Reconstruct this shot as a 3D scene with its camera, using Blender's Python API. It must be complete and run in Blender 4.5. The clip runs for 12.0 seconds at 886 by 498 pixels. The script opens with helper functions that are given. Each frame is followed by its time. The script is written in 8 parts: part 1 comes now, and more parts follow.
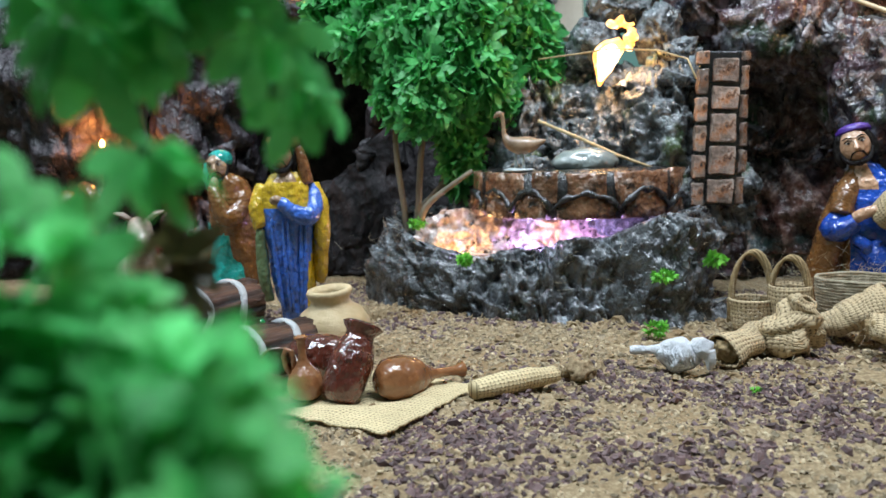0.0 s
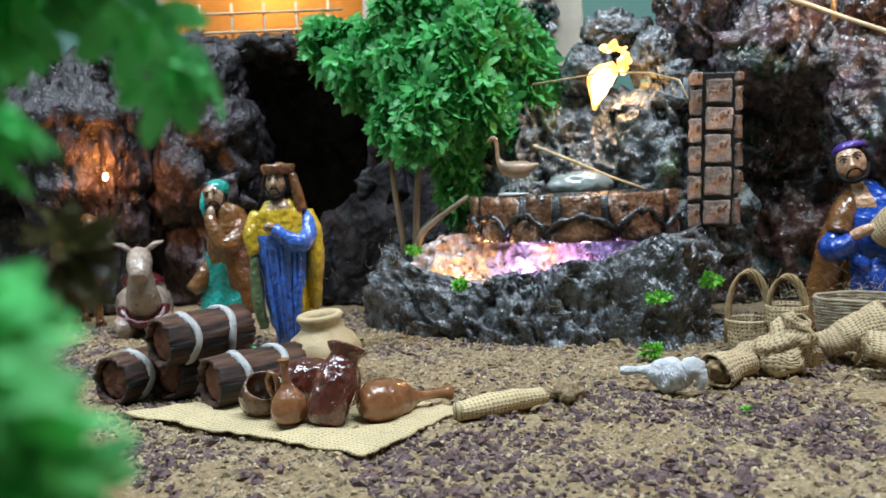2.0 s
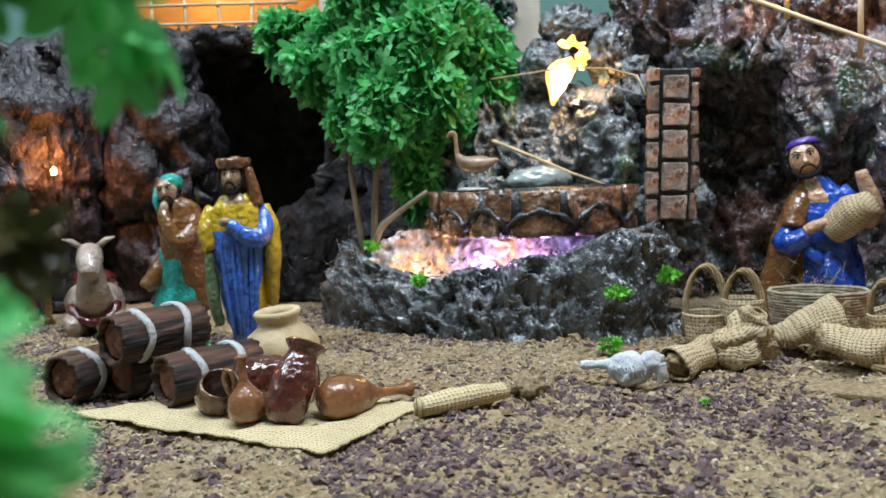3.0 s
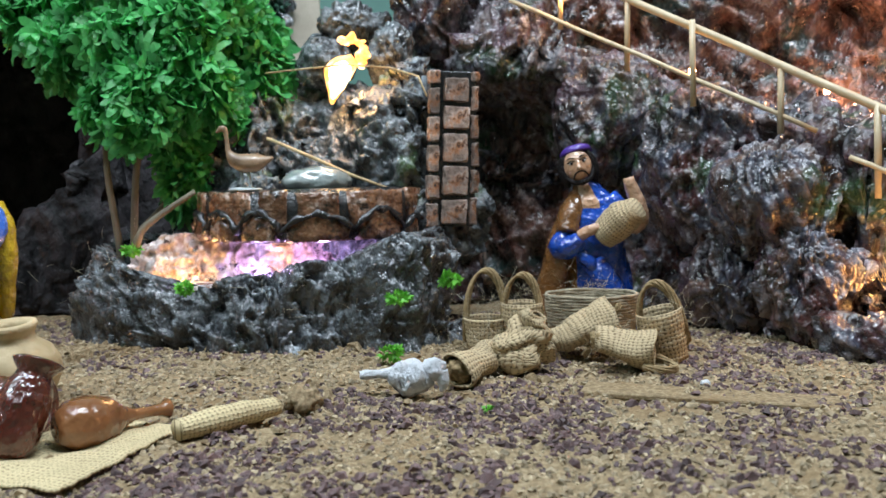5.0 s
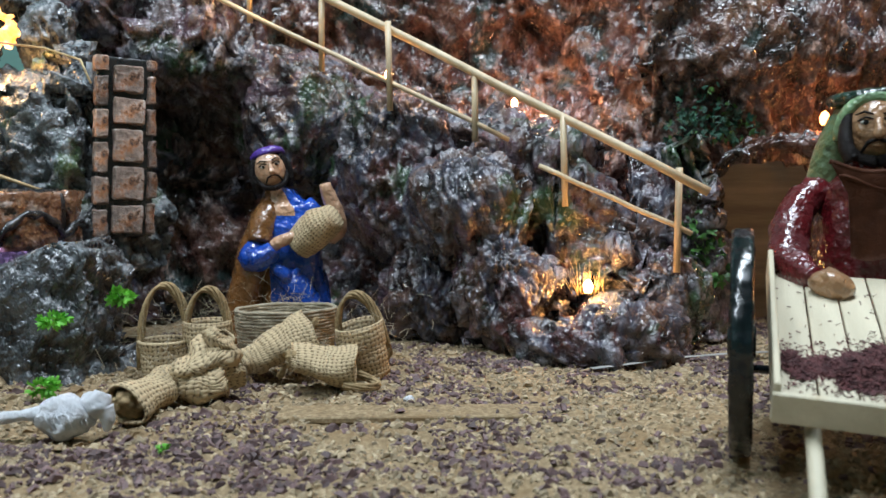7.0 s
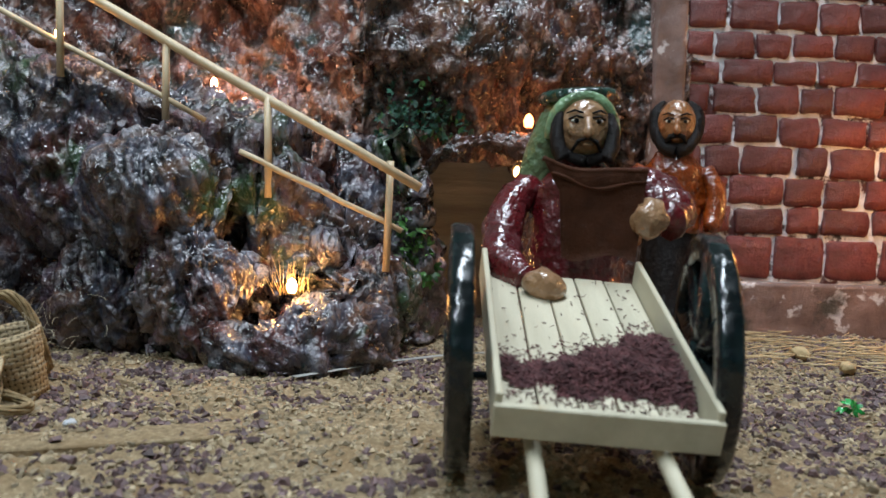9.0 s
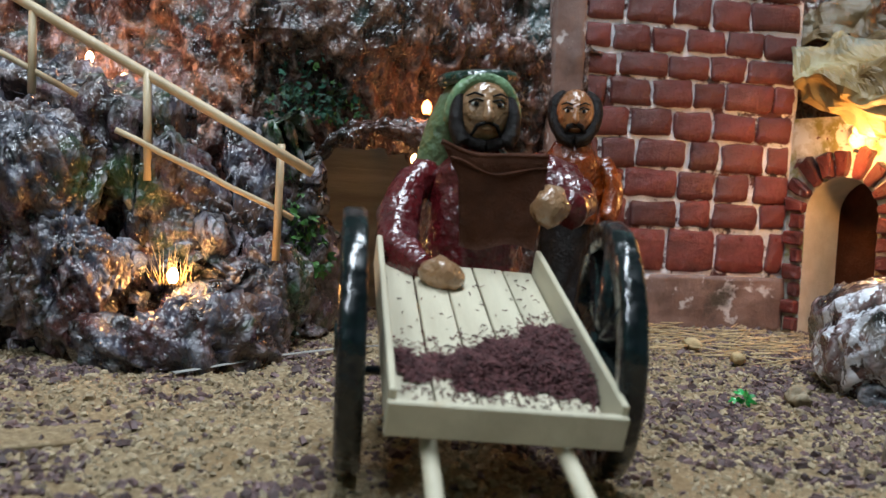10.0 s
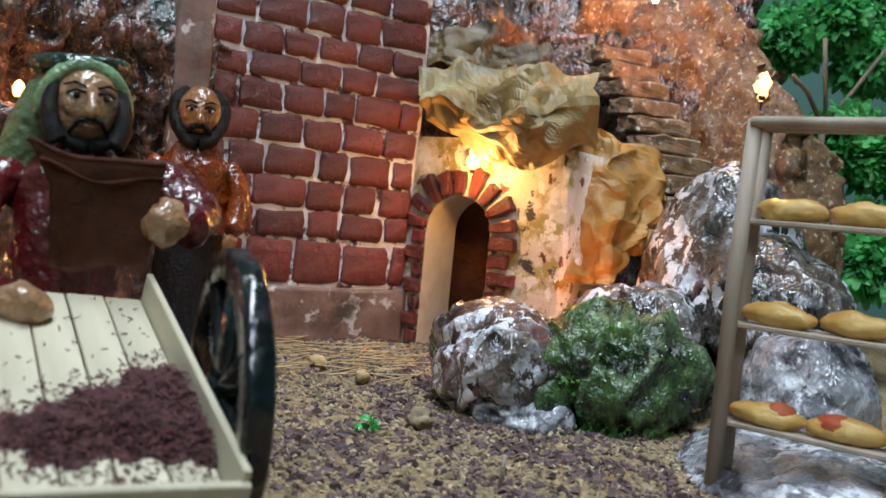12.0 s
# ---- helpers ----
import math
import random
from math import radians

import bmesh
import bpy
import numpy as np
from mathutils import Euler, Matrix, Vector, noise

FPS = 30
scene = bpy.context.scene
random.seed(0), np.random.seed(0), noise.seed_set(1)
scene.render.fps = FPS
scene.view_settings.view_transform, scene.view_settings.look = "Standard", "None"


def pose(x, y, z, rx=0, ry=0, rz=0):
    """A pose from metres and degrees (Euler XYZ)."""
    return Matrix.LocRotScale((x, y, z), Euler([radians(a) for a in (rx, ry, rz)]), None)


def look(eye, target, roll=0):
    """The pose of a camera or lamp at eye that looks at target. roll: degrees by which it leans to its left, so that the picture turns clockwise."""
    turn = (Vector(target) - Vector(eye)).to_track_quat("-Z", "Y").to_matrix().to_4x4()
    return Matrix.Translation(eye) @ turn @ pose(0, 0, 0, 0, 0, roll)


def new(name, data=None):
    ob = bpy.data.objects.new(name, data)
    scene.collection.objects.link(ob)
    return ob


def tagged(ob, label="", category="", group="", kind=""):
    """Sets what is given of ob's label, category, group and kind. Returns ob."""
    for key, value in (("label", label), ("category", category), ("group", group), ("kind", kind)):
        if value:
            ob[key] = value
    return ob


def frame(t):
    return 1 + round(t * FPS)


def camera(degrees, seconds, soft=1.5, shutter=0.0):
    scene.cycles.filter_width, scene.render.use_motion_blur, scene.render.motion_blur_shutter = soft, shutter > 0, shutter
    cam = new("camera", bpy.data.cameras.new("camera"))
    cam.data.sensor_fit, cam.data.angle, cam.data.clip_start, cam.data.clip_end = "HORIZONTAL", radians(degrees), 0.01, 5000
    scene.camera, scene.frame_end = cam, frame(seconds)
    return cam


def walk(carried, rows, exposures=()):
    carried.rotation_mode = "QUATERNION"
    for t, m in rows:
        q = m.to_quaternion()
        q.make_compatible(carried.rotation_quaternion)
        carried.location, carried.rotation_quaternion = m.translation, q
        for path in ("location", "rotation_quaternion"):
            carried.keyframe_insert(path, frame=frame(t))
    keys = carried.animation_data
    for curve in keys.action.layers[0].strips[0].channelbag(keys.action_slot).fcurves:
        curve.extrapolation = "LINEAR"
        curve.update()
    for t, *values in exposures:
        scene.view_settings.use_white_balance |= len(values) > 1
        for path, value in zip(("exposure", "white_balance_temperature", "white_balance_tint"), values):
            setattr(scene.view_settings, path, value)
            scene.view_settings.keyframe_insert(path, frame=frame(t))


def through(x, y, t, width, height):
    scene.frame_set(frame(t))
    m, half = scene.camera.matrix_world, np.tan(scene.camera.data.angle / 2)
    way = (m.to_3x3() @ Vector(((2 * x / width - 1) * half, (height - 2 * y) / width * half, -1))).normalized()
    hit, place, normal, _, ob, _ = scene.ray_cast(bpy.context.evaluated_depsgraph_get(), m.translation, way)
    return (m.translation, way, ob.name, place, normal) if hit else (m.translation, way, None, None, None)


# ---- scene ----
cam = camera(55.08, 12.0)
PATH = [
    (0, (-0.0147, -0.0715, 0.1257), (0.1606, 1.9057, -0.1197), -1.92),
    (0.5, (-0.0018, -0.0695, 0.1218), (0.1511, 1.9135, -0.0891), -2.21),
    (1, (0.0041, -0.0705, 0.1196), (0.1468, 1.9159, -0.0636), -2.76),
    (1.5, (0.0036, -0.0706, 0.1177), (0.1379, 1.9179, -0.0488), -2.78),
    (2, (0.0035, -0.0719, 0.1172), (0.1353, 1.9173, -0.0431), -2.82),
    (2.5, (0.0026, -0.0721, 0.1168), (0.1575, 1.9152, -0.0471), -2.80),
    (3, (0.0017, -0.0676, 0.1157), (0.2355, 1.9112, -0.0564), -2.69),
    (3.2, (0.0029, -0.0614, 0.1112), (0.2795, 1.9132, -0.0455), -2.48),
    (4.8, (0.0101, -0.0395, 0.1078), (0.6965, 1.8317, -0.0572), -1.37),
    (5, (0.0116, -0.0381, 0.1084), (0.7387, 1.8178, -0.0558), -1.45),
    (5.5, (0.0173, -0.0263, 0.1059), (0.9116, 1.7555, -0.0537), -0.88),
    (6, (0.0237, -0.0152, 0.1030), (1.0808, 1.6758, -0.0486), -0.47),
    (6.5, (0.0306, -0.0063, 0.1019), (1.2225, 1.5928, -0.0466), -0.54),
    (7, (0.0364, 0.0008, 0.0998), (1.3650, 1.4897, -0.0342), -0.56),
    (7.5, (0.0443, 0.0097, 0.0980), (1.5134, 1.3612, -0.0242), 0.09),
    (7.7, (0.0495, 0.0137, 0.0972), (1.5695, 1.3077, -0.0255), 0.42),
    (9.3, (0.0768, 0.0311, 0.0931), (1.8644, 0.9187, -0.0352), 2.05),
    (9.5, (0.0806, 0.0326, 0.0919), (1.8875, 0.8801, -0.0380), 2.22),
    (10, (0.0882, 0.0358, 0.0913), (1.9446, 0.7679, -0.0422), 2.70),
    (10.5, (0.0985, 0.0391, 0.0902), (2.0032, 0.6367, -0.0323), 3.30),
    (11, (0.1046, 0.0413, 0.0882), (2.0521, 0.4823, -0.0254), 3.90),
    (11.5, (0.1131, 0.0427, 0.0923), (2.1016, 0.2358, -0.0011), 4.69),
    (12, (0.1213, 0.0425, 0.0995), (2.1163, -0.0743, 0.0202), 5.57),
]
walk(cam, [(t, look(eye, target, roll)) for t, eye, target, roll in PATH], exposures=[(0, 0.30), (5, 0.18), (7.5, 0.03), (9.5, -0.15), (12, -0.15)])

# ---- light of the room ----
cam.data.dof.use_dof = True
cam.data.dof.focus_distance = 0.46
cam.data.dof.aperture_fstop = 17.0

world = bpy.data.worlds.new("room_world")
scene.world = world
world.use_nodes = True
world.node_tree.nodes["Background"].inputs[0].default_value = (0.6, 0.66, 0.7, 1)
world.node_tree.nodes["Background"].inputs[1].default_value = 0.25


def area_lamp(name, place, target, size_x, size_y, power, color):
    data = bpy.data.lights.new(name, "AREA")
    data.shape, data.size, data.size_y, data.energy, data.color = "RECTANGLE", size_x, size_y, power, color
    ob = new(name, data)
    ob.matrix_world = look(place, target)
    return ob


area_lamp("ceiling_tube", (0.25, 0.06, 1.72), (0.27, 0.35, 0), 1.2, 0.30, 43.0, (0.77, 0.885, 1.0))
# second tube, unseen, added as fill for the dark parts
area_lamp("ceiling_tube", (-0.9, 0.3, 1.72), (-0.2, 0.5, 0), 0.12, 1.2, 28.0, (0.77, 0.885, 1.0))


def bulb_light(place, power, color, radius=0.002):
    data = bpy.data.lights.new("bulb_light", "POINT")
    data.energy, data.color, data.shadow_soft_size = power, color, radius
    ob = new("bulb_light", data)
    ob.location = place
    return ob


WARM = (1.0, 0.5, 0.16)
ORANGE = (1.0, 0.33, 0.08)

# ---- materials ----


def ramp(nt, factor, stops):
    node = nt.nodes.new("ShaderNodeValToRGB")
    while len(node.color_ramp.elements) < len(stops):
        node.color_ramp.elements.new(0.5)
    for e, (at, c) in zip(node.color_ramp.elements, stops):
        e.position = at
        e.color = (*c, 1) if len(c) == 3 else c
    nt.links.new(factor, node.inputs[0])
    return node.outputs[0]


def noise_tex(nt, vec, scale, detail=6, rough=0.6, kind="ShaderNodeTexNoise"):
    node = nt.nodes.new(kind)
    node.inputs["Scale"].default_value = scale
    if kind == "ShaderNodeTexNoise":
        node.inputs["Detail"].default_value = detail
        node.inputs["Roughness"].default_value = rough
    nt.links.new(vec, node.inputs["Vector"])
    return node


def mix(nt, fac, a, b, how="MIX"):
    node = nt.nodes.new("ShaderNodeMix")
    node.data_type, node.blend_type = "RGBA", how
    for value, sock in ((fac, node.inputs[0]), (a, node.inputs[6]), (b, node.inputs[7])):
        if isinstance(value, (int, float)):
            sock.default_value = value
        elif isinstance(value, tuple):
            sock.default_value = (*value, 1)
        else:
            nt.links.new(value, sock)
    return node.outputs[2]


def surface(name, stops, scale=60, rough=0.5, bump=0.3, bump_scale=200, coat=0.0, metal=0.0, over=(), vary=0.0,
            spec=0.5, rough_vary=0.15, sss=0.0, stretch=None, island=0.0, peaks=None):
    """A painted or natural surface: noise colours, overlays (colour, scale, from, to), fine relief and varied gloss."""
    m = bpy.data.materials.new(name)
    m.use_nodes = True
    nt = m.node_tree
    b = nt.nodes["Principled BSDF"]
    tc = nt.nodes.new("ShaderNodeTexCoord")
    vec = tc.outputs["Object"]
    if stretch:
        mp = nt.nodes.new("ShaderNodeMapping")
        mp.inputs["Scale"].default_value = stretch
        nt.links.new(vec, mp.inputs["Vector"])
        vec = mp.outputs[0]
    n = noise_tex(nt, vec, scale)
    col = ramp(nt, n.outputs["Fac"], stops)
    for c, sc, lo, hi in over:
        o = noise_tex(nt, vec, sc, 8, 0.65)
        f = ramp(nt, o.outputs["Fac"], [(lo, (0, 0, 0)), (hi, (1, 1, 1))])
        col = mix(nt, f, col, c)
    if peaks:
        g = nt.nodes.new("ShaderNodeNewGeometry")
        f = ramp(nt, g.outputs["Pointiness"], [(peaks[1], (0, 0, 0)), (peaks[2], (1, 1, 1))])
        o = noise_tex(nt, vec, peaks[3], 6, 0.7)
        f2 = ramp(nt, o.outputs["Fac"], [(0.40, (0, 0, 0)), (0.62, (1, 1, 1))])
        col = mix(nt, mix(nt, 1.0, f, f2, "MULTIPLY"), col, peaks[0])
    if vary or island:
        if island:
            info = nt.nodes.new("ShaderNodeNewGeometry").outputs["Random Per Island"]
            amount = island
        else:
            info = nt.nodes.new("ShaderNodeObjectInfo").outputs["Random"]
            amount = vary
        v = ramp(nt, info, [(0, (1 - amount,) * 3), (1, (1 + amount * 0.6,) * 3)])
        col = mix(nt, 1.0, col, v, "MULTIPLY")
    nt.links.new(col, b.inputs["Base Color"])
    rn = noise_tex(nt, vec, scale * 2.3, 4)
    r = ramp(nt, rn.outputs["Fac"], [(0.3, (max(0.03, rough - rough_vary),) * 3), (0.7, (min(1, rough + rough_vary),) * 3)])
    nt.links.new(r, b.inputs["Roughness"])
    b.inputs["Metallic"].default_value = metal
    b.inputs["Specular IOR Level"].default_value = spec
    b.inputs["Coat Weight"].default_value = coat
    b.inputs["Coat Roughness"].default_value = 0.12
    if sss:
        b.inputs["Subsurface Weight"].default_value = sss
        b.inputs["Subsurface Radius"].default_value = (0.004, 0.004, 0.003)
    if bump:
        bn = noise_tex(nt, vec, bump_scale, 2 if coat >= 0.7 else 8, 0.5 if coat >= 0.7 else 0.7)
        bp = nt.nodes.new("ShaderNodeBump")
        bp.inputs["Strength"].default_value = bump
        bp.inputs["Distance"].default_value = 0.6 / bump_scale
        nt.links.new(bn.outputs["Fac"], bp.inputs["Height"])
        nt.links.new(bp.outputs[0], b.inputs["Normal"])
        if coat:
            soft = nt.nodes.new("ShaderNodeBump")
            soft.inputs["Strength"].default_value = bump * 0.45
            soft.inputs["Distance"].default_value = 0.6 / bump_scale
            nt.links.new(bn.outputs["Fac"], soft.inputs["Height"])
            nt.links.new(soft.outputs[0], b.inputs["Coat Normal"])
    return m


def emitter(name, color, strength):
    m = bpy.data.materials.new(name)
    m.use_nodes = True
    b = m.node_tree.nodes["Principled BSDF"]
    b.inputs["Base Color"].default_value = (*color, 1)
    b.inputs["Emission Color"].default_value = (*color, 1)
    b.inputs["Emission Strength"].default_value = strength
    return m


def flame_glow(name):
    """Crumpled glue with the lamp's light put in as its own glow: white-yellow and orange patches."""
    m = emitter(name, (1.0, 0.5, 0.14), 1.0)
    nt = m.node_tree
    b = nt.nodes["Principled BSDF"]
    n = noise_tex(nt, nt.nodes.new("ShaderNodeTexCoord").outputs["Object"], 130, 3, 0.5)
    nt.links.new(ramp(nt, n.outputs["Fac"], [(0.38, (0.75, 0.24, 0.03)), (0.52, (1.0, 0.55, 0.14)), (0.62, (1.0, 0.85, 0.5))]), b.inputs["Emission Color"])
    b.inputs["Emission Strength"].default_value = 1.8
    return m


def weave(name, light, dark, pitch, twist=0.0):
    """Coarse jute cloth: threads over and under, by two crossed waves in the cloth's own UV."""
    m = bpy.data.materials.new(name)
    m.use_nodes = True
    nt = m.node_tree
    b = nt.nodes["Principled BSDF"]
    uv = nt.nodes.new("ShaderNodeUVMap").outputs[0]
    warp = noise_tex(nt, uv, 0.12 / pitch, 3)
    add = nt.nodes.new("ShaderNodeVectorMath")
    add.operation = "MULTIPLY_ADD"
    add.inputs[1].default_value = (pitch * 0.7,) * 3
    nt.links.new(warp.outputs["Color"], add.inputs[0])
    nt.links.new(uv, add.inputs[2])
    warp2 = noise_tex(nt, uv, 0.7 / pitch, 3)
    add2 = nt.nodes.new("ShaderNodeVectorMath")
    add2.operation = "MULTIPLY_ADD"
    add2.inputs[1].default_value = (pitch * 0.9,) * 3
    nt.links.new(warp2.outputs["Color"], add2.inputs[0])
    nt.links.new(add.outputs[0], add2.inputs[2])
    add = add2
    sep = nt.nodes.new("ShaderNodeSeparateXYZ")
    nt.links.new(add.outputs[0], sep.inputs[0])

    def math(op, a, b2=None):
        node = nt.nodes.new("ShaderNodeMath")
        node.operation = op
        for value, sock in ((a, node.inputs[0]), (b2, node.inputs[1])):
            if value is None:
                continue
            if isinstance(value, (int, float)):
                sock.default_value = value
            else:
                nt.links.new(value, sock)
        return node.outputs[0]

    k = 3.14159 / pitch
    sx, sy = math("SINE", math("MULTIPLY", sep.outputs[0], k)), math("SINE", math("MULTIPLY", sep.outputs[1], k))
    cx, cy = math("COSINE", math("MULTIPLY", sep.outputs[0], k)), math("COSINE", math("MULTIPLY", sep.outputs[1], k))
    wa, wb = math("MULTIPLY", math("ABSOLUTE", sx), math("ADD", 1.0, math("MULTIPLY", cy, 0.0))), math("ABSOLUTE", sy)
    over = math("MULTIPLY", math("MULTIPLY", sx, sy), 0.5)
    h = math("MAXIMUM", math("ADD", math("MULTIPLY", wa, 0.7), over), math("SUBTRACT", math("MULTIPLY", wb, 0.7), over))
    fibre = noise_tex(nt, uv, 2.2 / pitch, 5, 0.7)
    h2 = math("ADD", h, math("MULTIPLY", fibre.outputs["Fac"], 0.75))
    col = ramp(nt, h2, [(0.55, dark), (0.90, light), (1.0, tuple(min(1, c * 1.25) for c in light))])
    blot = noise_tex(nt, uv, 0.05 / pitch, 4)
    col = mix(nt, ramp(nt, blot.outputs["Fac"], [(0.4, (0, 0, 0)), (0.7, (0.5, 0.5, 0.5))]), col, tuple(c * 0.55 for c in light))
    nt.links.new(col, b.inputs["Base Color"])
    b.inputs["Roughness"].default_value = 0.9
    b.inputs["Specular IOR Level"].default_value = 0.15
    bp = nt.nodes.new("ShaderNodeBump")
    bp.inputs["Strength"].default_value = 0.6
    bp.inputs["Distance"].default_value = pitch * 0.28
    nt.links.new(h2, bp.inputs["Height"])
    nt.links.new(bp.outputs[0], b.inputs["Normal"])
    return m


def leaf_paint(name, stops, scale, island=0.4, through=0.35):
    """Thin plastic foliage that lets some light through."""
    m = surface(name, stops, scale, 0.42, 0.3, 250, island=island)
    nt = m.node_tree
    b = nt.nodes["Principled BSDF"]
    tr = nt.nodes.new("ShaderNodeBsdfTranslucent")
    nt.links.new(b.inputs["Base Color"].links[0].from_socket, tr.inputs["Color"])
    mx = nt.nodes.new("ShaderNodeMixShader")
    mx.inputs[0].default_value = through
    nt.links.new(b.outputs[0], mx.inputs[1])
    nt.links.new(tr.outputs[0], mx.inputs[2])
    nt.links.new(mx.outputs[0], nt.nodes["Material Output"].inputs[0])
    return m


M_SAND = surface("sand", [(0.3, (0.14, 0.095, 0.053)), (0.55, (0.29, 0.213, 0.124)), (0.75, (0.46, 0.37, 0.235))], 420, 0.85, 0.8, 900,
                 over=[((0.20, 0.12, 0.055), 14, 0.5, 0.75), ((0.55, 0.45, 0.28), 1500, 0.62, 0.7)], spec=0.2)
M_CHIP = surface("purple_chip", [(0.3, (0.075, 0.042, 0.042)), (0.7, (0.185, 0.118, 0.115))], 150, 0.6, 0.5, 900, island=0.55)
M_GRAIN = surface("sand_grain", [(0.3, (0.22, 0.155, 0.085)), (0.7, (0.50, 0.40, 0.26))], 150, 0.7, 0.3, 900, island=0.5)


def rock_paint(name, tones, stroke, scale, rough=0.3, coat=0.6, bump=0.9, cover=(0.53, 0.60), moss=None, cloth=0.6, spec=0.5):
    """Stiffened cloth rock: patchy dark washes with the shade of hollows in them, pale paint dragged over the folds,
    open weave in places, crinkled varnish.
    """
    m = bpy.data.materials.new(name)
    m.use_nodes = True
    nt = m.node_tree
    b = nt.nodes["Principled BSDF"]
    obj = nt.nodes.new("ShaderNodeTexCoord").outputs["Object"]

    def math(op, a, c):
        node = nt.nodes.new("ShaderNodeMath")
        node.operation = op
        for value, sock in ((a, node.inputs[0]), (c, node.inputs[1])):
            if isinstance(value, (int, float)):
                sock.default_value = value
            else:
                nt.links.new(value, sock)
        return node.outputs[0]

    def turned(rotation, stretch):
        mp = nt.nodes.new("ShaderNodeMapping")
        mp.inputs["Rotation"].default_value = rotation
        mp.inputs["Scale"].default_value = stretch
        nt.links.new(obj, mp.inputs["Vector"])
        return mp.outputs[0]

    drag = turned((0.5, 0.6, 0.9), (1.0, 1.0, 0.72))
    low = noise_tex(nt, obj, scale * 0.5, 4, 0.55)
    low.inputs["Distortion"].default_value = 0.8
    col = ramp(nt, low.outputs["Fac"], tones)
    mid = noise_tex(nt, obj, scale * 1.25, 4, 0.5)
    mid.inputs["Distortion"].default_value = 0.6
    brush = noise_tex(nt, drag, scale * 3.6, 8, 0.66)
    brush.inputs["Distortion"].default_value = 0.25
    fine = noise_tex(nt, obj, scale * 16, 2, 0.5)
    wrinkle = noise_tex(nt, drag, scale * 5.5, 2, 0.5)
    wrinkle.inputs["Distortion"].default_value = 0.6
    lines = []
    for k in (1.1, 2.9):
        node = noise_tex(nt, drag, scale * k, 3, 0.5)
        node.inputs["Distortion"].default_value = 0.4
        lines.append(math("MAXIMUM", 0.0, math("SUBTRACT", 1.0, math("MULTIPLY", math("ABSOLUTE", math("SUBTRACT", node.outputs["Fac"], 0.5), 0.0), 9.0))))
    crease = math("ADD", math("MULTIPLY", lines[0], 0.6), math("MULTIPLY", lines[1], 0.4))
    where = noise_tex(nt, obj, scale * 0.7, 3, 0.5)
    # dark wash over the relief's low spots, holding the shade of the creases
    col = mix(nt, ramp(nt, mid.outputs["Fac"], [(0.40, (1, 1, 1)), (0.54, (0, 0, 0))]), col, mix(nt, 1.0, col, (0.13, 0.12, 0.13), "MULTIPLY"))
    if moss:
        o = noise_tex(nt, obj, scale * 0.55, 5, 0.6)
        col = mix(nt, ramp(nt, o.outputs["Fac"], [(moss[1], (0, 0, 0)), (moss[1] + 0.08, (1, 1, 1))]), col, moss[0])
    g = nt.nodes.new("ShaderNodeNewGeometry")
    edge = math("MULTIPLY", ramp(nt, g.outputs["Pointiness"], [(0.51, (0, 0, 0)), (0.62, (1, 1, 1))]), ramp(nt, brush.outputs["Fac"], [(0.47, (0, 0, 0)), (0.58, (0.8, 0.8, 0.8))]))
    strokes = math("MULTIPLY", ramp(nt, brush.outputs["Fac"], [(cover[0], (0, 0, 0)), (cover[1], (0.9, 0.9, 0.9))]), ramp(nt, where.outputs["Fac"], [(0.47, (0.0, 0.0, 0.0)), (0.60, (1, 1, 1))]))
    ridge = math("MULTIPLY", ramp(nt, crease, [(0.55, (0, 0, 0)), (0.95, (0.30, 0.30, 0.30))]), ramp(nt, where.outputs["Fac"], [(0.42, (0.1, 0.1, 0.1)), (0.60, (1, 1, 1))]))
    strokes = math("MAXIMUM", math("MAXIMUM", strokes, edge), ridge)
    col = mix(nt, strokes, col, stroke)
    # shade of the hollows, multiplied into the colour
    pit_shade = ramp(nt, g.outputs["Pointiness"], [(0.42, (0.35, 0.34, 0.36)), (0.49, (1, 1, 1))])
    col = mix(nt, 1.0, col, pit_shade, "MULTIPLY")
    bands = []
    for axis in ("X", "Z"):
        w = nt.nodes.new("ShaderNodeTexWave")
        w.bands_direction = axis
        w.inputs["Scale"].default_value = 150.0
        w.inputs["Distortion"].default_value = 1.2
        nt.links.new(obj, w.inputs["Vector"])
        bands.append(w.outputs["Fac"])
    net = math("MULTIPLY", math("MAXIMUM", bands[0], bands[1]), ramp(nt, low.outputs["Fac"], [(0.52, (0, 0, 0)), (0.58, (cloth,) * 3)]))
    col = mix(nt, math("MULTIPLY", net, 0.4), col, mix(nt, 1.0, col, (2.2, 2.0, 2.0), "MULTIPLY"))
    nt.links.new(col, b.inputs["Base Color"])
    nt.links.new(ramp(nt, brush.outputs["Fac"], [(0.35, (max(0.06, rough - 0.14),) * 3), (0.65, (rough + 0.2,) * 3)]), b.inputs["Roughness"])
    b.inputs["Specular IOR Level"].default_value = spec
    nt.links.new(ramp(nt, mid.outputs["Fac"], [(0.36, (coat * 0.5,) * 3), (0.52, (coat,) * 3)]), b.inputs["Coat Weight"])
    b.inputs["Coat Roughness"].default_value = 0.09
    h = math("ADD", math("ADD", math("MULTIPLY", mid.outputs["Fac"], 0.55), math("MULTIPLY", crease, 0.12)), math("ADD", math("MULTIPLY", wrinkle.outputs["Fac"], 0.30), math("ADD", math("MULTIPLY", fine.outputs["Fac"], 0.02), math("MULTIPLY", net, 0.03))))
    bp = nt.nodes.new("ShaderNodeBump")
    bp.inputs["Strength"].default_value = bump
    bp.inputs["Distance"].default_value = 0.30 / scale
    nt.links.new(h, bp.inputs["Height"])
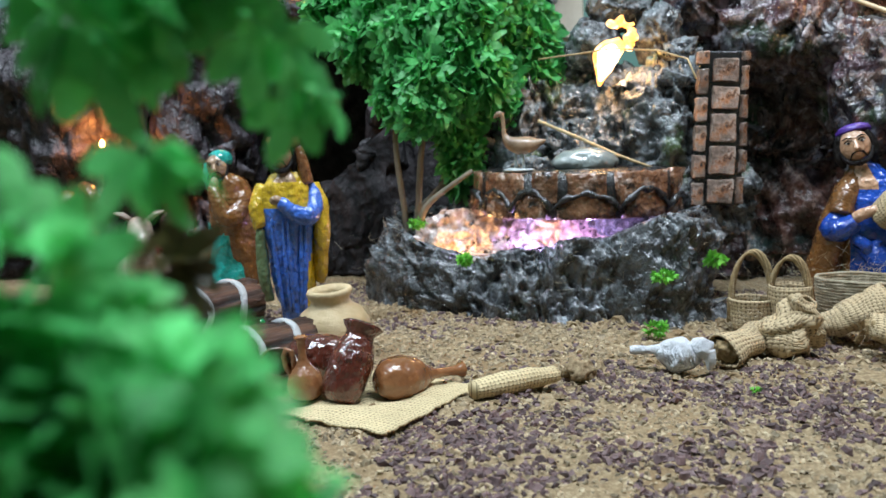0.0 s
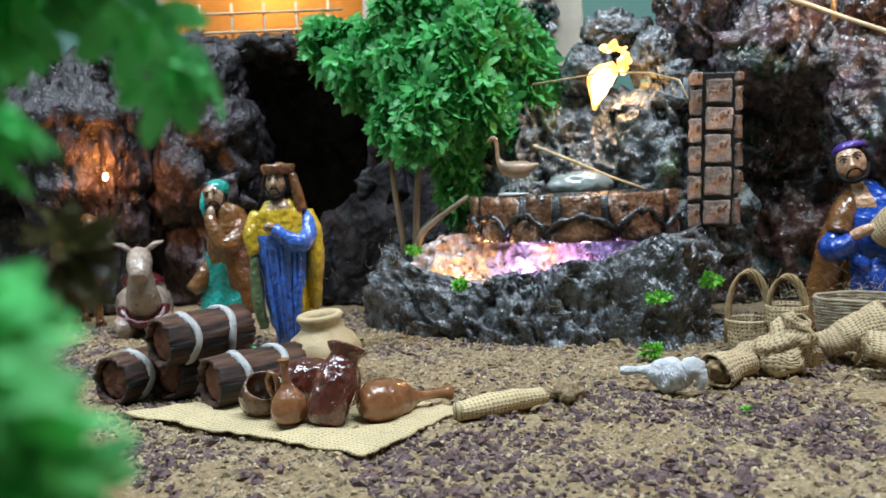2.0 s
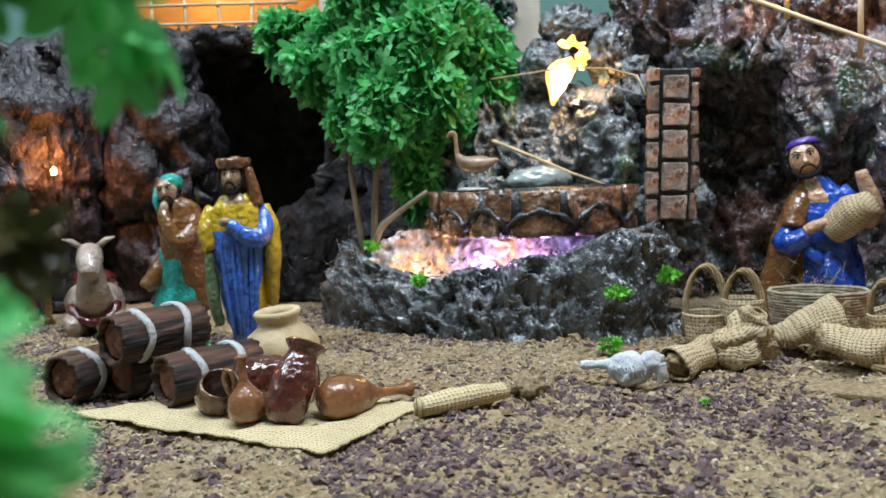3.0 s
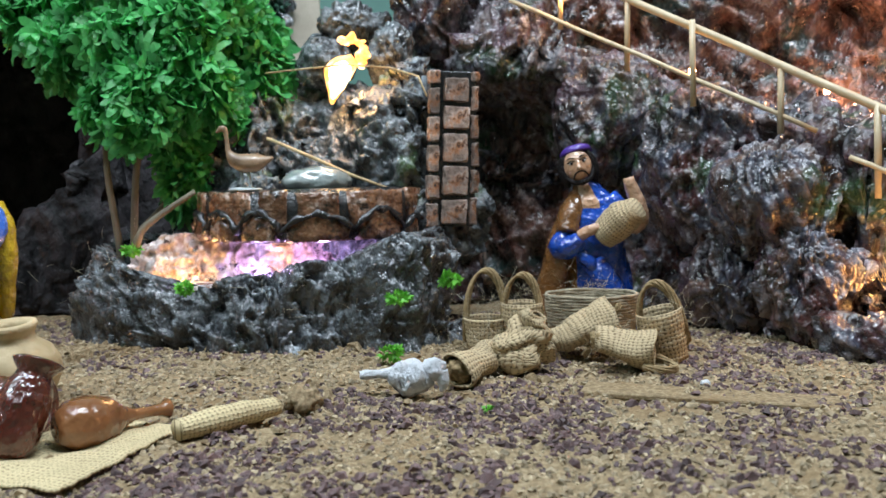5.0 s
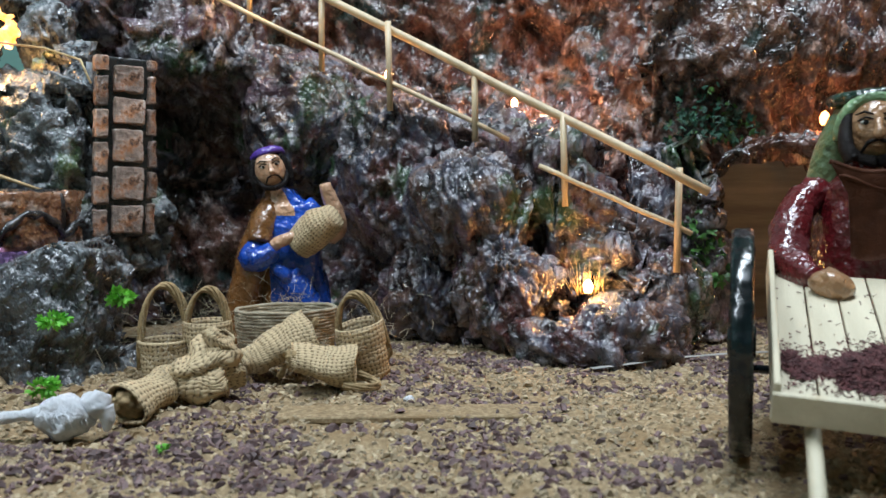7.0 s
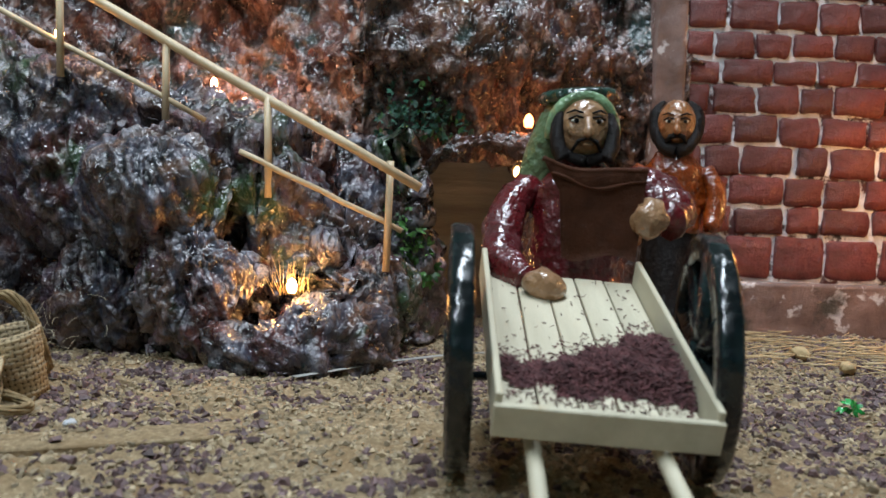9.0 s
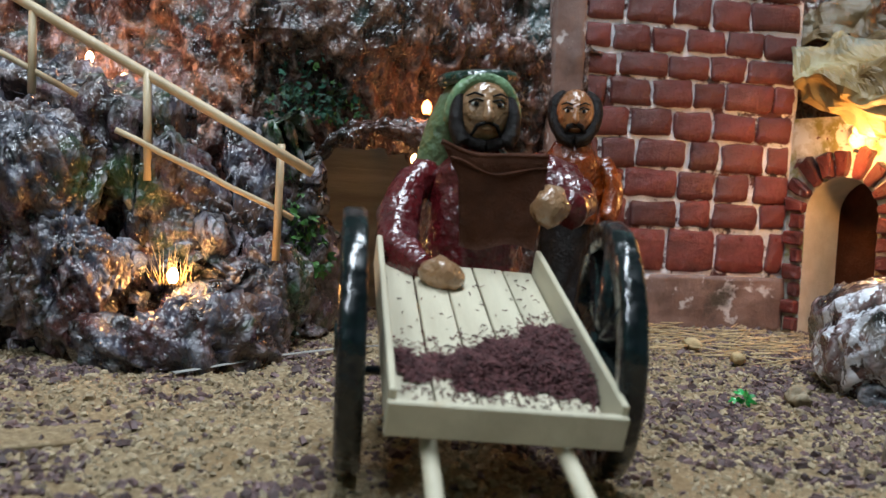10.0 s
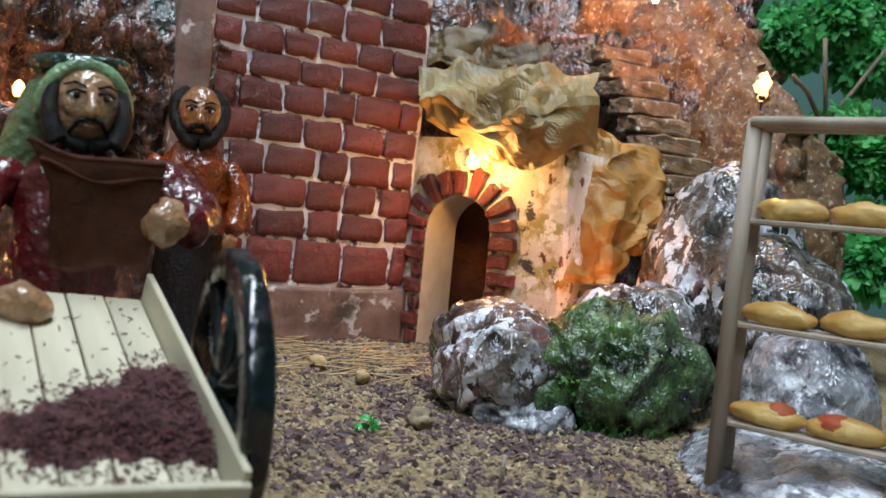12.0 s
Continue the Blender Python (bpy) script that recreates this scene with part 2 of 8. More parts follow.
    nt.links.new(bp.outputs[0], b.inputs["Normal"])
    varnish = nt.nodes.new("ShaderNodeBump")
    varnish.inputs["Strength"].default_value = 1.0
    varnish.inputs["Distance"].default_value = 0.26 / scale
    nt.links.new(math("ADD", math("MULTIPLY", wrinkle.outputs["Fac"], 0.85), math("ADD", math("MULTIPLY", fine.outputs["Fac"], 0.05), math("MULTIPLY", crease, 0.20))), varnish.inputs["Height"])
    nt.links.new(varnish.outputs[0], b.inputs["Coat Normal"])
    return m


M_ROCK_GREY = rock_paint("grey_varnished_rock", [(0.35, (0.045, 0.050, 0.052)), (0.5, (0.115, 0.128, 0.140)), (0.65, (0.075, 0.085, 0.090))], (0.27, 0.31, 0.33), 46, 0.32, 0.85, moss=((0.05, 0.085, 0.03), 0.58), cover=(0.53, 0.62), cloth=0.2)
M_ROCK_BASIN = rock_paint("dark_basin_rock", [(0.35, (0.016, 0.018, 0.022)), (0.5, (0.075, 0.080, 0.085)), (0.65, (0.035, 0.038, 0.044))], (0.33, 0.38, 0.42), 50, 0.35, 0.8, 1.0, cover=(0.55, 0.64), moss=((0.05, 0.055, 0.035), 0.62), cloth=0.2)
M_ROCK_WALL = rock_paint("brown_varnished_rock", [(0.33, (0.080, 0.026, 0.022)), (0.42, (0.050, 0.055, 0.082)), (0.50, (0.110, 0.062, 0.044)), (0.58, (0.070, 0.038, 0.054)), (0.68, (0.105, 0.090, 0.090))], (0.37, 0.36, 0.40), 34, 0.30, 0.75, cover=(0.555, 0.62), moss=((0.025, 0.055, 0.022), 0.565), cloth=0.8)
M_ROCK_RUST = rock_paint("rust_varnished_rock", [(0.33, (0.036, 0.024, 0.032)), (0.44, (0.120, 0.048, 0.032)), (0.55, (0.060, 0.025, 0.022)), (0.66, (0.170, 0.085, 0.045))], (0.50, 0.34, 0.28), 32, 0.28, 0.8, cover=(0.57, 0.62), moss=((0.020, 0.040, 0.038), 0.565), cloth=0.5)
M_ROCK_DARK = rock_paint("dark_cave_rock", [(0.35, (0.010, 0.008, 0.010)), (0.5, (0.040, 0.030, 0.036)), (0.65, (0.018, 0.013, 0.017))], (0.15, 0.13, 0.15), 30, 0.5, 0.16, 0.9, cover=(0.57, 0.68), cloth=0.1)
# the dark cave rock again, its colour lowered for the deep shade
M_ROCK_SHADED = rock_paint("shaded_cave_rock", [(0.35, (0.010, 0.008, 0.009)), (0.5, (0.035, 0.030, 0.033)), (0.65, (0.018, 0.015, 0.017))], (0.09, 0.085, 0.09), 30, 0.7, 0.1, 0.8, cover=(0.58, 0.70), cloth=0.0, spec=0.25)
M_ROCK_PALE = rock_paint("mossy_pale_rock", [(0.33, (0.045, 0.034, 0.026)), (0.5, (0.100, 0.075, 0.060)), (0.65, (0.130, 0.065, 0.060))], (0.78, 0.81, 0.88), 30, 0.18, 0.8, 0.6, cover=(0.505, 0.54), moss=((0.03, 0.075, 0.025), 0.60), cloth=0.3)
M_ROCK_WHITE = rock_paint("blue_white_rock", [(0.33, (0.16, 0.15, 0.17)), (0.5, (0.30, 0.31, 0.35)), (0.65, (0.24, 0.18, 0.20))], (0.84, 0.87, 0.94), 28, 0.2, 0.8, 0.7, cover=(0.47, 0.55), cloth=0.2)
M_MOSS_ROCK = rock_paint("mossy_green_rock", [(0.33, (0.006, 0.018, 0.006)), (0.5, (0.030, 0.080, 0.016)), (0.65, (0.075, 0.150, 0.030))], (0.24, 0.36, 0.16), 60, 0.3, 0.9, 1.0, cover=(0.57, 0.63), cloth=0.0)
M_STAIR_ROCK = surface("tan_rock", [(0.3, (0.045, 0.018, 0.010)), (0.5, (0.20, 0.105, 0.045)), (0.75, (0.36, 0.22, 0.10))], 55, 0.45, 1.0, 110, coat=0.4,
                       over=[((0.70, 0.60, 0.46), 230, 0.57, 0.63), ((0.05, 0.018, 0.016), 60, 0.58, 0.66)])
# tan rock lightened to hold the lamplight on the steps, with worn flecks
M_STEP = surface("worn_lamplit_step", [(0.3, (0.16, 0.085, 0.045)), (0.55, (0.36, 0.23, 0.13)), (0.75, (0.50, 0.36, 0.22))], 70, 0.4, 0.9, 140, coat=0.5, over=[((0.72, 0.66, 0.58), 110, 0.56, 0.61), ((0.07, 0.03, 0.025), 60, 0.60, 0.68)])
M_TEAL = surface("teal_wall_paint", [(0.3, (0.10, 0.21, 0.18)), (0.7, (0.13, 0.26, 0.22))], 2, 0.6, 0.1, 60)
M_CEIL = surface("white_ceiling_paint", [(0.3, (0.72, 0.72, 0.70)), (0.7, (0.8, 0.8, 0.78))], 2, 0.8, 0.1, 60)
M_FLOOR = surface("grey_floor_tile", [(0.3, (0.25, 0.24, 0.23)), (0.7, (0.33, 0.32, 0.3))], 3, 0.4, 0.1, 60)
M_LEAF = leaf_paint("plastic_leaf", [(0.3, (0.06, 0.37, 0.10)), (0.55, (0.15, 0.60, 0.20)), (0.8, (0.38, 0.80, 0.38))], 60, 0.5, 0.5)
M_LEAF_NEAR = leaf_paint("near_plastic_leaf", [(0.3, (0.07, 0.42, 0.11)), (0.55, (0.14, 0.62, 0.20)), (0.8, (0.32, 0.75, 0.34))], 60, 0.35, 0.65)
M_LEAF_DARK = surface("dark_foam_leaf", [(0.3, (0.004, 0.03, 0.018)), (0.7, (0.012, 0.09, 0.05))], 60, 0.7, 0.6, 400, island=0.5)
M_LIME = leaf_paint("lime_moss_tuft", [(0.3, (0.10, 0.42, 0.04)), (0.7, (0.26, 0.72, 0.09))], 90, 0.3, 0.3)
M_LEAF_OLIVE = leaf_paint("dry_olive_leaf", [(0.3, (0.03, 0.028, 0.010)), (0.7, (0.08, 0.085, 0.025))], 45, 0.4, 0.3)
M_MOSS_LEAF = leaf_paint("moss_strand", [(0.3, (0.020, 0.070, 0.016)), (0.55, (0.065, 0.18, 0.04)), (0.75, (0.22, 0.38, 0.10))], 60, 0.6, 0.15)
M_STEM = surface("dry_stem", [(0.3, (0.07, 0.060, 0.042)), (0.7, (0.21, 0.175, 0.12))], 90, 0.75, 0.6, 260, stretch=(1, 1, 0.15))
M_STRAW = surface("straw", [(0.3, (0.35, 0.24, 0.11)), (0.7, (0.6, 0.46, 0.26))], 90, 0.7, 0.4, 300)
M_BRICK_RED = surface("red_painted_brick", [(0.28, (0.060, 0.012, 0.010)), (0.5, (0.150, 0.024, 0.019)), (0.72, (0.23, 0.050, 0.040))], 60, 0.38, 0.8, 130, coat=0.35,
                      over=[((0.06, 0.025, 0.025), 45, 0.58, 0.75), ((0.55, 0.42, 0.4), 240, 0.68, 0.74), ((0.50, 0.42, 0.42), 55, 0.66, 0.70)], vary=0.4)
M_MORTAR = surface("white_painted_mortar", [(0.3, (0.70, 0.65, 0.66)), (0.6, (0.88, 0.84, 0.85))], 60, 0.55, 0.9, 160, over=[((0.085, 0.018, 0.016), 34, 0.54, 0.58), ((0.035, 0.022, 0.024), 48, 0.57, 0.62)])
M_PLINTH = surface("pink_plaster", [(0.3, (0.13, 0.075, 0.062)), (0.7, (0.28, 0.18, 0.155))], 40, 0.45, 0.5, 160, coat=0.3, over=[((0.60, 0.57, 0.58), 60, 0.57, 0.62), ((0.06, 0.05, 0.04), 24, 0.55, 0.68)])
M_PLASTER = surface("cream_plaster", [(0.3, (0.55, 0.49, 0.42)), (0.7, (0.76, 0.71, 0.64))], 40, 0.6, 0.5, 160, over=[((0.34, 0.29, 0.10), 38, 0.50, 0.58), ((0.80, 0.78, 0.76), 60, 0.54, 0.58), ((0.16, 0.035, 0.03), 70, 0.61, 0.64), ((0.04, 0.04, 0.045), 52, 0.60, 0.63)])
M_PAPER = surface("crumpled_kraft_paper", [(0.3, (0.15, 0.085, 0.025)), (0.5, (0.30, 0.20, 0.075)), (0.7, (0.40, 0.34, 0.19))], 22, 0.45, 0.3, 120, over=[((0.13, 0.15, 0.13), 18, 0.56, 0.68)])
M_BROWN_BRICK = surface("brown_carved_brick", [(0.28, (0.045, 0.018, 0.010)), (0.5, (0.20, 0.090, 0.045)), (0.72, (0.40, 0.24, 0.15))], 120, 0.3, 0.9, 170, coat=0.8,
                        over=[((0.52, 0.42, 0.37), 60, 0.54, 0.66), ((0.02, 0.012, 0.009), 70, 0.53, 0.62)], vary=0.4)
M_PALE_BRICK = surface("pale_carved_brick", [(0.30, (0.09, 0.055, 0.040)), (0.5, (0.36, 0.26, 0.21)), (0.68, (0.62, 0.54, 0.48))], 110, 0.4, 1.0, 150, coat=0.4, over=[((0.45, 0.19, 0.08), 65, 0.52, 0.60), ((0.025, 0.016, 0.014), 130, 0.56, 0.64)], vary=0.45)
M_BLACK = surface("black_paint", [(0.3, (0.008, 0.008, 0.009)), (0.7, (0.02, 0.02, 0.022))], 60, 0.3, 0.4, 160, coat=0.5)
M_BAMBOO = surface("bamboo_skewer", [(0.3, (0.46, 0.35, 0.21)), (0.7, (0.66, 0.53, 0.35))], 60, 0.45, 0.3, 200, stretch=(1, 1, 0.2))
M_PALE_WOOD = surface("pale_lolly_wood", [(0.3, (0.44, 0.39, 0.28)), (0.7, (0.62, 0.56, 0.42))], 60, 0.55, 0.3, 200, stretch=(0.15, 1, 1), vary=0.12, over=[((0.48, 0.38, 0.24), 40, 0.60, 0.75)])
M_GREY_WOOD = surface("grey_stick_wood", [(0.3, (0.27, 0.21, 0.16)), (0.7, (0.48, 0.40, 0.33))], 60, 0.6, 0.4, 200, stretch=(1, 1, 0.15))
M_WHEEL = surface("dark_teal_wheel_paint", [(0.3, (0.0025, 0.003, 0.004)), (0.7, (0.005, 0.010, 0.012))], 60, 0.25, 0.5, 90, coat=0.7, spec=0.25, over=[((0.12, 0.18, 0.20), 90, 0.68, 0.76)])
M_BARK = surface("dark_bark", [(0.40, (0.003, 0.002, 0.002)), (0.52, (0.060, 0.024, 0.014)), (0.66, (0.190, 0.090, 0.052))], 95, 0.5, 1.0, 120, stretch=(0.16, 1.7, 1.7), coat=0.1)
M_BARREL_END = surface("rust_barrel_end", [(0.3, (0.035, 0.012, 0.008)), (0.6, (0.20, 0.060, 0.022)), (0.8, (0.34, 0.13, 0.05))], 130, 0.6, 1.0, 200)
M_HOOP = surface("silver_band", [(0.3, (0.34, 0.35, 0.36)), (0.7, (0.66, 0.67, 0.68))], 70, 0.45, 0.8, 130, metal=0.1, over=[((0.06, 0.05, 0.045), 80, 0.58, 0.68)])
M_CLAY_CREAM = surface("cream_clay", [(0.3, (0.42, 0.30, 0.15)), (0.7, (0.66, 0.52, 0.32))], 55, 0.55, 0.4, 140, over=[((0.30, 0.19, 0.08), 30, 0.58, 0.75)])
M_CLAY_RED = surface("glazed_red_clay", [(0.3, (0.050, 0.010, 0.006)), (0.7, (0.125, 0.026, 0.014))], 50, 0.16, 0.9, 150, coat=1.0, rough_vary=0.08)
M_CLAY_TAN = surface("varnished_tan_clay", [(0.3, (0.16, 0.06, 0.022)), (0.7, (0.29, 0.125, 0.05))], 60, 0.22, 0.5, 120, coat=0.8, rough_vary=0.06)
M_CLAY_BROWN = surface("varnished_brown_clay", [(0.3, (0.05, 0.02, 0.009)), (0.7, (0.16, 0.075, 0.03))], 70, 0.25, 0.5, 120, coat=0.7)
M_JUTE = weave("jute_cloth", (0.42, 0.325, 0.20), (0.10, 0.068, 0.036), 0.0026)
M_JUTE_PALE = weave("pale_jute_mat", (0.52, 0.42, 0.25), (0.20, 0.15, 0.08), 0.0023)
M_TWINE = surface("jute_twine", [(0.3, (0.19, 0.13, 0.065)), (0.7, (0.42, 0.31, 0.17))], 300, 0.9, 1.0, 900, spec=0.15)
M_TWINE_GREY = surface("grey_jute_twine", [(0.3, (0.22, 0.185, 0.13)), (0.7, (0.46, 0.40, 0.29))], 300, 0.9, 1.0, 900, spec=0.15)
M_FIBRE = surface("loose_fibre", [(0.3, (0.30, 0.25, 0.17)), (0.7, (0.5, 0.44, 0.33))], 300, 0.8, 0.0, spec=0.2)
M_WHITE = surface("white_plaster_bird", [(0.3, (0.56, 0.58, 0.62)), (0.7, (0.76, 0.77, 0.80))], 90, 0.7, 0.9, 150)
M_GOOSE = surface("brown_goose_paint", [(0.3, (0.16, 0.10, 0.06)), (0.6, (0.38, 0.26, 0.17)), (0.8, (0.5, 0.42, 0.34))], 60, 0.35, 0.2, 150, coat=0.4)
M_GOOSE_PALE = surface("pale_goose_paint", [(0.3, (0.35, 0.40, 0.42)), (0.7, (0.55, 0.58, 0.58))], 60, 0.35, 0.2, 150, coat=0.4)
M_GLUE = surface("clear_glue", [(0.3, (0.16, 0.19, 0.18)), (0.7, (0.34, 0.38, 0.37))], 60, 0.12, 0.4, 120, coat=0.8)
M_BREAD = surface("golden_bread", [(0.3, (0.50, 0.20, 0.035)), (0.55, (0.66, 0.42, 0.13)), (0.8, (0.75, 0.56, 0.24))], 45, 0.4, 0.3, 140, coat=0.3)
M_JAM = surface("red_topping", [(0.3, (0.42, 0.05, 0.02)), (0.7, (0.60, 0.16, 0.06))], 90, 0.4, 0.6, 250)
# orange-brown paper with the orange lamp glow put into its colour
M_PAPER_ORANGE_LIT = surface("crumpled_orange_lit_paper", [(0.3, (0.16, 0.07, 0.014)), (0.5, (0.38, 0.18, 0.035)), (0.7, (0.48, 0.28, 0.09))], 26, 0.5, 0.3, 120, over=[((0.10, 0.11, 0.09), 18, 0.60, 0.70)])
M_PAPER_DARK = surface("dark_stained_paper", [(0.3, (0.045, 0.024, 0.008)), (0.5, (0.12, 0.075, 0.028)), (0.7, (0.17, 0.15, 0.10))], 24, 0.5, 0.3, 120, over=[((0.06, 0.08, 0.09), 20, 0.54, 0.62)])
M_TAPE = surface("clear_tape", [(0.3, (0.26, 0.25, 0.23)), (0.7, (0.40, 0.39, 0.37))], 60, 0.3, 0.2, 120)
M_SAWDUST = surface("maroon_sawdust", [(0.3, (0.055, 0.016, 0.018)), (0.7, (0.155, 0.055, 0.055))], 200, 0.8, 0.3, 600, island=0.5)
M_BOARD_GREY = surface("weathered_plank", [(0.3, (0.09, 0.072, 0.050)), (0.5, (0.18, 0.15, 0.105)), (0.75, (0.30, 0.26, 0.20))], 60, 0.6, 0.5, 160, stretch=(0.12, 1, 1))
M_BOARD = surface("brown_fibreboard", [(0.3, (0.12, 0.07, 0.03)), (0.7, (0.25, 0.16, 0.08))], 30, 0.6, 0.4, 160, stretch=(0.1, 1, 1))


def paint(name, c, rough=0.27, bump=0.15):
    d = tuple(v * 0.55 for v in c)
    dirt = tuple(v * 0.3 for v in c)
    return surface(name, [(0.3, d), (0.6, c)], 60, rough, max(bump, 0.8), 200, coat=0.75, rough_vary=0.1, over=[(dirt, 130, 0.60, 0.72), ((0.75, 0.72, 0.70), 420, 0.735, 0.76)])


P_BLUE, P_BLUE_PALE, P_YELLOW = paint("blue_glaze", (0.012, 0.07, 0.42)), paint("sky_blue_glaze", (0.045, 0.15, 0.60)), paint("yellow_glaze", (0.58, 0.38, 0.02))
P_BROWN, P_TAN, P_TEAL = paint("brown_glaze", (0.19, 0.075, 0.025)), paint("tan_glaze", (0.21, 0.088, 0.026)), paint("teal_glaze", (0.02, 0.38, 0.33))
P_SKIN, P_DARK, P_MAROON = paint("skin_glaze", (0.58, 0.34, 0.21), 0.3), surface("black_hair_paint", [(0.3, (0.004, 0.003, 0.003)), (0.7, (0.013, 0.010, 0.010))], 90, 0.42, 0.8, 200, spec=0.18), paint("maroon_glaze", (0.105, 0.008, 0.011))
P_ORANGE, P_OLIVE, P_LEATHER = paint("orange_glaze", (0.24, 0.043, 0.005)), paint("olive_glaze", (0.10, 0.15, 0.065), 0.45), surface("leather_brown_paint", [(0.3, (0.034, 0.012, 0.006)), (0.6, (0.075, 0.026, 0.013)), (0.8, (0.11, 0.042, 0.022))], 60, 0.5, 0.6, 130, spec=0.1)
P_PURPLE, P_CAMEL, P_SKIN_DULL = paint("purple_glaze", (0.085, 0.025, 0.33), 0.5), paint("grey_beige_glaze", (0.40, 0.30, 0.24), 0.5), paint("dull_skin", (0.38, 0.245, 0.155), 0.35)
P_WHITE = paint("eye_white_glaze", (0.62, 0.60, 0.56))
P_PALE_GREEN = paint("pale_green_glaze", (0.22, 0.36, 0.19), 0.4)
P_DARK_GREEN = paint("dark_green_glaze", (0.008, 0.03, 0.02))
P_GREEN = paint("green_glaze", (0.01, 0.20, 0.06))


# ---- building helpers ----


def mesh_of(bm, name, mats, smooth=True):
    me = bpy.data.meshes.new(name)
    bm.to_mesh(me)
    bm.free()
    for m in mats if isinstance(mats, (list, tuple)) else [mats]:
        me.materials.append(m)
    if smooth:
        me.polygons.foreach_set("use_smooth", [True] * len(me.polygons))
    return me


def part(name, bm, material, parent=None, label="", smooth=True):
    """Links a bmesh as one mesh object under a thing or a part."""
    ob = new(name, mesh_of(bm, name, material, smooth))
    ob.parent = parent
    if label:
        tagged(ob, label)
    return ob


def thing(name, label, category, m=None, group="", kind=""):
    ob = tagged(new(name), label, category, group, kind)
    if m is not None:
        ob.matrix_world = m
    return ob


def single(name, bm, material, label, category, m=None, group="", kind="", smooth=True):
    ob = part(name, bm, material, None, "", smooth)
    tagged(ob, label, category, group, kind)
    if m is not None:
        ob.matrix_world = m
    return ob


def box(bm, cx, cy, cz, sx, sy, sz, bevel=0.0, rot=None, mat=0):
    r = bmesh.ops.create_cube(bm, size=1.0)
    vs = r["verts"]
    bmesh.ops.scale(bm, vec=(sx, sy, sz), verts=vs)
    if bevel:
        es = list({e for v in vs for e in v.link_edges})
        out = bmesh.ops.bevel(bm, geom=es, offset=bevel, segments=1, profile=0.7, affect="EDGES")
        vs = list({v for f in out["faces"] for v in f.verts} | {v for v in vs if v.is_valid})
    m = Matrix.Translation((cx, cy, cz)) @ (rot.to_4x4() if rot else Matrix.Identity(4))
    bmesh.ops.transform(bm, matrix=m, verts=vs)
    if mat:
        for f in {f for v in vs for f in v.link_faces}:
            f.material_index = mat
    return vs


def blob(bm, c, r, sub=3, rough=0.0, freq=40.0, rot=None, mat=0, seed=0.0):
    """A lumpy ellipsoid."""
    vs = bmesh.ops.create_icosphere(bm, subdivisions=sub, radius=1.0)["verts"]
    m = (rot.to_4x4() if rot else Matrix.Identity(4))
    off = Vector((seed, seed * 1.7, seed * 0.3))
    for v in vs:
        n = v.co.copy()
        p = Vector((n.x * r[0], n.y * r[1], n.z * r[2]))
        if rough:
            p = p + n * rough * noise.fractal((p + off) * freq, 0.8, 2.1, 4)
        v.co = Vector(c) + (m @ p)
    for f in {f for v in vs for f in v.link_faces}:
        f.material_index = mat
    return vs


def glide(pts, radii, steps=4):
    """A smooth curve through points, and their radii with it."""
    out, rr = [], []
    n = len(pts)
    for i in range(n - 1):
        a, b, c, d = pts[max(i - 1, 0)], pts[i], pts[i + 1], pts[min(i + 2, n - 1)]
        for k in range(steps):
            t = k / steps
            out.append(0.5 * (2 * b + (c - a) * t + (2 * a - 5 * b + 4 * c - d) * t * t + (3 * b - a - 3 * c + d) * t * t * t))
            rr.append(radii[i] * (1 - t) + radii[i + 1] * t)
    return out + [pts[-1]], rr + [radii[-1]]


def tube(bm, pts, radii, sides=10, mat=0, closed_ends=True, flat=1.0):
    """A round rod along points, with a radius for each."""
    pts = [Vector(p) for p in pts]
    if isinstance(radii, (int, float)):
        radii = [radii] * len(pts)
    elif len(pts) >= 3 and sides >= 10:
        pts, radii = glide(pts, radii)
    rings = []
    side = None
    for i, p in enumerate(pts):
        d = (pts[min(i + 1, len(pts) - 1)] - pts[max(i - 1, 0)]).normalized()
        ref = Vector((0, 0, 1)) if abs(d.z) < 0.9 else Vector((1, 0, 0))
        side = d.cross(ref).normalized() if side is None else (side - d * side.dot(d)).normalized()
        up = side.cross(d)
        rings.append([bm.verts.new(p + (side * math.cos(a) + up * math.sin(a) * flat) * radii[i]) for a in (2 * math.pi * k / sides for k in range(sides))])
    for a, b in zip(rings, rings[1:]):
        for k in range(sides):
            f = bm.faces.new((a[k], a[(k + 1) % sides], b[(k + 1) % sides], b[k]))
            f.material_index = mat
    if closed_ends:
        for ring in (rings[0][::-1], rings[-1]):
            f = bm.faces.new(ring)
            f.material_index = mat
    return rings


def lathe(bm, profile, sides=28, mat=0, wob=0.0, seed=0.0, squash=1.0):
    """Turns (radius, height) pairs round z; wobbles like hand-made clay."""
    rings = []
    for r, z in profile:
        ring = []
        for k in range(sides):
            a = 2 * math.pi * k / sides
            w = 1 + wob * noise.noise(Vector((math.cos(a) * 1.3 + seed, math.sin(a) * 1.3, z * 40)))
            ring.append(bm.verts.new((r * w * math.cos(a), r * w * squash * math.sin(a), z)))
        rings.append(ring)
    for a, b in zip(rings, rings[1:]):
        for k in range(sides):
            f = bm.faces.new((a[k], a[(k + 1) % sides], b[(k + 1) % sides], b[k]))
            f.material_index = mat
    for ring in (rings[0][::-1], rings[-1]):
        if (ring[0].co - ring[1].co).length > 1e-7:
            f = bm.faces.new(ring)
            f.material_index = mat
    return rings


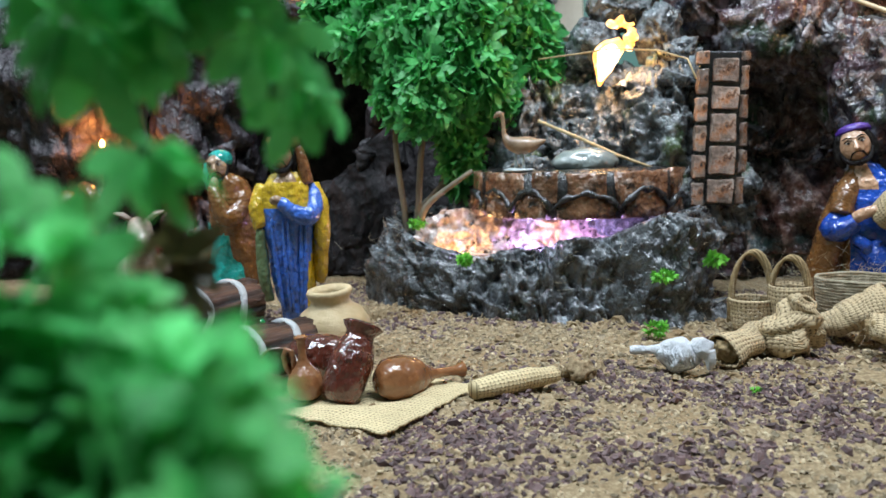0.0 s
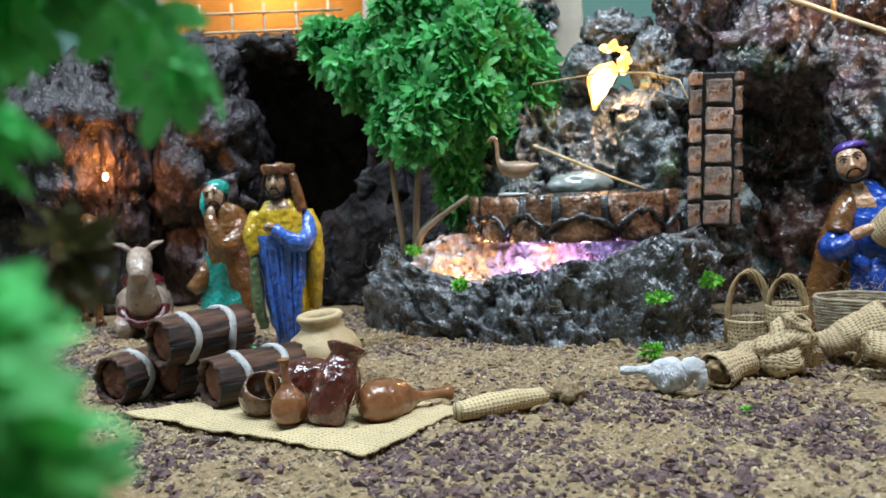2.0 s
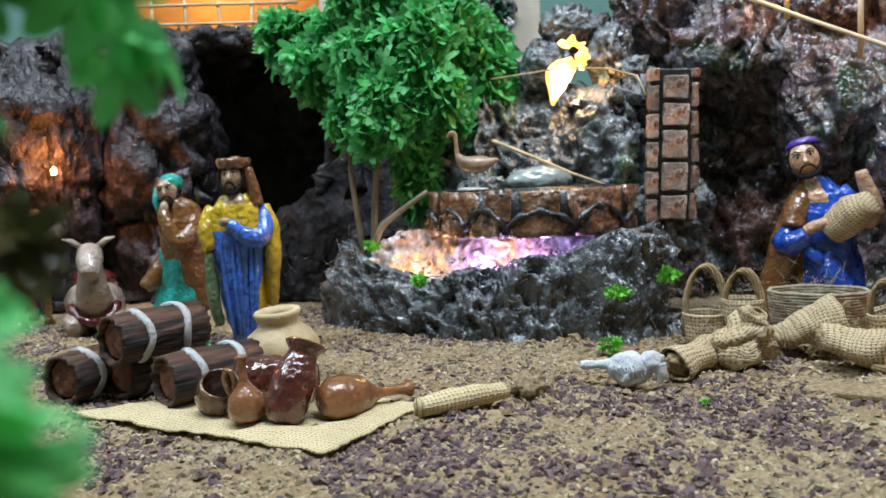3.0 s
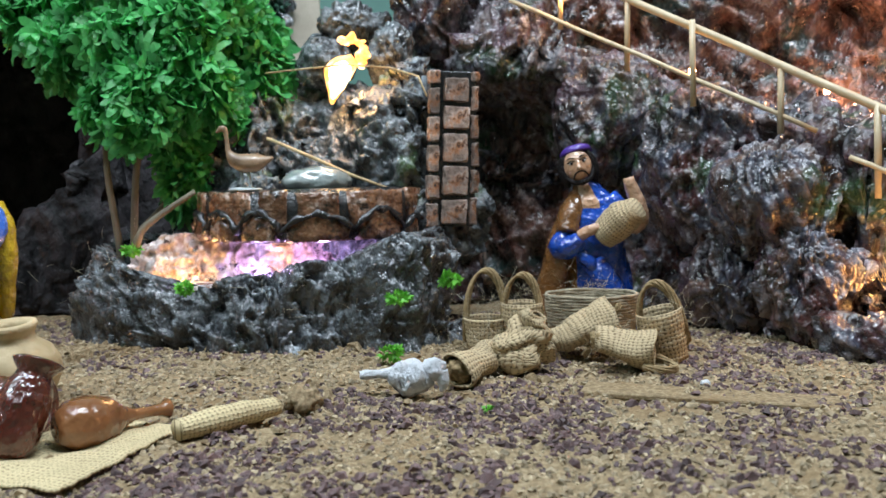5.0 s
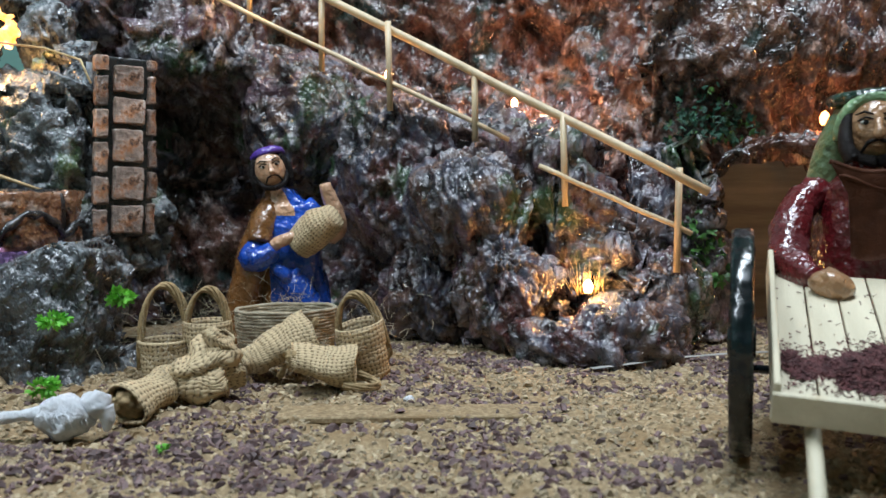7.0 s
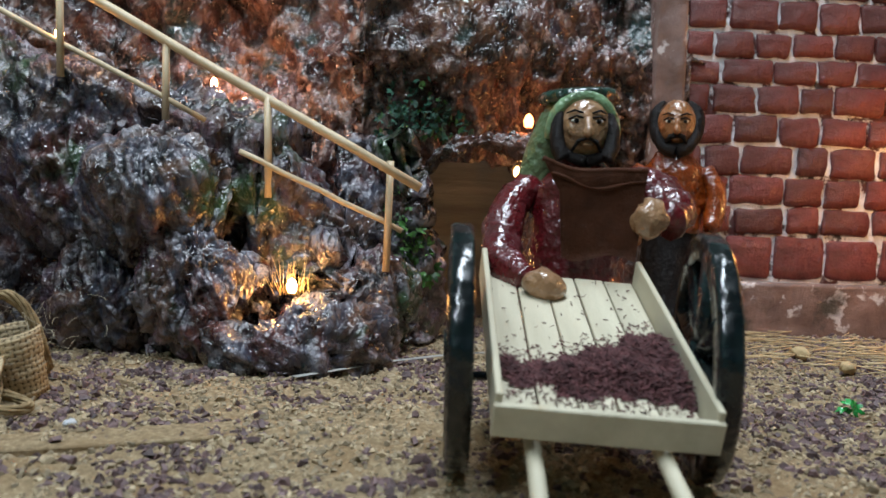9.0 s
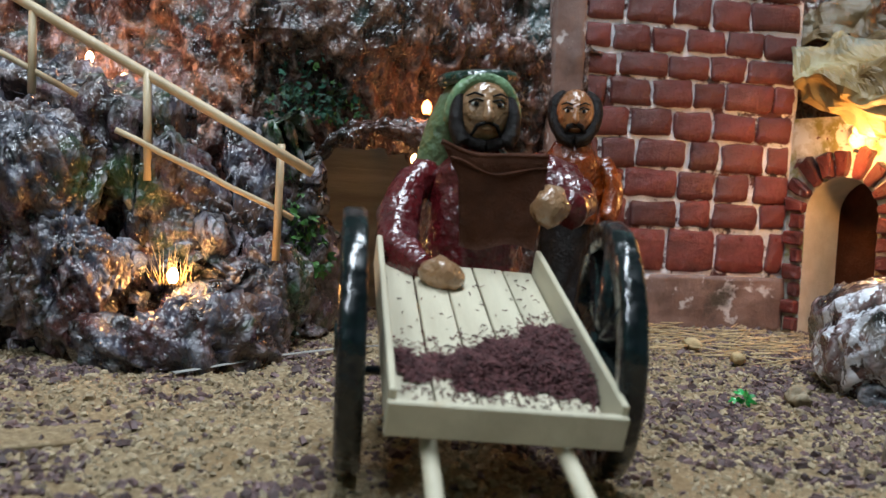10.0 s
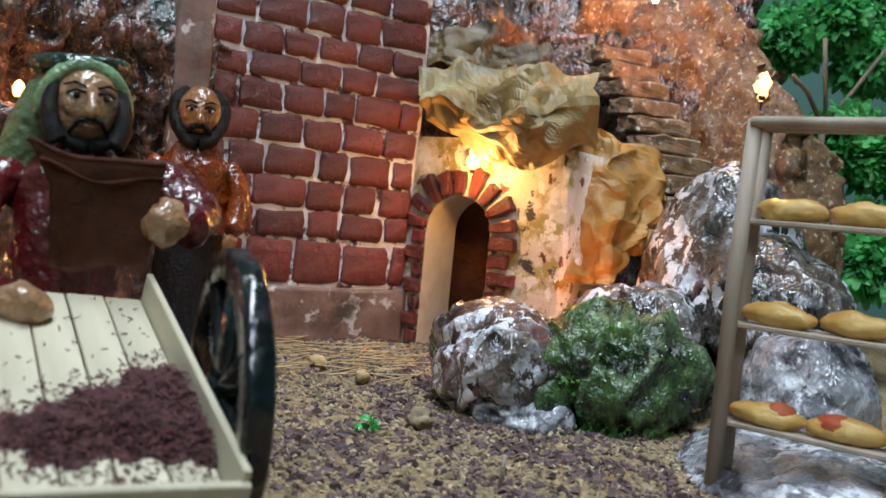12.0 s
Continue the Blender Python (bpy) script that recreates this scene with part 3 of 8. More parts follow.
def facet(q):
    """Tilted flat chips with broken edges."""
    d, pts = noise.voronoi(q)
    c = pts[0]
    g = noise.noise_vector(c * 7.3)
    return g.dot(q - c) * 1.5 + 0.45 * noise.noise(c * 3.1)


def crumple(p, size, seed):
    """Height of stiffened cloth rock at a place: broad swells, tilted planes, long sharp folds."""
    q = Vector(p) / size + Vector((seed * 3.1, seed * 1.3, seed * 2.7))
    w = q + noise.noise_vector(q * 1.3) * 0.35
    f = Vector((w.x * 1.5 + w.z * 0.6, w.y * 1.5, w.z * 0.42 - w.x * 0.3))
    fold = 1 - 2.2 * abs(noise.noise(f * 1.5))
    fold2 = 1 - 2.2 * abs(noise.noise(f * 3.4 + Vector((4, 9, 1))))
    return (0.7 * noise.fractal(q * 0.55, 1.0, 2.0, 2) + 0.42 * facet(w * 0.8) + 0.30 * fold + 0.19 * fold2
            + 0.17 * facet(w * 2.3 + Vector((9, 2, 4))) + 0.07 * (1 - 2.2 * abs(noise.noise(f * 7.5))) + 0.06 * noise.noise(w * 9))


def crag(name, plan, rows, material, label, category="rock", nu=150, nv=80, size=0.06, amount=0.02, seed=1.0, thick=0.012, kind="", parent=None):
    """A rock face over a plan line: rows of (height, setback) or a list of such rows for each plan point."""
    plan = [Vector((*p, 0)) for p in plan]
    per = rows if isinstance(rows[0][0], (tuple, list)) else [rows] * len(plan)
    bm = bmesh.new()
    lengths = [0.0]
    for a, b in zip(plan, plan[1:]):
        lengths.append(lengths[-1] + (b - a).length)

    def smooth(ts, vs, t):
        k = max(0, min(len(ts) - 2, sum(1 for x in ts[1:-1] if x <= t)))
        u = (t - ts[k]) / max(1e-9, ts[k + 1] - ts[k])
        u = u * u * (3 - 2 * u) * 0.5 + u * 0.5
        return vs[k] * (1 - u) + vs[k + 1] * u

    base, back = [], []
    for i in range(nu + 1):
        s = lengths[-1] * i / nu
        base.append(smooth(lengths, plan, s))
    for i in range(nu + 1):
        d = (base[min(i + 1, nu)] - base[max(i - 1, 0)]).normalized()
        back.append(Vector((-d.y, d.x, 0)))
    grid = []
    for i in range(nu + 1):
        s = lengths[-1] * i / nu
        col = []
        for j in range(nv + 1):
            u = j / nv
            vals = []
            for row in per:
                ts = [k / (len(row) - 1) for k in range(len(row))]
                vals.append((smooth(ts, [r[0] for r in row], u), smooth(ts, [r[1] for r in row], u)))
            z = smooth(lengths, [v[0] for v in vals], s)
            o = smooth(lengths, [v[1] for v in vals], s)
            col.append(base[i] + back[i] * o + Vector((0, 0, z)))
        grid.append(col)
    verts = []
    for i in range(nu + 1):
        col = []
        for j in range(nv + 1):
            p = grid[i][j]
            du = grid[min(i + 1, nu)][j] - grid[max(i - 1, 0)][j]
            dv = grid[i][min(j + 1, nv)] - grid[i][max(j - 1, 0)]
            n = du.cross(dv)
            n = n.normalized() if n.length > 1e-12 else Vector((0, -1, 0))
            col.append(bm.verts.new(p + n * amount * crumple(p, size, seed)))
        verts.append(col)
    for i in range(nu):
        for j in range(nv):
            bm.faces.new((verts[i][j], verts[i + 1][j], verts[i + 1][j + 1], verts[i][j + 1]))
    ob = single(name, bm, material, label, category, kind=kind)
    if thick:
        so = ob.modifiers.new("thickness", "SOLIDIFY")
        so.thickness, so.offset = thick, -1
    return ob


def boulder(name, c, r, material, label, sub=5, size=0.04, amount=0.012, seed=0.0, rz=0.0, flat=None, group=""):
    """A rock of its own, crumpled all over; flat: its underside is cut at this height."""
    bm = bmesh.new()
    vs = bmesh.ops.create_icosphere(bm, subdivisions=sub, radius=1.0)["verts"]
    ca, sa = math.cos(radians(rz)), math.sin(radians(rz))
    for v in vs:
        n = v.co.copy()
        p = Vector((n.x * r[0], n.y * r[1], n.z * r[2]))
        p = p + n * amount * crumple(p + Vector(c), size, seed)
        p = Vector((p.x * ca - p.y * sa, p.x * sa + p.y * ca, p.z)) + Vector(c)
        if flat is not None and p.z < flat:
            p.z = flat
        v.co = p
    return single(name, bm, material, label, "rock", group=group)


def bulb(place, power, color, strength, size=0.0028, label="tiny glowing warm filament bulb on a thin wire", light_at=None, flared=False):
    """A fairy-light bulb: glass tip, socket and a stub of wire, and its light."""
    p = Vector(place)
    t = thing("fairy_light", label, "light", Matrix.Translation(p), group="fairy lights")
    bm = bmesh.new()
    # glowing lumps shaped in place of the lamp's glare
    if flared:
        for k, (dx, dz, r) in enumerate(((0, 0, 1.0), (0.9, 0.5, 0.7), (-0.8, -0.4, 0.6), (0.2, -1.2, 0.5), (-0.3, 0.9, 0.55))):
            blob(bm, (dx * size, dx * size * -0.5, dz * size), (r * size, r * size * 0.7, r * size), 3, size * 0.5, 300, seed=k)
    else:
        lathe(bm, [(0.0001, size * 1.5), (size * 0.55, size * 1.1), (size * 0.9, size * 0.3), (size * 0.8, -size * 0.5), (size * 0.6, -size)], 12)
    part("bulb", bm, emitter("bulb_glow", color, strength), t)
    bm = bmesh.new()
    lathe(bm, [(size * 0.45, -size), (size * 0.45, -size * 1.6), (size * 0.12, -size * 1.8), (size * 0.1, -size * 3)], 8)
    part("socket", bm, M_BLACK, t)
    q = p + Vector(light_at) if light_at else p + Vector((0, 0, size * 2.2))
    bulb_light(q, power, color, 0.0025)
    return t


# ---- ground ----
bm = bmesh.new()
NX, NY = 420, 380
gv = []
for i in range(NX + 1):
    col = []
    for j in range(NY + 1):
        x = -0.75 + 1.9 * i / NX
        y = -0.55 + 1.7 * j / NY
        p = Vector((x, y, 0))
        z = 0.0035 * noise.fractal(p * 22, 0.9, 2.0, 3) + 0.0023 * noise.fractal(p * 75, 0.8, 2.2, 3) - 0.0015
        col.append(bm.verts.new((x, y, z)))
    gv.append(col)
for i in range(NX):
    for j in range(NY):
        bm.faces.new((gv[i][j], gv[i + 1][j], gv[i + 1][j + 1], gv[i][j + 1]))
ground = single("ground", bm, M_SAND, "coarse yellow sand spread over the base board", "ground", kind="structure")


def ground_z(x, y):
    p = Vector((x, y, 0))
    return 0.0035 * noise.fractal(p * 22, 0.9, 2.0, 3) + 0.0023 * noise.fractal(p * 75, 0.8, 2.2, 3) - 0.0015


def scatter(name, count, material, label, category, size, density, flat, seed, region):
    """Loose chips as one heap of stuff, thrown where density() allows."""
    rng = random.Random(seed)
    verts, faces = [], []
    shape = [(-1, -0.6, 0), (1, -0.7, 0), (0.9, 0.7, 0), (-0.8, 0.8, 0), (-0.6, -0.3, 1), (0.6, -0.4, 0.9), (0.5, 0.45, 1), (-0.5, 0.4, 0.8)]
    quads = [(4, 5, 6, 7), (0, 1, 5, 4), (1, 2, 6, 5), (2, 3, 7, 6), (3, 0, 4, 7), (3, 2, 1, 0)]
    made = 0
    while made < count:
        x, y = rng.uniform(region[0], region[1]), rng.uniform(region[2], region[3])
        if y + 0.9 * x > 0.83 and x < 0.6 or y < 0.16 - 1.1 * x or rng.random() > density(x, y):
            continue
        s = size * rng.choice((rng.uniform(0.35, 0.8), rng.uniform(0.6, 1.2), rng.uniform(0.8, 1.6))) * 0.5
        e = Euler((rng.uniform(-0.5, 0.5), rng.uniform(-0.5, 0.5), rng.uniform(0, 6.28)))
        k = (s * rng.uniform(0.8, 1.4), s * rng.uniform(0.6, 1.0), s * flat * rng.uniform(0.6, 1.3))
        z = ground_z(x, y) - s * 0.15
        n0 = len(verts)
        m = e.to_matrix()
        for v in shape:
            q = m @ Vector(((v[0] + rng.uniform(-0.25, 0.25)) * k[0], (v[1] + rng.uniform(-0.25, 0.25)) * k[1], v[2] * k[2]))
            verts.append((x + q.x, y + q.y, z + q.z))
        faces += [tuple(n0 + a for a in f) for f in quads]
        made += 1
    me = bpy.data.meshes.new(name)
    me.from_pydata(verts, [], faces)
    me.materials.append(material)
    return tagged(new(name, me), label, category, kind="stuff")


def chips_here(x, y):
    n = noise.fractal(Vector((x, y, 3.3)) * 16, 0.7, 2.0, 3)
    d = 0.05 + max(0.0, min(1.0, 0.30 + 3.6 * n))
    if 0.25 < x < 0.45 and 0.2 < y < 0.32:
        d *= 0.5
    if y > 0.42 and -0.05 < x < 0.24:
        d *= 0.3
    if x > 0.42 and y < 0.12:
        d = 0.2 + 0.8 * d
    return d


REGION = (-0.34, 0.79, -0.13, 0.72)
scatter("purple_gravel", 34000, M_CHIP, "scattered dull purple stone chips on the sand", "gravel", 0.0036, chips_here, 0.95, 5, REGION)
scatter("sand_grains", 70000, M_GRAIN, "loose yellow sand grains", "gravel", 0.0025, lambda x, y: 0.6, 1.0, 9, REGION)

scatter("sand_clumps", 1500, M_SAND, "crumbly clumps of sand heaped along the rock's foot", "gravel", 0.0058, lambda x, y: math.exp(-((y - 0.575 + 0.47 * x) / 0.018) ** 2) + 0.04, 0.8, 21, (-0.05, 0.36, 0.32, 0.62))

# ---- room ----


def wall(name, a, b, z0, z1, thick, material, label):
    bm = bmesh.new()
    d = Vector((b[0] - a[0], b[1] - a[1], 0))
    c = Vector(((a[0] + b[0]) / 2, (a[1] + b[1]) / 2, (z0 + z1) / 2))
    box(bm, 0, 0, 0, d.length, thick, z1 - z0)
    return single(name, bm, material, label, "wall", Matrix.Translation(c) @ Matrix.Rotation(math.atan2(d.y, d.x), 4, "Z"), kind="structure", smooth=False)


# south and west walls, ceiling, floor and table: unseen, added for bounce and reflections
wall("wall_north", (-1.7, 1.32), (1.6, 1.32), -0.8, 1.8, 0.06, M_TEAL, "plain teal-green painted room wall")
wall("wall_east", (1.57, 1.29), (1.57, -1.9), -0.8, 1.8, 0.06, M_TEAL, "plain teal-green painted room wall")
wall("wall_south", (1.6, -1.93), (-1.7, -1.93), -0.8, 1.8, 0.06, M_TEAL, "plain teal-green painted room wall")
wall("wall_west", (-1.67, -1.9), (-1.67, 1.29), -0.8, 1.8, 0.06, M_TEAL, "plain teal-green painted room wall")
bm = bmesh.new()
box(bm, -0.05, -0.3, 1.83, 3.4, 3.4, 0.06)
single("ceiling", bm, M_CEIL, "plain white painted ceiling", "ceiling", kind="structure", smooth=False)
bm = bmesh.new()
box(bm, -0.05, -0.3, -0.83, 3.4, 3.4, 0.06)
single("floor", bm, M_FLOOR, "grey tiled room floor", "floor", kind="structure", smooth=False)
stand = thing("display_table", "wooden trestle table under the model landscape", "table")
bm = bmesh.new()
box(bm, 0.2, 0.3, -0.03, 1.92, 1.72, 0.04, 0.004)
part("tabletop", bm, M_BOARD, stand, smooth=False)
for sx in (-0.65, 1.05):
    for sy in (-0.45, 1.05):
        bm = bmesh.new()
        box(bm, sx, sy, -0.425, 0.06, 0.06, 0.745, 0.004)
        part("leg", bm, M_BOARD, stand, smooth=False)

# ---- rocks ----
# left mass with the camel's cave; its top is the terrace
crag("cave_rock", [(-0.62, 0.70), (-0.44, 0.86), (-0.30, 0.90), (-0.235, 0.86), (-0.185, 0.825), (-0.150, 0.835), (-0.135, 0.90)],
     [[(0, 0), (0.13, -0.02), (0.22, 0.0), (0.255, 0.03), (0.268, 0.10), (0.268, 0.3)],
      [(0, 0), (0.13, 0.0), (0.2, -0.06), (0.25, -0.03), (0.268, 0.05), (0.268, 0.3)],
      [(0, 0), (0.14, 0.0), (0.2, -0.08), (0.25, -0.06), (0.268, 0.05), (0.268, 0.3)],
      [(0, 0), (0.09, 0.0), (0.17, -0.035), (0.25, -0.03), (0.268, 0.05), (0.268, 0.3)],
      [(0, 0), (0.08, 0.012), (0.17, -0.012), (0.255, -0.015), (0.268, 0.05), (0.268, 0.3)],
      [(0, 0), (0.08, 0.015), (0.17, -0.006), (0.255, 0.0), (0.268, 0.05), (0.268, 0.3)],
      [(0, 0), (0.10, 0.0), (0.18, 0.0), (0.255, 0.01), (0.268, 0.05), (0.268, 0.3)]],
     M_ROCK_DARK, "dark purple-grey crumpled paper rock with a cave", nu=220, nv=110, size=0.09, amount=0.032, seed=2.0)
crag("cave_rock", [(-0.26, 0.98), (-0.10, 1.0), (0.02, 1.0), (0.15, 0.95)], [(0, 0), (0.15, 0.0), (0.24, -0.03), (0.262, -0.08), (0.266, -0.16)],
     M_ROCK_SHADED, "back wall and roof of the deep cave, coloured for its shade", nu=80, nv=50, size=0.10, amount=0.02, seed=4.0)
bm = bmesh.new()
tube(bm, [(-0.155, 0.845, 0.262), (-0.10, 0.850, 0.270), (-0.05, 0.842, 0.264), (0.01, 0.845, 0.268), (0.08, 0.84, 0.262)], [0.016, 0.013, 0.016, 0.014, 0.016], 14)
bmesh.ops.subdivide_edges(bm, edges=bm.edges[:], cuts=2, use_grid_fill=True)
bm.normal_update()
for v in bm.verts:
    v.co = v.co + v.normal * 0.012 * crumple(v.co, 0.05, 12.0)
single("cave_lintel", bm, M_ROCK_DARK, "dark crumpled rock edge of the terrace over the cave mouth", "rock")
crag("slanting_rock", [(-0.085, 0.770), (-0.050, 0.775), (-0.015, 0.770), (0.020, 0.765), (0.055, 0.785)],
     [[(0, 0), (0.015, 0.005), (0.03, 0.015), (0.035, 0.05)], [(0, 0), (0.045, 0.005), (0.085, 0.015), (0.09, 0.06)], [(0, 0), (0.07, 0.005), (0.125, 0.02), (0.13, 0.06)],
      [(0, 0), (0.09, 0.005), (0.155, 0.02), (0.16, 0.06)], [(0, 0), (0.08, 0.005), (0.15, 0.02), (0.15, 0.06)]],
     M_ROCK_SHADED, "dark slanting crumpled rock beside the cave mouth", nu=80, nv=70, size=0.07, amount=0.010, seed=5.0)
boulder("cave_rock", (0.09, 0.85, 0.09), (0.10, 0.07, 0.16), M_ROCK_SHADED, "dark crumpled rock behind the fountain tree", size=0.08, amount=0.02, seed=6.0)
# right-hand slope behind the kneeling man, up to the rail
crag("cliff", [(0.275, 0.74), (0.268, 0.665), (0.292, 0.61), (0.33, 0.585), (0.388, 0.512), (0.422, 0.437), (0.436, 0.348), (0.47, 0.315), (0.52, 0.30)],
     [[(0, 0), (0.1, 0.0), (0.2, 0.0), (0.27, 0.03), (0.31, 0.06)],
      [(0, 0), (0.1, 0.0), (0.2, 0.01), (0.25, 0.03), (0.30, 0.06)],
      [(0, 0.08), (0.08, 0.10), (0.15, 0.08), (0.20, 0.0), (0.25, 0.03)],
      [(0, 0.06), (0.08, 0.08), (0.13, 0.06), (0.20, 0.0), (0.235, 0.03)],
      [(0, 0.0), (0.05, 0.025), (0.11, 0.03), (0.17, 0.02), (0.185, 0.07)],
      [(0, -0.006), (0.045, 0.015), (0.09, 0.03), (0.145, 0.022), (0.155, 0.07)],
      [(0, -0.008), (0.04, 0.02), (0.08, 0.016), (0.12, 0.015), (0.128, 0.07)],
      [(0, 0.0), (0.03, 0.005), (0.05, 0.02), (0.07, 0.03), (0.09, 0.07)],
      [(0, 0), (0.02, 0.01), (0.035, 0.02), (0.05, 0.04), (0.07, 0.08)]],
     M_ROCK_WALL, "brown-grey varnished crumpled rock slope", nu=230, nv=110, size=0.055, amount=0.022, seed=7.0)
# tall rust wall behind the rail, round to the brick house
crag("cliff", [(0.33, 0.66), (0.42, 0.60), (0.50, 0.53), (0.56, 0.46), (0.585, 0.38), (0.60, 0.33)],
     [(0.02, -0.02), (0.10, 0.0), (0.18, 0.01), (0.26, 0.02), (0.36, 0.05)],
     M_ROCK_RUST, "rust-brown varnished crumpled rock wall", nu=150, nv=110, size=0.055, amount=0.026, seed=9.0)
SLOPE = "boulders of the slope"
boulder("boulder", (0.281, 0.645, 0.258), (0.030, 0.028, 0.050), M_ROCK_WALL, "pale grey cloth-covered boulder above the pillar", size=0.05, amount=0.016, seed=70, rz=-30, group=SLOPE, sub=6)
boulder("boulder", (0.338, 0.600, 0.218), (0.037, 0.026, 0.038), M_ROCK_WALL, "blue-grey cloth-covered boulder under the upper rail", size=0.05, amount=0.016, seed=78, rz=-35, group=SLOPE, sub=6)
boulder("boulder", (0.381, 0.540, 0.152), (0.040, 0.026, 0.046), M_ROCK_WALL, "wrinkled brown-grey boulder of open-weave cloth", size=0.05, amount=0.016, seed=71, rz=-45, group=SLOPE, sub=6)
boulder("boulder", (0.410, 0.466, 0.114), (0.040, 0.026, 0.056), M_ROCK_WALL, "tall creased grey boulder draped like stiff cloth", size=0.045, amount=0.018, seed=72, rz=-60, group=SLOPE, sub=6)
boulder("boulder", (0.412, 0.402, 0.090), (0.032, 0.026, 0.033), M_ROCK_WALL, "jutting brown-grey boulder below the handrail", size=0.04, amount=0.016, seed=73, rz=-60, group=SLOPE, sub=6)
boulder("boulder", (0.413, 0.432, 0.036), (0.036, 0.022, 0.040), M_ROCK_WALL, "dark low boulder with blue-white paint smears", size=0.035, amount=0.016, seed=74, rz=-70, group=SLOPE, sub=6)
boulder("boulder", (0.418, 0.374, 0.040), (0.028, 0.020, 0.034), M_ROCK_WALL, "low creased boulder beside the lit grotto", size=0.03, amount=0.014, seed=75, rz=-60, group=SLOPE, sub=6)
boulder("boulder", (0.486, 0.313, 0.030), (0.034, 0.018, 0.028), M_ROCK_WALL, "brown creased boulder at the handrail's foot", size=0.035, amount=0.014, seed=76, rz=-50, group=SLOPE, sub=6)
crag("cliff", [(0.56, 0.36), (0.60, 0.30), (0.645, 0.265), (0.69, 0.235), (0.715, 0.20), (0.72, 0.175)],
     [(0.118, 0.0), (0.15, -0.01), (0.19, -0.02), (0.25, 0.0), (0.36, 0.0)],
     M_ROCK_RUST, "rust-brown varnished rock over a low cave mouth", nu=110, nv=80, size=0.05, amount=0.018, seed=11.0)

# ---- fountain ----


def ring_rock(name, contour, profile, material, label, nu=200, size=0.03, amount=0.008, seed=0.0):
    """A closed rock rim over a plan contour: profile of (shift inwards, height factor); contour points carry the rim height."""
    bm = bmesh.new()
    n = len(contour)
    cx, cy = sum(c[0] for c in contour) / n, sum(c[1] for c in contour) / n
    rings = []
    for i in range(nu):
        u = n * i / nu
        k, f = int(u) % n, u - int(u)
        f = f * f * (3 - 2 * f)
        a, b = contour[k], contour[(k + 1) % n]
        x, y, h = (a[q] * (1 - f) + b[q] * f for q in range(3))
        d = Vector((cx - x, cy - y, 0)).normalized()
        col = []
        steps = 12
        for (s0, z0), (s1, z1) in zip(profile, profile[1:]):
            for q in range(steps):
                w = q / steps
                s, z = s0 + (s1 - s0) * w, z0 + (z1 - z0) * w
                p = Vector((x, y, z * h if z > 0 else z)) + d * s
                out = (-d + Vector((0, 0, 0.6))).normalized()
                col.append(bm.verts.new(p + out * amount * crumple(p, size, seed)))
        rings.append(col)
    for i in range(nu):
        a, b = rings[i], rings[(i + 1) % nu]
        for j in range(len(a) - 1):
            bm.faces.new((a[j], b[j], b[j + 1], a[j + 1]))
    return single(name, bm, material, label, "basin")


ring_rock("fountain_basin",
          [(0.0, 0.66, 0.062), (-0.004, 0.615, 0.060), (0.016, 0.575, 0.044), (0.06, 0.542, 0.038), (0.105, 0.520, 0.048), (0.15, 0.494, 0.053),
           (0.188, 0.470, 0.068), (0.222, 0.505, 0.068), (0.235, 0.57, 0.066), (0.20, 0.64, 0.06), (0.12, 0.67, 0.06), (0.05, 0.69, 0.06)],
          [(-0.004, -0.01), (-0.002, 0.3), (0.004, 0.75), (0.012, 1.0), (0.022, 0.98), (0.032, 0.75), (0.036, 0.4)],
          M_ROCK_BASIN, "dark grey crumpled rock rim of the fountain pool", nu=420, size=0.030, amount=0.022, seed=3.0)
# pool floor and water
bm = bmesh.new()
lathe(bm, [(0.0005, 0.024), (0.05, 0.025), (0.09, 0.028), (0.105, 0.04)], 40)
M_POOL = surface("violet_pool_bed", [(0.3, (0.36, 0.30, 0.36)), (0.5, (0.62, 0.56, 0.62)), (0.75, (0.78, 0.72, 0.72))], 60, 0.2, 0.7, 90, coat=0.8, over=[((0.25, 0.10, 0.04), 55, 0.52, 0.60), ((0.14, 0.12, 0.14), 80, 0.60, 0.68)])
single("pool_bed", bm, M_POOL, "glossy whitish pool bed lit violet and amber", "pool", Matrix.Translation((0.108, 0.600, 0.0)) @ Matrix.Diagonal((0.86, 0.52, 1, 1)))
M_POOL_WALL = surface("stained_pool_wall", [(0.3, (0.16, 0.10, 0.08)), (0.48, (0.48, 0.36, 0.33)), (0.66, (0.78, 0.72, 0.72))], 75, 0.25, 1.0, 90, coat=0.8, over=[((0.05, 0.03, 0.03), 60, 0.55, 0.62)])
crag("pool_wall", [(0.022, 0.615), (0.045, 0.603), (0.068, 0.592), (0.085, 0.578), (0.115, 0.566), (0.150, 0.562), (0.180, 0.566), (0.20, 0.58)],
     [[(0.02, 0), (0.04, 0.0), (0.062, 0.01)], [(0.02, 0), (0.045, 0.0), (0.070, 0.012)], [(0.02, 0), (0.05, 0.0), (0.076, 0.01)], [(0.02, 0), (0.045, 0.0), (0.070, 0.006)], [(0.02, 0), (0.045, 0.0), (0.070, 0.004)],
      [(0.02, 0), (0.045, 0.0), (0.070, 0.004)], [(0.02, 0), (0.045, 0.0), (0.070, 0.004)], [(0.02, 0), (0.045, 0.0), (0.070, 0.004)]],
     M_POOL_WALL, "crumpled brown and whitish inner wall of the pool", nu=130, nv=50, size=0.022, amount=0.010, seed=23.0, thick=0.004)

# drum of carved bricks
DRUM = (0.158, 0.604)
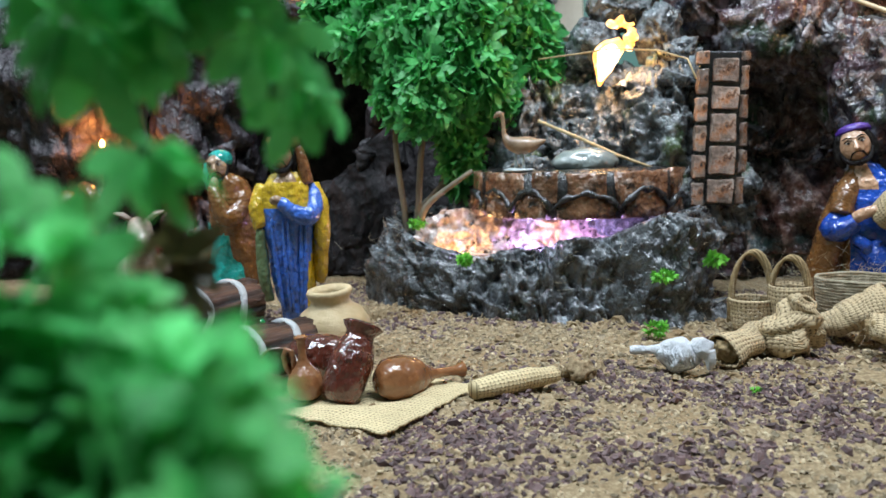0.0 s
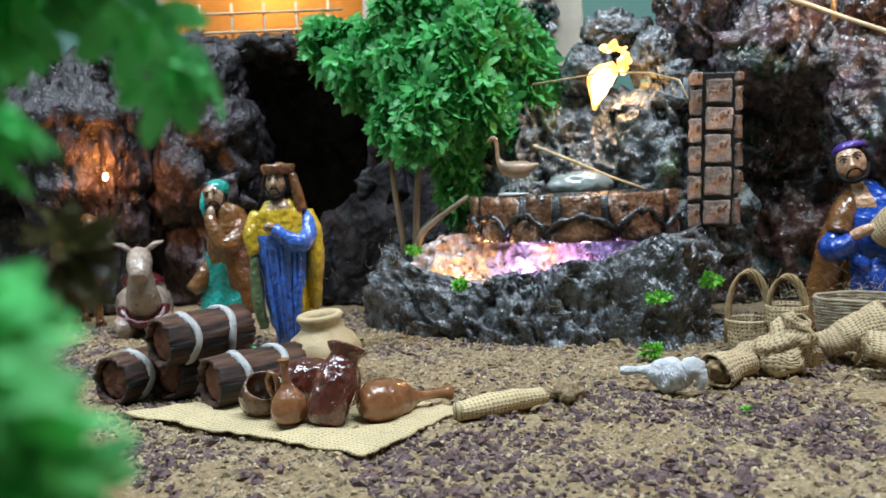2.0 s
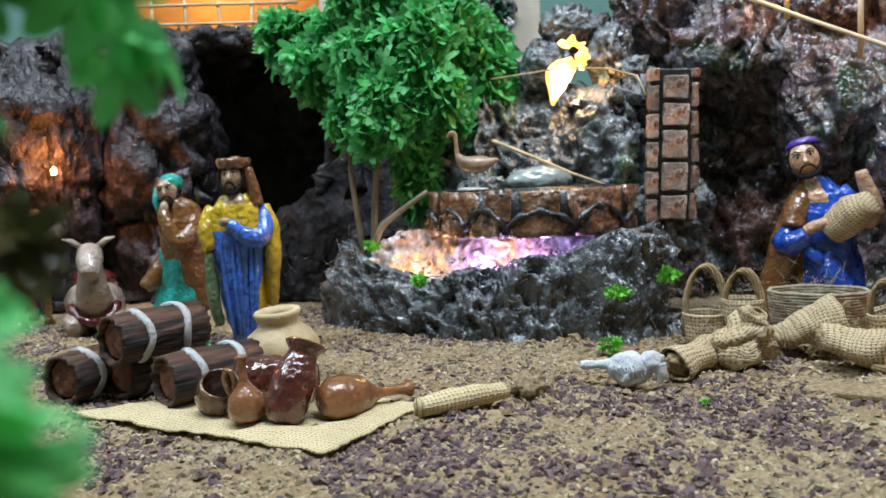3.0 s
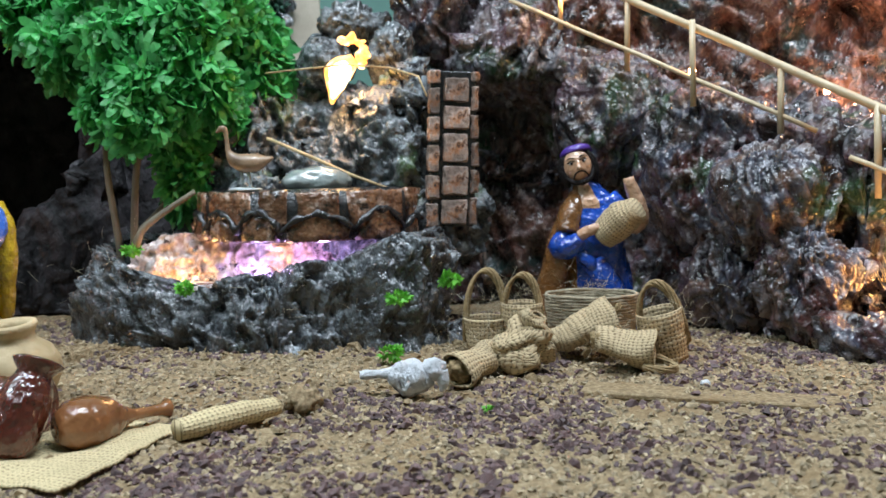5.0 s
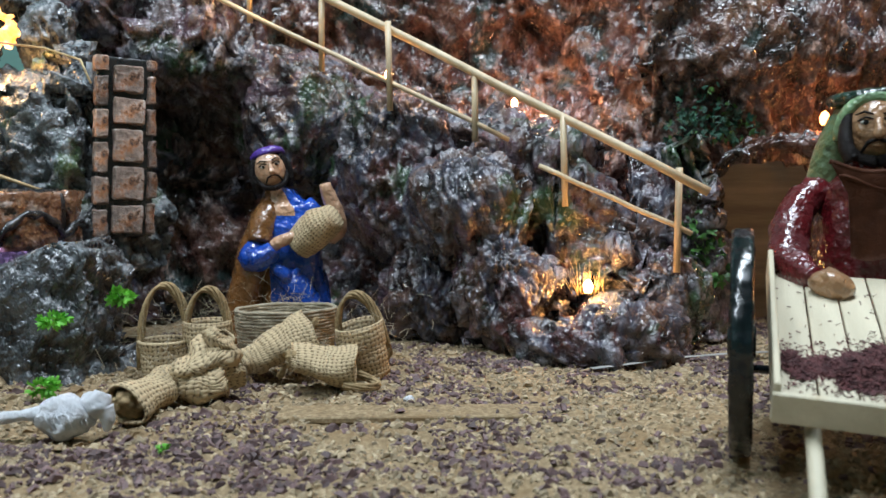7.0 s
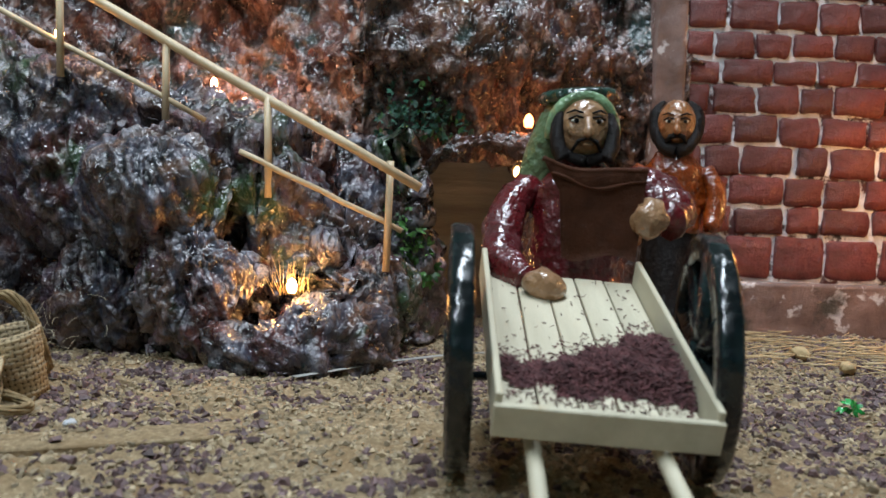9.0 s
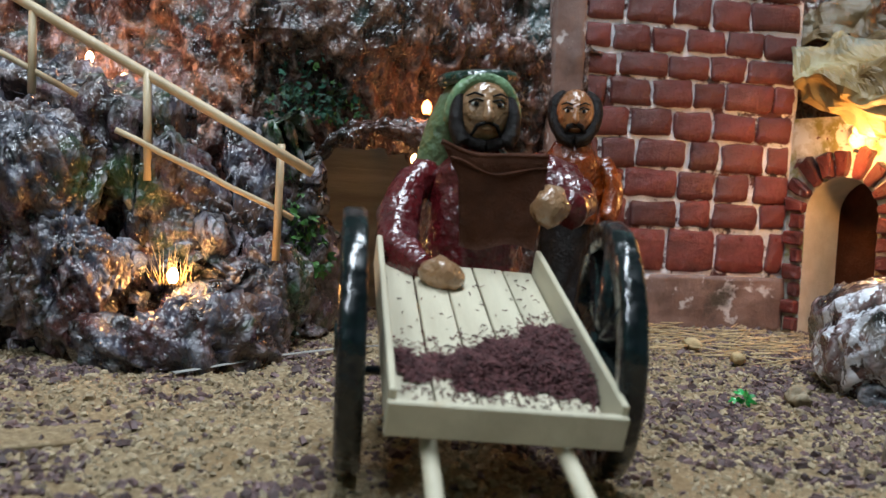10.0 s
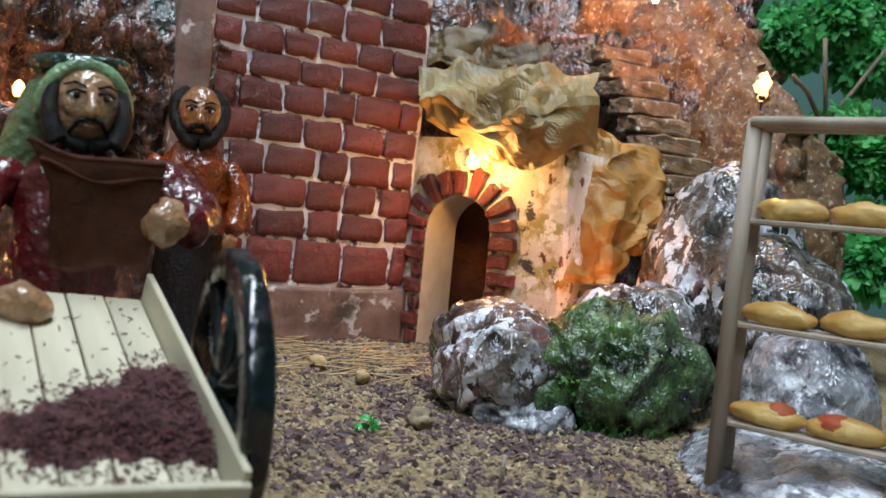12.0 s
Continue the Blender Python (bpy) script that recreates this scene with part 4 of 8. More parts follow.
fount = thing("fountain_drum", "round stone drum faced with brown carved bricks and black joints", "fountain", Matrix.Translation((DRUM[0], DRUM[1], 0)))
bm = bmesh.new()
lathe(bm, [(0.078, 0.068), (0.0845, 0.072), (0.0845, 0.101), (0.078, 0.104), (0.0005, 0.105)], 60, wob=0.02)
part("drum_core", bm, M_BLACK, fount)


def drum_brick(bm, a0, a1, z0, z1, r0, r1, arch=0.0):
    """A bevelled block bent round the drum; arch lifts its top like a voussoir."""
    n = 5
    ring = []
    for k in range(n + 1):
        a = radians(a0 + (a1 - a0) * k / n)
        u = k / n
        lift = arch * math.sin(math.pi * u)
        inset = 0.0012
        da = radians((a1 - a0)) * 0.06 * (1 - 2 * u)
        ring.append([bm.verts.new((r * math.cos(b), r * math.sin(b), z)) for r, z, b in (
            (r0, z0 + (lift * 0.8 if arch < 0 else 0), a), (r1 - inset, z0 + (lift * 0.8 if arch < 0 else 0), a), (r1, z0 + inset, a + da), (r1, z1 - inset + max(0, lift), a + da), (r1 - inset, z1 + max(0, lift), a), (r0, z1 + max(0, lift), a))])
    for p, q in zip(ring, ring[1:]):
        for k in range(6):
            bm.faces.new((p[k], q[k], q[(k + 1) % 6], p[(k + 1) % 6]))
    bm.faces.new(ring[0])
    bm.faces.new(ring[-1][::-1])
    bmesh.ops.recalc_face_normals(bm, faces=bm.faces)


rng = random.Random(3)
a = 172
while a < 352:
    w = rng.choice((17, 24, 29, 34))
    bm = bmesh.new()
    drum_brick(bm, a + 1.6, a + w - 1.6, 0.0745, 0.1030 + rng.uniform(-0.002, 0.001), 0.078, 0.0865 + rng.uniform(-0.0010, 0.0014), 0.0)
    bmesh.ops.subdivide_edges(bm, edges=[e for e in bm.edges if e.calc_length() > 0.006], cuts=3, use_grid_fill=True)
    for v in bm.verts:
        v.co += noise.noise_vector(v.co * 170) * 0.0014
    part("brick", bm, M_BROWN_BRICK, fount)
    a += w
a0 = 180
for k, wide in enumerate((19, 22, 21, 33, 27, 36, 24)):
    bm = bmesh.new()
    drum_brick(bm, a0 + 1.6, a0 + wide - 1.6, 0.0690, 0.0755 + rng.uniform(-0.001, 0.001), 0.078, 0.0885, rng.uniform(0.0085, 0.0125))
    bmesh.ops.subdivide_edges(bm, edges=[e for e in bm.edges if e.calc_length() > 0.005], cuts=2, use_grid_fill=True)
    for v in bm.verts:
        v.co += noise.noise_vector(v.co * 190 + Vector((k, 0, 0))) * 0.0013
    part("arch_stone", bm, M_BROWN_BRICK, fount)
    bm = bmesh.new()
    pts = []
    lift = rng.uniform(0.0100, 0.0150)
    for q in range(13):
        u = q / 12
        a = radians(a0 - 0.4 + (wide + 0.8) * u)
        r = 0.0886 + 0.0007 * math.sin(q * 2.3 + k)
        pts.append((r * math.cos(a), r * math.sin(a), 0.0750 + (lift + 0.0012 * math.sin(q * 1.9 + k * 3)) * math.sin(math.pi * u) ** 0.8))
    tube(bm, pts, [0.0022 + 0.0009 * math.sin(q * 1.7 + k) for q in range(13)], 6)
    part("arch_line", bm, M_BLACK, fount, "black painted arch line")
    a0 += wide

# rocky cascade behind the drum
crag("fountain_rock", [(0.060, 0.66), (0.085, 0.635), (0.115, 0.632), (0.150, 0.625), (0.185, 0.590), (0.215, 0.560), (0.250, 0.555), (0.27, 0.575)],
     [[(0.05, 0.0), (0.09, 0.0), (0.12, 0.005), (0.125, 0.05)],
      [(0.05, 0.0), (0.10, 0.0), (0.13, 0.01), (0.145, 0.05)],
      [(0.05, -0.01), (0.12, 0.0), (0.175, 0.012), (0.185, 0.05)],
      [(0.05, -0.02), (0.12, -0.008), (0.17, 0.012), (0.190, 0.05)],
      [(0.05, -0.02), (0.12, -0.012), (0.155, 0.008), (0.185, 0.05)],
      [(0.05, -0.02), (0.12, -0.012), (0.165, 0.008), (0.190, 0.05)],
      [(0.05, -0.01), (0.11, 0.0), (0.16, 0.005), (0.182, 0.05)],
      [(0.05, -0.01), (0.11, 0.0), (0.16, 0.01), (0.18, 0.05)]],
     M_ROCK_GREY, "grey-blue varnished rock rising behind the fountain", nu=170, nv=110, size=0.040, amount=0.020, seed=13.0)
CAP = "rocks over the fountain lamp"
boulder("fountain_rock", (0.178, 0.632, 0.203), (0.021, 0.017, 0.020), M_ROCK_GREY, "craggy grey rock beside the fountain lamp", size=0.03, amount=0.012, seed=15, group=CAP)
boulder("fountain_rock", (0.202, 0.634, 0.232), (0.025, 0.016, 0.017), M_ROCK_GREY, "pointed grey rock cap over the fountain lamp", size=0.025, amount=0.012, seed=25, rz=-20, group=CAP)
boulder("fountain_rock", (0.226, 0.606, 0.204), (0.015, 0.016, 0.026), M_ROCK_GREY, "upright grey rock beside the fountain lamp", size=0.025, amount=0.010, seed=35, group=CAP)
boulder("fountain_rock", (0.110, 0.578, 0.104), (0.018, 0.014, 0.008), M_ROCK_GREY, "low grey rock lump under the goose", size=0.02, amount=0.008, seed=45)
boulder("glue_puddle", (0.150, 0.556, 0.1085), (0.023, 0.014, 0.0075), M_GLUE, "clear hardened glue pool on the drum", sub=4, size=0.03, amount=0.004, seed=16)
bm = bmesh.new()
tube(bm, [(0.121, 0.585, 0.141), (0.15, 0.567, 0.126), (0.175, 0.556, 0.113), (0.202, 0.54, 0.101)], [0.0012, 0.0014, 0.0012, 0.0009], 8)
single("straw_stick", bm, M_STRAW, "dry straw stick leaning across the fountain rock", "stick")
bm = bmesh.new()
tube(bm, [(0.1234, 0.593, 0.1885), (0.149, 0.575, 0.190), (0.176, 0.570, 0.193), (0.2017, 0.541, 0.1877), (0.2147, 0.519, 0.1794), (0.2159, 0.5065, 0.1647)], 0.0007, 6)
single("lamp_wire", bm, M_STRAW, "pale thin wire over the fountain rock", "wire")

# brick pillar beside the fountain: an angled column of small carved blocks on a black core
pil = thing("brick_pillar", "narrow upright pillar of brown and pale carved bricks with black joints", "pillar",
            Matrix.Translation((0.239, 0.535, 0.073)) @ Matrix.Rotation(radians(2.6), 4, "Y") @ Matrix.Rotation(radians(-12), 4, "Z"))
bm = bmesh.new()
box(bm, 0.004, 0.012, 0.057, 0.034, 0.022, 0.112, 0.001)
part("core", bm, M_BLACK, pil, smooth=False)
rng = random.Random(8)
for col, (cx, cy, w, d) in enumerate(((-0.0105, 0.004, 0.0085, 0.010), (0.0055, 0.0005, 0.0185, 0.009), (0.020, 0.0105, 0.006, 0.018))):
    z = 0.001 if col != 0 else -0.001
    while z < 0.112:
        h = rng.uniform(0.019, 0.024) * (0.75 if z > 0.098 else 1)
        h = min(h, 0.1145 - z)
        if h > 0.006:
            bm = bmesh.new()
            box(bm, 0, 0, 0, w * rng.uniform(0.92, 1.04), d, h - rng.uniform(0.0026, 0.0044), 0.0008)
            bmesh.ops.subdivide_edges(bm, edges=[e for e in bm.edges if e.calc_length() > 0.004], cuts=2, use_grid_fill=True)
            for v in bm.verts:
                v.co += noise.noise_vector(v.co * 190 + Vector((z * 900, col * 5, 0))) * 0.0011
            ob = part("brick", bm, M_BROWN_BRICK if col == 1 and rng.random() < 0.3 else M_PALE_BRICK, pil, smooth=False)
            ob.location = (cx + rng.uniform(-0.0004, 0.0004), cy - 0.002, z + h / 2)
            ob.rotation_euler = (0, 0, radians(rng.uniform(-2, 2)))
        z += h

# goose on the drum
bm = bmesh.new()
tube(bm, [(-0.0128, 0, 0.0400), (-0.0115, 0, 0.0410), (-0.0095, 0, 0.0425), (-0.0075, 0, 0.0425), (-0.0062, 0, 0.0395), (-0.0056, 0, 0.033), (-0.0050, 0, 0.027), (-0.0010, 0, 0.0215), (0.006, 0, 0.0190), (0.013, 0, 0.0190), (0.019, 0, 0.0205), (0.025, 0, 0.0225)],
     [0.0005, 0.0011, 0.0021, 0.0022, 0.0016, 0.0014, 0.0020, 0.0050, 0.0068, 0.0060, 0.0034, 0.0006], 12)
blob(bm, (-0.0085, 0, 0.0436), (0.0019, 0.0016, 0.0012), 2, mat=1)
blob(bm, (0.009, 0.0035, 0.021), (0.010, 0.004, 0.0045), 3, mat=0, rot=Euler((0, -0.15, 0)).to_matrix())
tube(bm, [(0.003, 0.001, 0.014), (0.003, 0.001, 0.002)], 0.0012, 8, mat=1)
tube(bm, [(0.008, -0.002, 0.014), (0.009, -0.002, 0.002)], 0.0012, 8, mat=1)
blob(bm, (0.005, 0, 0.001), (0.012, 0.008, 0.0018), 3, 0.001, 200, mat=1)
single("goose_figurine", bm, [M_GOOSE, M_GOOSE_PALE], "small brown and grey goose figurine on a pale foot", "goose", pose(0.0945, 0.556, 0.1035, 0, 0, -14))

# ---- jars, barrels and mat ----


def sheet(name, corners, nu, nv, material, label, category, lift=0.002, wave=0.002, curl=None, thick=0.0009, fray=0.0012):
    """A cloth lying on the ground between four corners."""
    a, b, c, d = (Vector((*p, 0)) for p in corners)
    bm = bmesh.new()
    uvl = bm.loops.layers.uv.new("UVMap")
    lu, lv = (b - a).length, (d - a).length
    g = []
    for i in range(nu + 1):
        col = []
        for j in range(nv + 1):
            u, v = i / nu, j / nv
            p = (a * (1 - u) + b * u) * (1 - v) + (d * (1 - u) + c * u) * v
            edge = min(u, v, 1 - u, 1 - v)
            if edge == 0:
                p = p + Vector((noise.noise(p * 300), noise.noise(p * 310 + Vector((5, 0, 0))), 0)) * fray
            p.z = lift + ground_z(p.x, p.y) * 0.4 + wave * noise.fractal(p * 35, 0.8, 2, 3)
            col.append((bm.verts.new(p), (u * lu, v * lv)))
        g.append(col)
    for i in range(nu):
        for j in range(nv):
            q = (g[i][j], g[i + 1][j], g[i + 1][j + 1], g[i][j + 1])
            f = bm.faces.new([x[0] for x in q])
            for loop, x in zip(f.loops, q):
                loop[uvl].uv = x[1]
    ob = single(name, bm, material, label, category)
    so = ob.modifiers.new("thickness", "SOLIDIFY")
    so.thickness = thick
    return ob


sheet("burlap_mat", [(-0.142, 0.385), (-0.012, 0.290), (0.045, 0.352), (-0.065, 0.425)], 60, 50, M_JUTE_PALE, "flat rectangle of pale burlap cloth spread on the sand", "mat", wave=0.0015)


def woven_tube(bm, pts, radii, sides=24, uv_scale=1.0, squash=1.0, rows_per=6, rough=0.0, mat=0, caps=True):
    """Cloth tube with UVs in metres."""
    uvl = bm.loops.layers.uv.verify()
    pts = [Vector(p) for p in pts]
    fine, rr = [], []
    for i in range(len(pts) - 1):
        for k in range(rows_per):
            w = k / rows_per
            fine.append(pts[i].lerp(pts[i + 1], w))
            rr.append(radii[i] * (1 - w) + radii[i + 1] * w)
    fine.append(pts[-1])
    rr.append(radii[-1])
    rings, dist, side = [], 0.0, None
    for i, p in enumerate(fine):
        d = (fine[min(i + 1, len(fine) - 1)] - fine[max(i - 1, 0)]).normalized()
        ref = Vector((0, 0, 1)) if abs(d.z) < 0.9 else Vector((1, 0, 0))
        side = d.cross(ref).normalized() if side is None else (side - d * side.dot(d)).normalized()
        up = side.cross(d)
        if i:
            dist += (p - fine[i - 1]).length
        ring = []
        for k in range(sides + 1):
            a = 2 * math.pi * k / sides
            kk = k % sides
            aa = 2 * math.pi * kk / sides
            q = p + (side * math.cos(aa) + up * math.sin(aa) * squash) * rr[i]
            if rough:
                q = q + (q - p).normalized() * rough * noise.fractal(q * 120, 0.8, 2, 3)
            ring.append(((bm.verts.new(q) if k < sides else ring[0][0]), (a * max(radii) * uv_scale, dist * uv_scale)))
        rings.append(ring)
    for a, b in zip(rings, rings[1:]):
        for k in range(sides):
            q = (a[k], a[k + 1], b[k + 1], b[k])
            f = bm.faces.new([x[0] for x in q])
            f.material_index = mat
            for loop, x in zip(f.loops, q):
                loop[uvl].uv = x[1]
    if caps:
        for ring in (rings[0][:-1][::-1], rings[-1][:-1]):
            f = bm.faces.new([x[0] for x in ring])
            f.material_index = mat
            for loop, x in zip(f.loops, ring):
                loop[uvl].uv = (x[0].co.x, x[0].co.y)
    return rings


bm = bmesh.new()
woven_tube(bm, [(0.0336, 0.3295, 0.0058), (0.0486, 0.3365, 0.0062), (0.0637, 0.3434, 0.0062), (0.0787, 0.3504, 0.0055)], [0.0055, 0.0066, 0.0064, 0.0050], 20, squash=0.85, rough=0.0006)
single("rolled_burlap", bm, M_JUTE_PALE, "short roll of coarse pale burlap on the sand", "roll")
bm = bmesh.new()
blob(bm, (0.094, 0.362, 0.003), (0.009, 0.008, 0.006), 4, 0.004, 200, seed=2)
single("sand_clod", bm, M_SAND, "crumbly clod of yellow sand", "clod")


def barrel(m, label):
    t = thing("barrel", label, "barrel", m, group="barrels")
    L, R = 0.056, 0.0142
    bm = bmesh.new()
    sides = 72
    rings = []
    for i in range(15):
        u = i / 14
        x = (u - 0.5) * L
        r = R * (0.96 + 0.04 * math.sin(math.pi * u))
        ring = []
        for k in range(sides):
            a = 2 * math.pi * k / sides
            rr = r * (1 + 0.12 * noise.fractal(Vector((x * 28, math.cos(a) * 7.5, math.sin(a) * 7.5)), 0.8, 2.1, 3) - 0.07 * max(0.0, noise.noise(Vector((x * 45, math.cos(a) * 13, math.sin(a) * 13)))))
            ragged = 0.0022 * noise.noise(Vector((math.cos(a) * 4, math.sin(a) * 4, u * 9))) if i in (0, 14) else 0.0
            ring.append(bm.verts.new((x + ragged, rr * math.cos(a), rr * math.sin(a))))
        rings.append(ring)
    for a, b in zip(rings, rings[1:]):
        for k in range(sides):
            bm.faces.new((a[k], a[(k + 1) % sides], b[(k + 1) % sides], b[k]))
    for ring, sx in ((rings[0], 1), (rings[-1], -1)):
        inner = [bm.verts.new((v.co.x, v.co.y * 0.86, v.co.z * 0.86)) for v in ring]
        deep = [bm.verts.new((v.co.x + sx * 0.004, v.co.y * 0.84, v.co.z * 0.84)) for v in ring]
        for k in range(sides):
            bm.faces.new((ring[k], inner[k], inner[(k + 1) % sides], ring[(k + 1) % sides]))
            bm.faces.new((inner[k], deep[k], deep[(k + 1) % sides], inner[(k + 1) % sides]))
    bmesh.ops.recalc_face_normals(bm, faces=bm.faces)
    part("barrel_body", bm, M_BARK, t)
    for sx in (-1, 1):
        bm = bmesh.new()
        blob(bm, (sx * (L / 2 - 0.0035), 0, 0), (0.001, R * 0.74, R * 0.74), 4, 0.0012, 300)
        part("barrel_end", bm, M_BARREL_END, t, "rust-brown recessed barrel end")
        bm = bmesh.new()
        sides2, w = 40, 0.0021
        prof = [(-w, 0.9), (-w, 1.035), (-w * 0.5, 1.055), (w * 0.5, 1.055), (w, 1.035), (w, 0.9)]
        rings = []
        for dx, k in prof:
            rings.append([bm.verts.new((sx * L * 0.22 + dx + 0.0012 * math.sin(q * 0.47 + sx), R * k * 1.03 * math.cos(2 * math.pi * q / sides2), R * k * 1.03 * math.sin(2 * math.pi * q / sides2))) for q in range(sides2)])
        for a, b in zip(rings, rings[1:]):
            for k in range(sides2):
                bm.faces.new((a[k], a[(k + 1) % sides2], b[(k + 1) % sides2], b[k]))
        bmesh.ops.recalc_face_normals(bm, faces=bm.faces)
        part("hoop", bm, M_HOOP, t, "silver-white band")
    return t


def along(a, b, z=0.0):
    """A pose whose x axis runs from a to b, at the middle of the two."""
    a, b = Vector(a), Vector(b)
    return Matrix.Translation((a + b) / 2) @ (b - a).to_track_quat("X", "Z").to_matrix().to_4x4()


barrel(along((-0.096, 0.389, 0.0142), (-0.053, 0.424, 0.0142)), "dark bark barrel with two silver bands lying on the sand")
barrel(along((-0.154, 0.412, 0.0142), (-0.127, 0.456, 0.0142)), "dark bark barrel with silver bands half behind others")
barrel(along((-0.125, 0.405, 0.0350), (-0.087, 0.443, 0.0360)), "brown bark barrel with silver bands stacked on two others")
barrel(along((-0.126, 0.415, 0.0142), (-0.092, 0.459, 0.0142)), "dark bark barrel under the stacked barrel")


def pot(name, profile, m, material, label, wob=0.04, seed=0.0, handles=(), category="jar", extra=()):
    t = thing(name, label, category, m)
    bm = bmesh.new()
    lathe(bm, profile, 32, wob=wob, seed=seed)
    part("body", bm, material, t)
    for pts, r in handles:
        bm = bmesh.new()
        tube(bm, pts, r, 10)
        part("handle", bm, material, t)
    return t


CREAM = [(0.0005, 0), (0.016, 0.0005), (0.020, 0.006), (0.0235, 0.014), (0.0235, 0.021), (0.020, 0.029), (0.0135, 0.034), (0.0125, 0.037), (0.0140, 0.040), (0.0150, 0.0425), (0.0138, 0.0445), (0.0110, 0.0440), (0.0095, 0.041), (0.0090, 0.035), (0.0155, 0.028), (0.016, 0.012), (0.0005, 0.008)]
pot("clay_jar", CREAM, pose(-0.0365, 0.446, 0.0, 3, -4, 0) @ Matrix.Diagonal((0.95, 0.95, 0.92, 1)), M_CLAY_CREAM, "squat cream clay jar with a wide rim on the sand", wob=0.07, seed=1)
AMPH = [(0.0005, 0), (0.008, 0.0006), (0.012, 0.003), (0.0145, 0.009), (0.0152, 0.018), (0.0150, 0.027), (0.0135, 0.034), (0.0105, 0.039), (0.0098, 0.042), (0.0135, 0.0455), (0.0145, 0.047), (0.0125, 0.0482), (0.0085, 0.046), (0.0075, 0.041), (0.010, 0.032), (0.010, 0.01), (0.0005, 0.006)]
pot("glazed_jar", AMPH, pose(-0.0330, 0.336, 0.0010, -14, 26, 15) @ Matrix.Diagonal((0.72, 0.72, 0.86, 1)), M_CLAY_RED, "shiny dark red glazed clay jar tilted on the mat", wob=0.03, seed=2)
pot("glazed_jar", [(r * 0.9, z * 0.9) for r, z in AMPH], along((-0.058, 0.388, 0.013), (-0.022, 0.372, 0.013)) @ pose(-0.02, 0, 0, 0, 90, 0), M_CLAY_RED, "dark red glazed clay jar lying behind another", wob=0.03, seed=4)
JUG = [(0.0005, 0), (0.006, 0.0005), (0.010, 0.004), (0.0112, 0.010), (0.0095, 0.017), (0.0050, 0.022), (0.0026, 0.027), (0.0023, 0.034), (0.0028, 0.038), (0.0044, 0.0402), (0.0038, 0.0408), (0.0018, 0.039), (0.0014, 0.03), (0.0005, 0.026)]
pot("clay_jug", JUG, pose(-0.0480, 0.343, 0.0015, 0, 4, 150) @ Matrix.Diagonal((0.85, 0.85, 0.80, 1)), M_CLAY_TAN, "small tan clay jug with a thin neck and loop handle", wob=0.05, seed=5,
    handles=[([(0.0095, 0, 0.016), (0.0125, 0, 0.021), (0.0135, 0, 0.028), (0.011, 0, 0.0325), (0.0075, 0, 0.031), (0.0065, 0, 0.026), (0.007, 0, 0.020)], 0.0017)])
pot("clay_jug", [(r * 1.05, z * 1.35) for r, z in JUG], along((-0.012, 0.338, 0.0105), (0.031, 0.368, 0.006)) @ pose(-0.027, 0, 0, 0, 90, 0), M_CLAY_TAN, "tan clay jug with a long neck lying on the mat", wob=0.05, seed=6,
    handles=[([(0.0095, 0, 0.022), (0.0125, 0, 0.028), (0.0115, 0, 0.036), (0.006, 0, 0.044)], 0.0016)])
pot("clay_bowl", [(0.0005, 0), (0.007, 0.0005), (0.012, 0.005), (0.0135, 0.012), (0.012, 0.018), (0.0105, 0.0215), (0.0095, 0.021), (0.0105, 0.016), (0.011, 0.01), (0.0005, 0.003)],
    pose(-0.066, 0.368, 0.0035, 35, -15, 40) @ Matrix.Scale(0.9, 4), M_CLAY_BROWN, "brown varnished clay bowl tipped on its side", wob=0.05, seed=7)
bm = bmesh.new()
blob(bm, (0, 0, 0.004), (0.008, 0.006, 0.005), 3, 0.001, 200)
blob(bm, (0.005, 0, 0.009), (0.003, 0.003, 0.003), 2)
single("green_frog", bm, P_GREEN, "tiny glossy green animal figurine beside the barrels", "figurine", pose(-0.093, 0.495, 0.002))

# ---- white bird and woven baskets ----
bm = bmesh.new()
tube(bm, [(-0.0305, 0, 0.0125), (-0.027, 0, 0.0125), (-0.020, 0, 0.0128), (-0.012, 0, 0.0128)], [0.0022, 0.0032, 0.0024, 0.0040], 12)
blob(bm, (-0.001, 0, 0.0102), (0.0130, 0.0098, 0.0104), 4, 0.0022, 130, rot=Euler((0, 0.15, 0)).to_matrix(), seed=2)
blob(bm, (0.0125, -0.002, 0.0150), (0.0068, 0.0062, 0.0068), 3, 0.0016, 200, seed=4)
tube(bm, [(0.0160, -0.003, 0.0135), (0.0175, -0.004, 0.0075), (0.0165, -0.0045, 0.0020)], [0.0048, 0.0036, 0.0012], 10)
for q in range(8):
    tube(bm, [(-0.010 + q * 0.0024, -0.0088 + 0.0009 * abs(q - 4) * 0.5, 0.0145 - q * 0.0003), (-0.007 + q * 0.0022, -0.0094 + 0.0009 * abs(q - 4) * 0.5, 0.0060)], 0.0006, 5)
single("white_bird_figurine", bm, M_WHITE, "chalk-white carved bird figurine on the sand", "bird", pose(0.1515, 0.366, -0.001, 0, 0, -18) @ Matrix.Scale(0.88, 4))

BASKETS = "burlap baskets"


